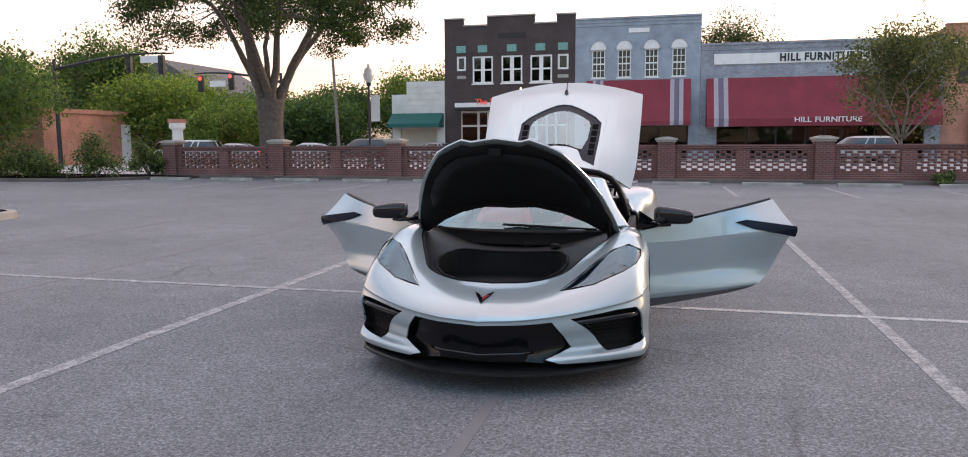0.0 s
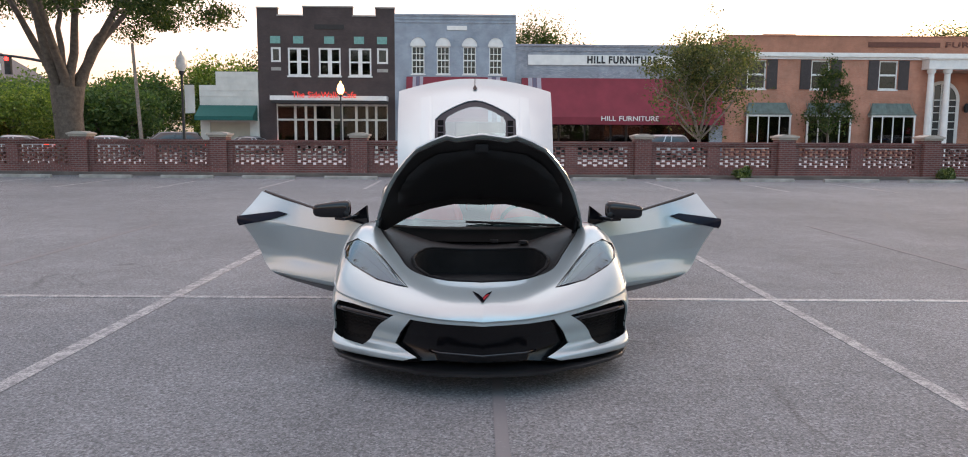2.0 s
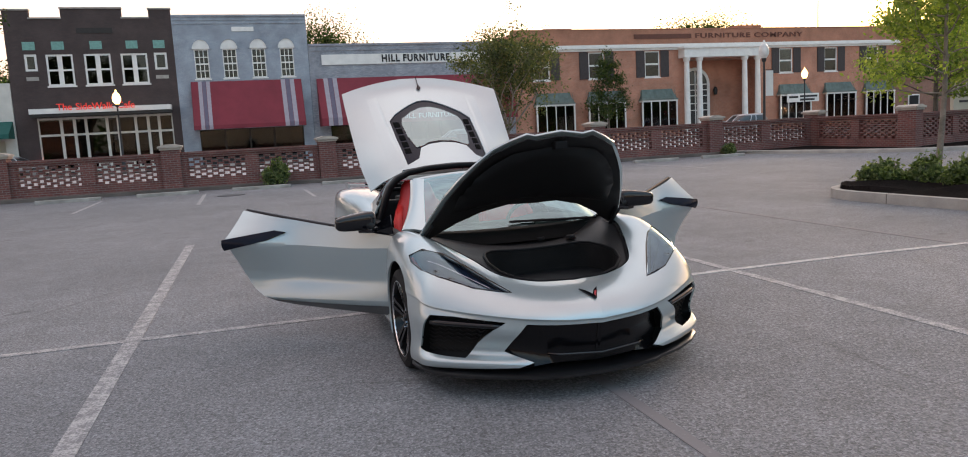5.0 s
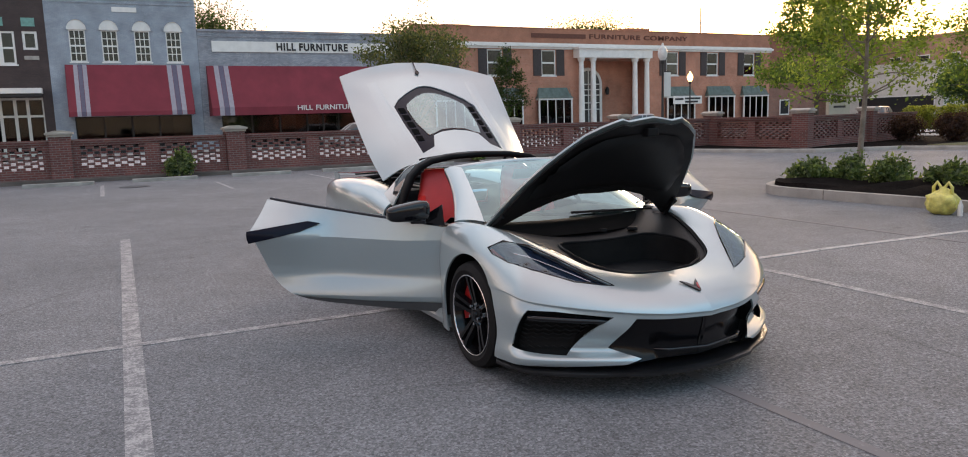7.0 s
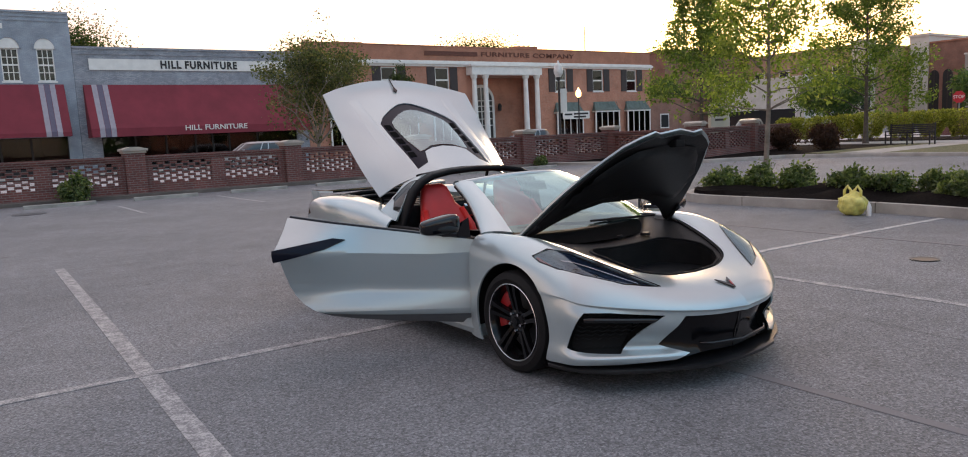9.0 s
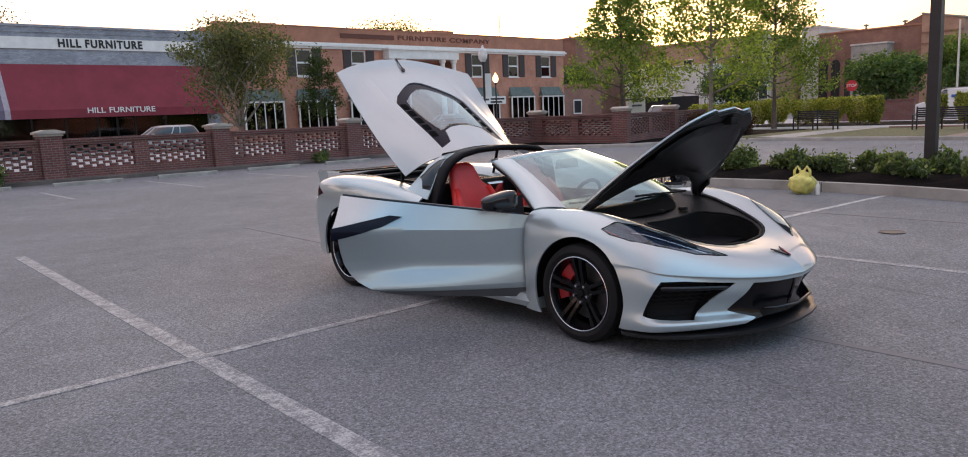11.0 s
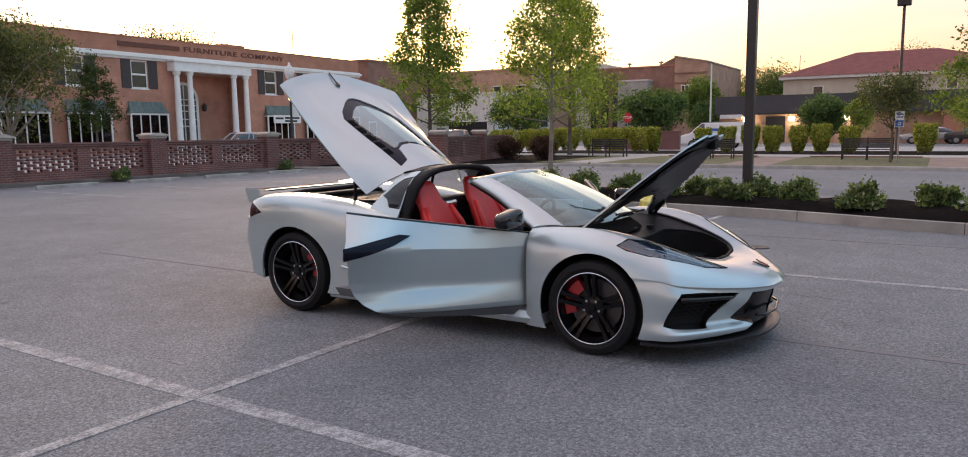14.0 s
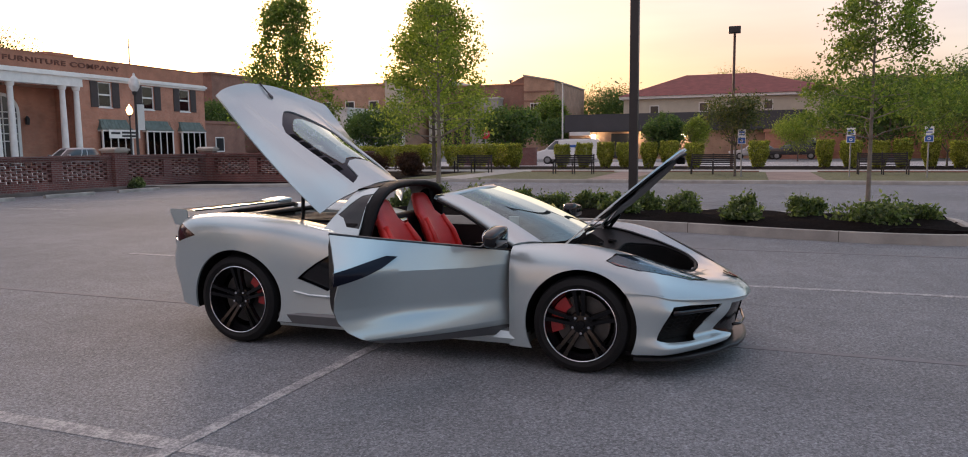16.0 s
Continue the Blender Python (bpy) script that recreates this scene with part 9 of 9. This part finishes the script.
def build_wheel(x, y, r, width, rim_r, s_):
    wh = part("wheel", bmesh.new(), M["tyre"], car, "black five-spoke wheel")
    h = width / 2
    bm = bmesh.new()
    lathe(bm, [(rim_r, -h * .85), (rim_r + .012, -h * .93), (r - .05, -h), (r - .012, -h * .86), (r, -h * .6), (r, h * .6), (r - .012, h * .86), (r - .05, h), (rim_r + .012, h * .93), (rim_r, h * .85)], 56, axis="x")
    ty = part("tyre", bm, M["tyre"], wh, "black rubber tyre", smooth=True)
    bm = bmesh.new()
    lathe(bm, [(rim_r - .002, h * .80), (rim_r + .002, h * .93), (rim_r - .002, h * .945), (rim_r - .005, h * .93), (rim_r - .007, h * .86)], 56, axis="x")
    if s_ < 0:
        for v in bm.verts:
            v.co.x = -v.co.x
        bmesh.ops.reverse_faces(bm, faces=bm.faces)
    ed = part("rim_edge", bm, M["rim_edge"], wh, "machined bright rim edge", smooth=True)
    bm = bmesh.new()
    lathe(bm, [(rim_r - .005, h * .9), (rim_r - .03, h * .5), (rim_r - .035, -h * .8), (rim_r - .01, -h * .9)], 40, axis="x")
    if s_ < 0:
        for v in bm.verts:
            v.co.x = -v.co.x
    part("rim_barrel", bm, M["rim_black"], wh, smooth=True)
    hub_x = s_ * h * .55
    for k in range(5):
        t = 2 * math.pi * k / 5 + .27
        bm = bmesh.new()
        f = Vector((s_, 0, 0))
        for side_ in (-1, 1):
            # hub, knee and rim: outward place, radius, sideways place, half width of the face
            sect = []
            for ox, rr, off, wd in ((h * .58, .045, .014, .013), (h * .70, rim_r * .42, .021, .012), (h * .84, rim_r * .76, .026, .012), (h * .91, rim_r - .006, .034, .016)):
                c, w = Vector((s_ * ox, rr * math.cos(t), rr * math.sin(t))), Vector((0, -math.sin(t), math.cos(t)))
                c += w * off * side_
                sect.append([bm.verts.new(p) for p in (c + w * wd * 1.5 - f * .034, c + w * wd, c - w * wd, c - w * wd * 1.5 - f * .034)])
            for va, vb in zip(sect, sect[1:]):
                for i in range(4):
                    j = (i + 1) % 4
                    bm.faces.new((va[i], va[j], vb[j], vb[i]))
        bmesh.ops.recalc_face_normals(bm, faces=bm.faces)
        part("spoke", bm, M["rim_black"], wh)
        bm = bmesh.new()
        tl = t + .63
        lathe(bm, [(0, .014), (.009, .014), (.011, 0)], 8, axis="x")
        for v in bm.verts:
            v.co = Vector((hub_x + s_ * (v.co.x + .012), v.co.y + .057 * math.cos(tl), v.co.z + .057 * math.sin(tl)))
        part("lug_nut", bm, M["chrome"], wh)
    bm = bmesh.new()
    lathe(bm, [(0, .028), (.025, .026), (.03, .012), (.082, .004), (.09, -.03)], 24, axis="x")
    for v in bm.verts:
        v.co.x = hub_x + s_ * v.co.x
    bmesh.ops.recalc_face_normals(bm, faces=bm.faces)
    part("hub", bm, M["rim_black"], wh, smooth=True)
    bm = bmesh.new()
    lathe(bm, [(.07, 0), (rim_r - .06, 0), (rim_r - .06, -.025), (.07, -.025)], 36, axis="x")
    for v in bm.verts:
        v.co.x = s_ * (v.co.x + h * .05)
    part("brake_disc", bm, M["disc"], wh)
    bm = bmesh.new()
    a0, a1 = (-20, 58) if y > 0 else (122, 200)
    if y > 0:
        a0, a1 = -12, 58
    R0, R1 = rim_r - .115, rim_r - .035
    pts = []
    for R, rng in ((R1, np.linspace(a0, a1, 9)), (R0, np.linspace(a1, a0, 9))):
        # front of the car lies towards -y
        pts += [(R * -math.cos(math.radians(t)) if y > 0 else R * -math.cos(math.radians(t)), R * math.sin(math.radians(t))) for t in rng]
    prism(bm, pts, "x", s_ * (h * .02), s_ * (h * .45))
    bmesh.ops.recalc_face_normals(bm, faces=bm.faces)
    cl_ = part("caliper", bm, M["caliper"], wh, "red brake caliper", smooth=False)
    wh.matrix_basis = pose(x, y, r)
    return wh


for s in (1, -1):
    build_wheel(s * .815, -1.362, .327, .25, .246, s)
    build_wheel(s * .805, 1.362, .346, .305, .262, s)
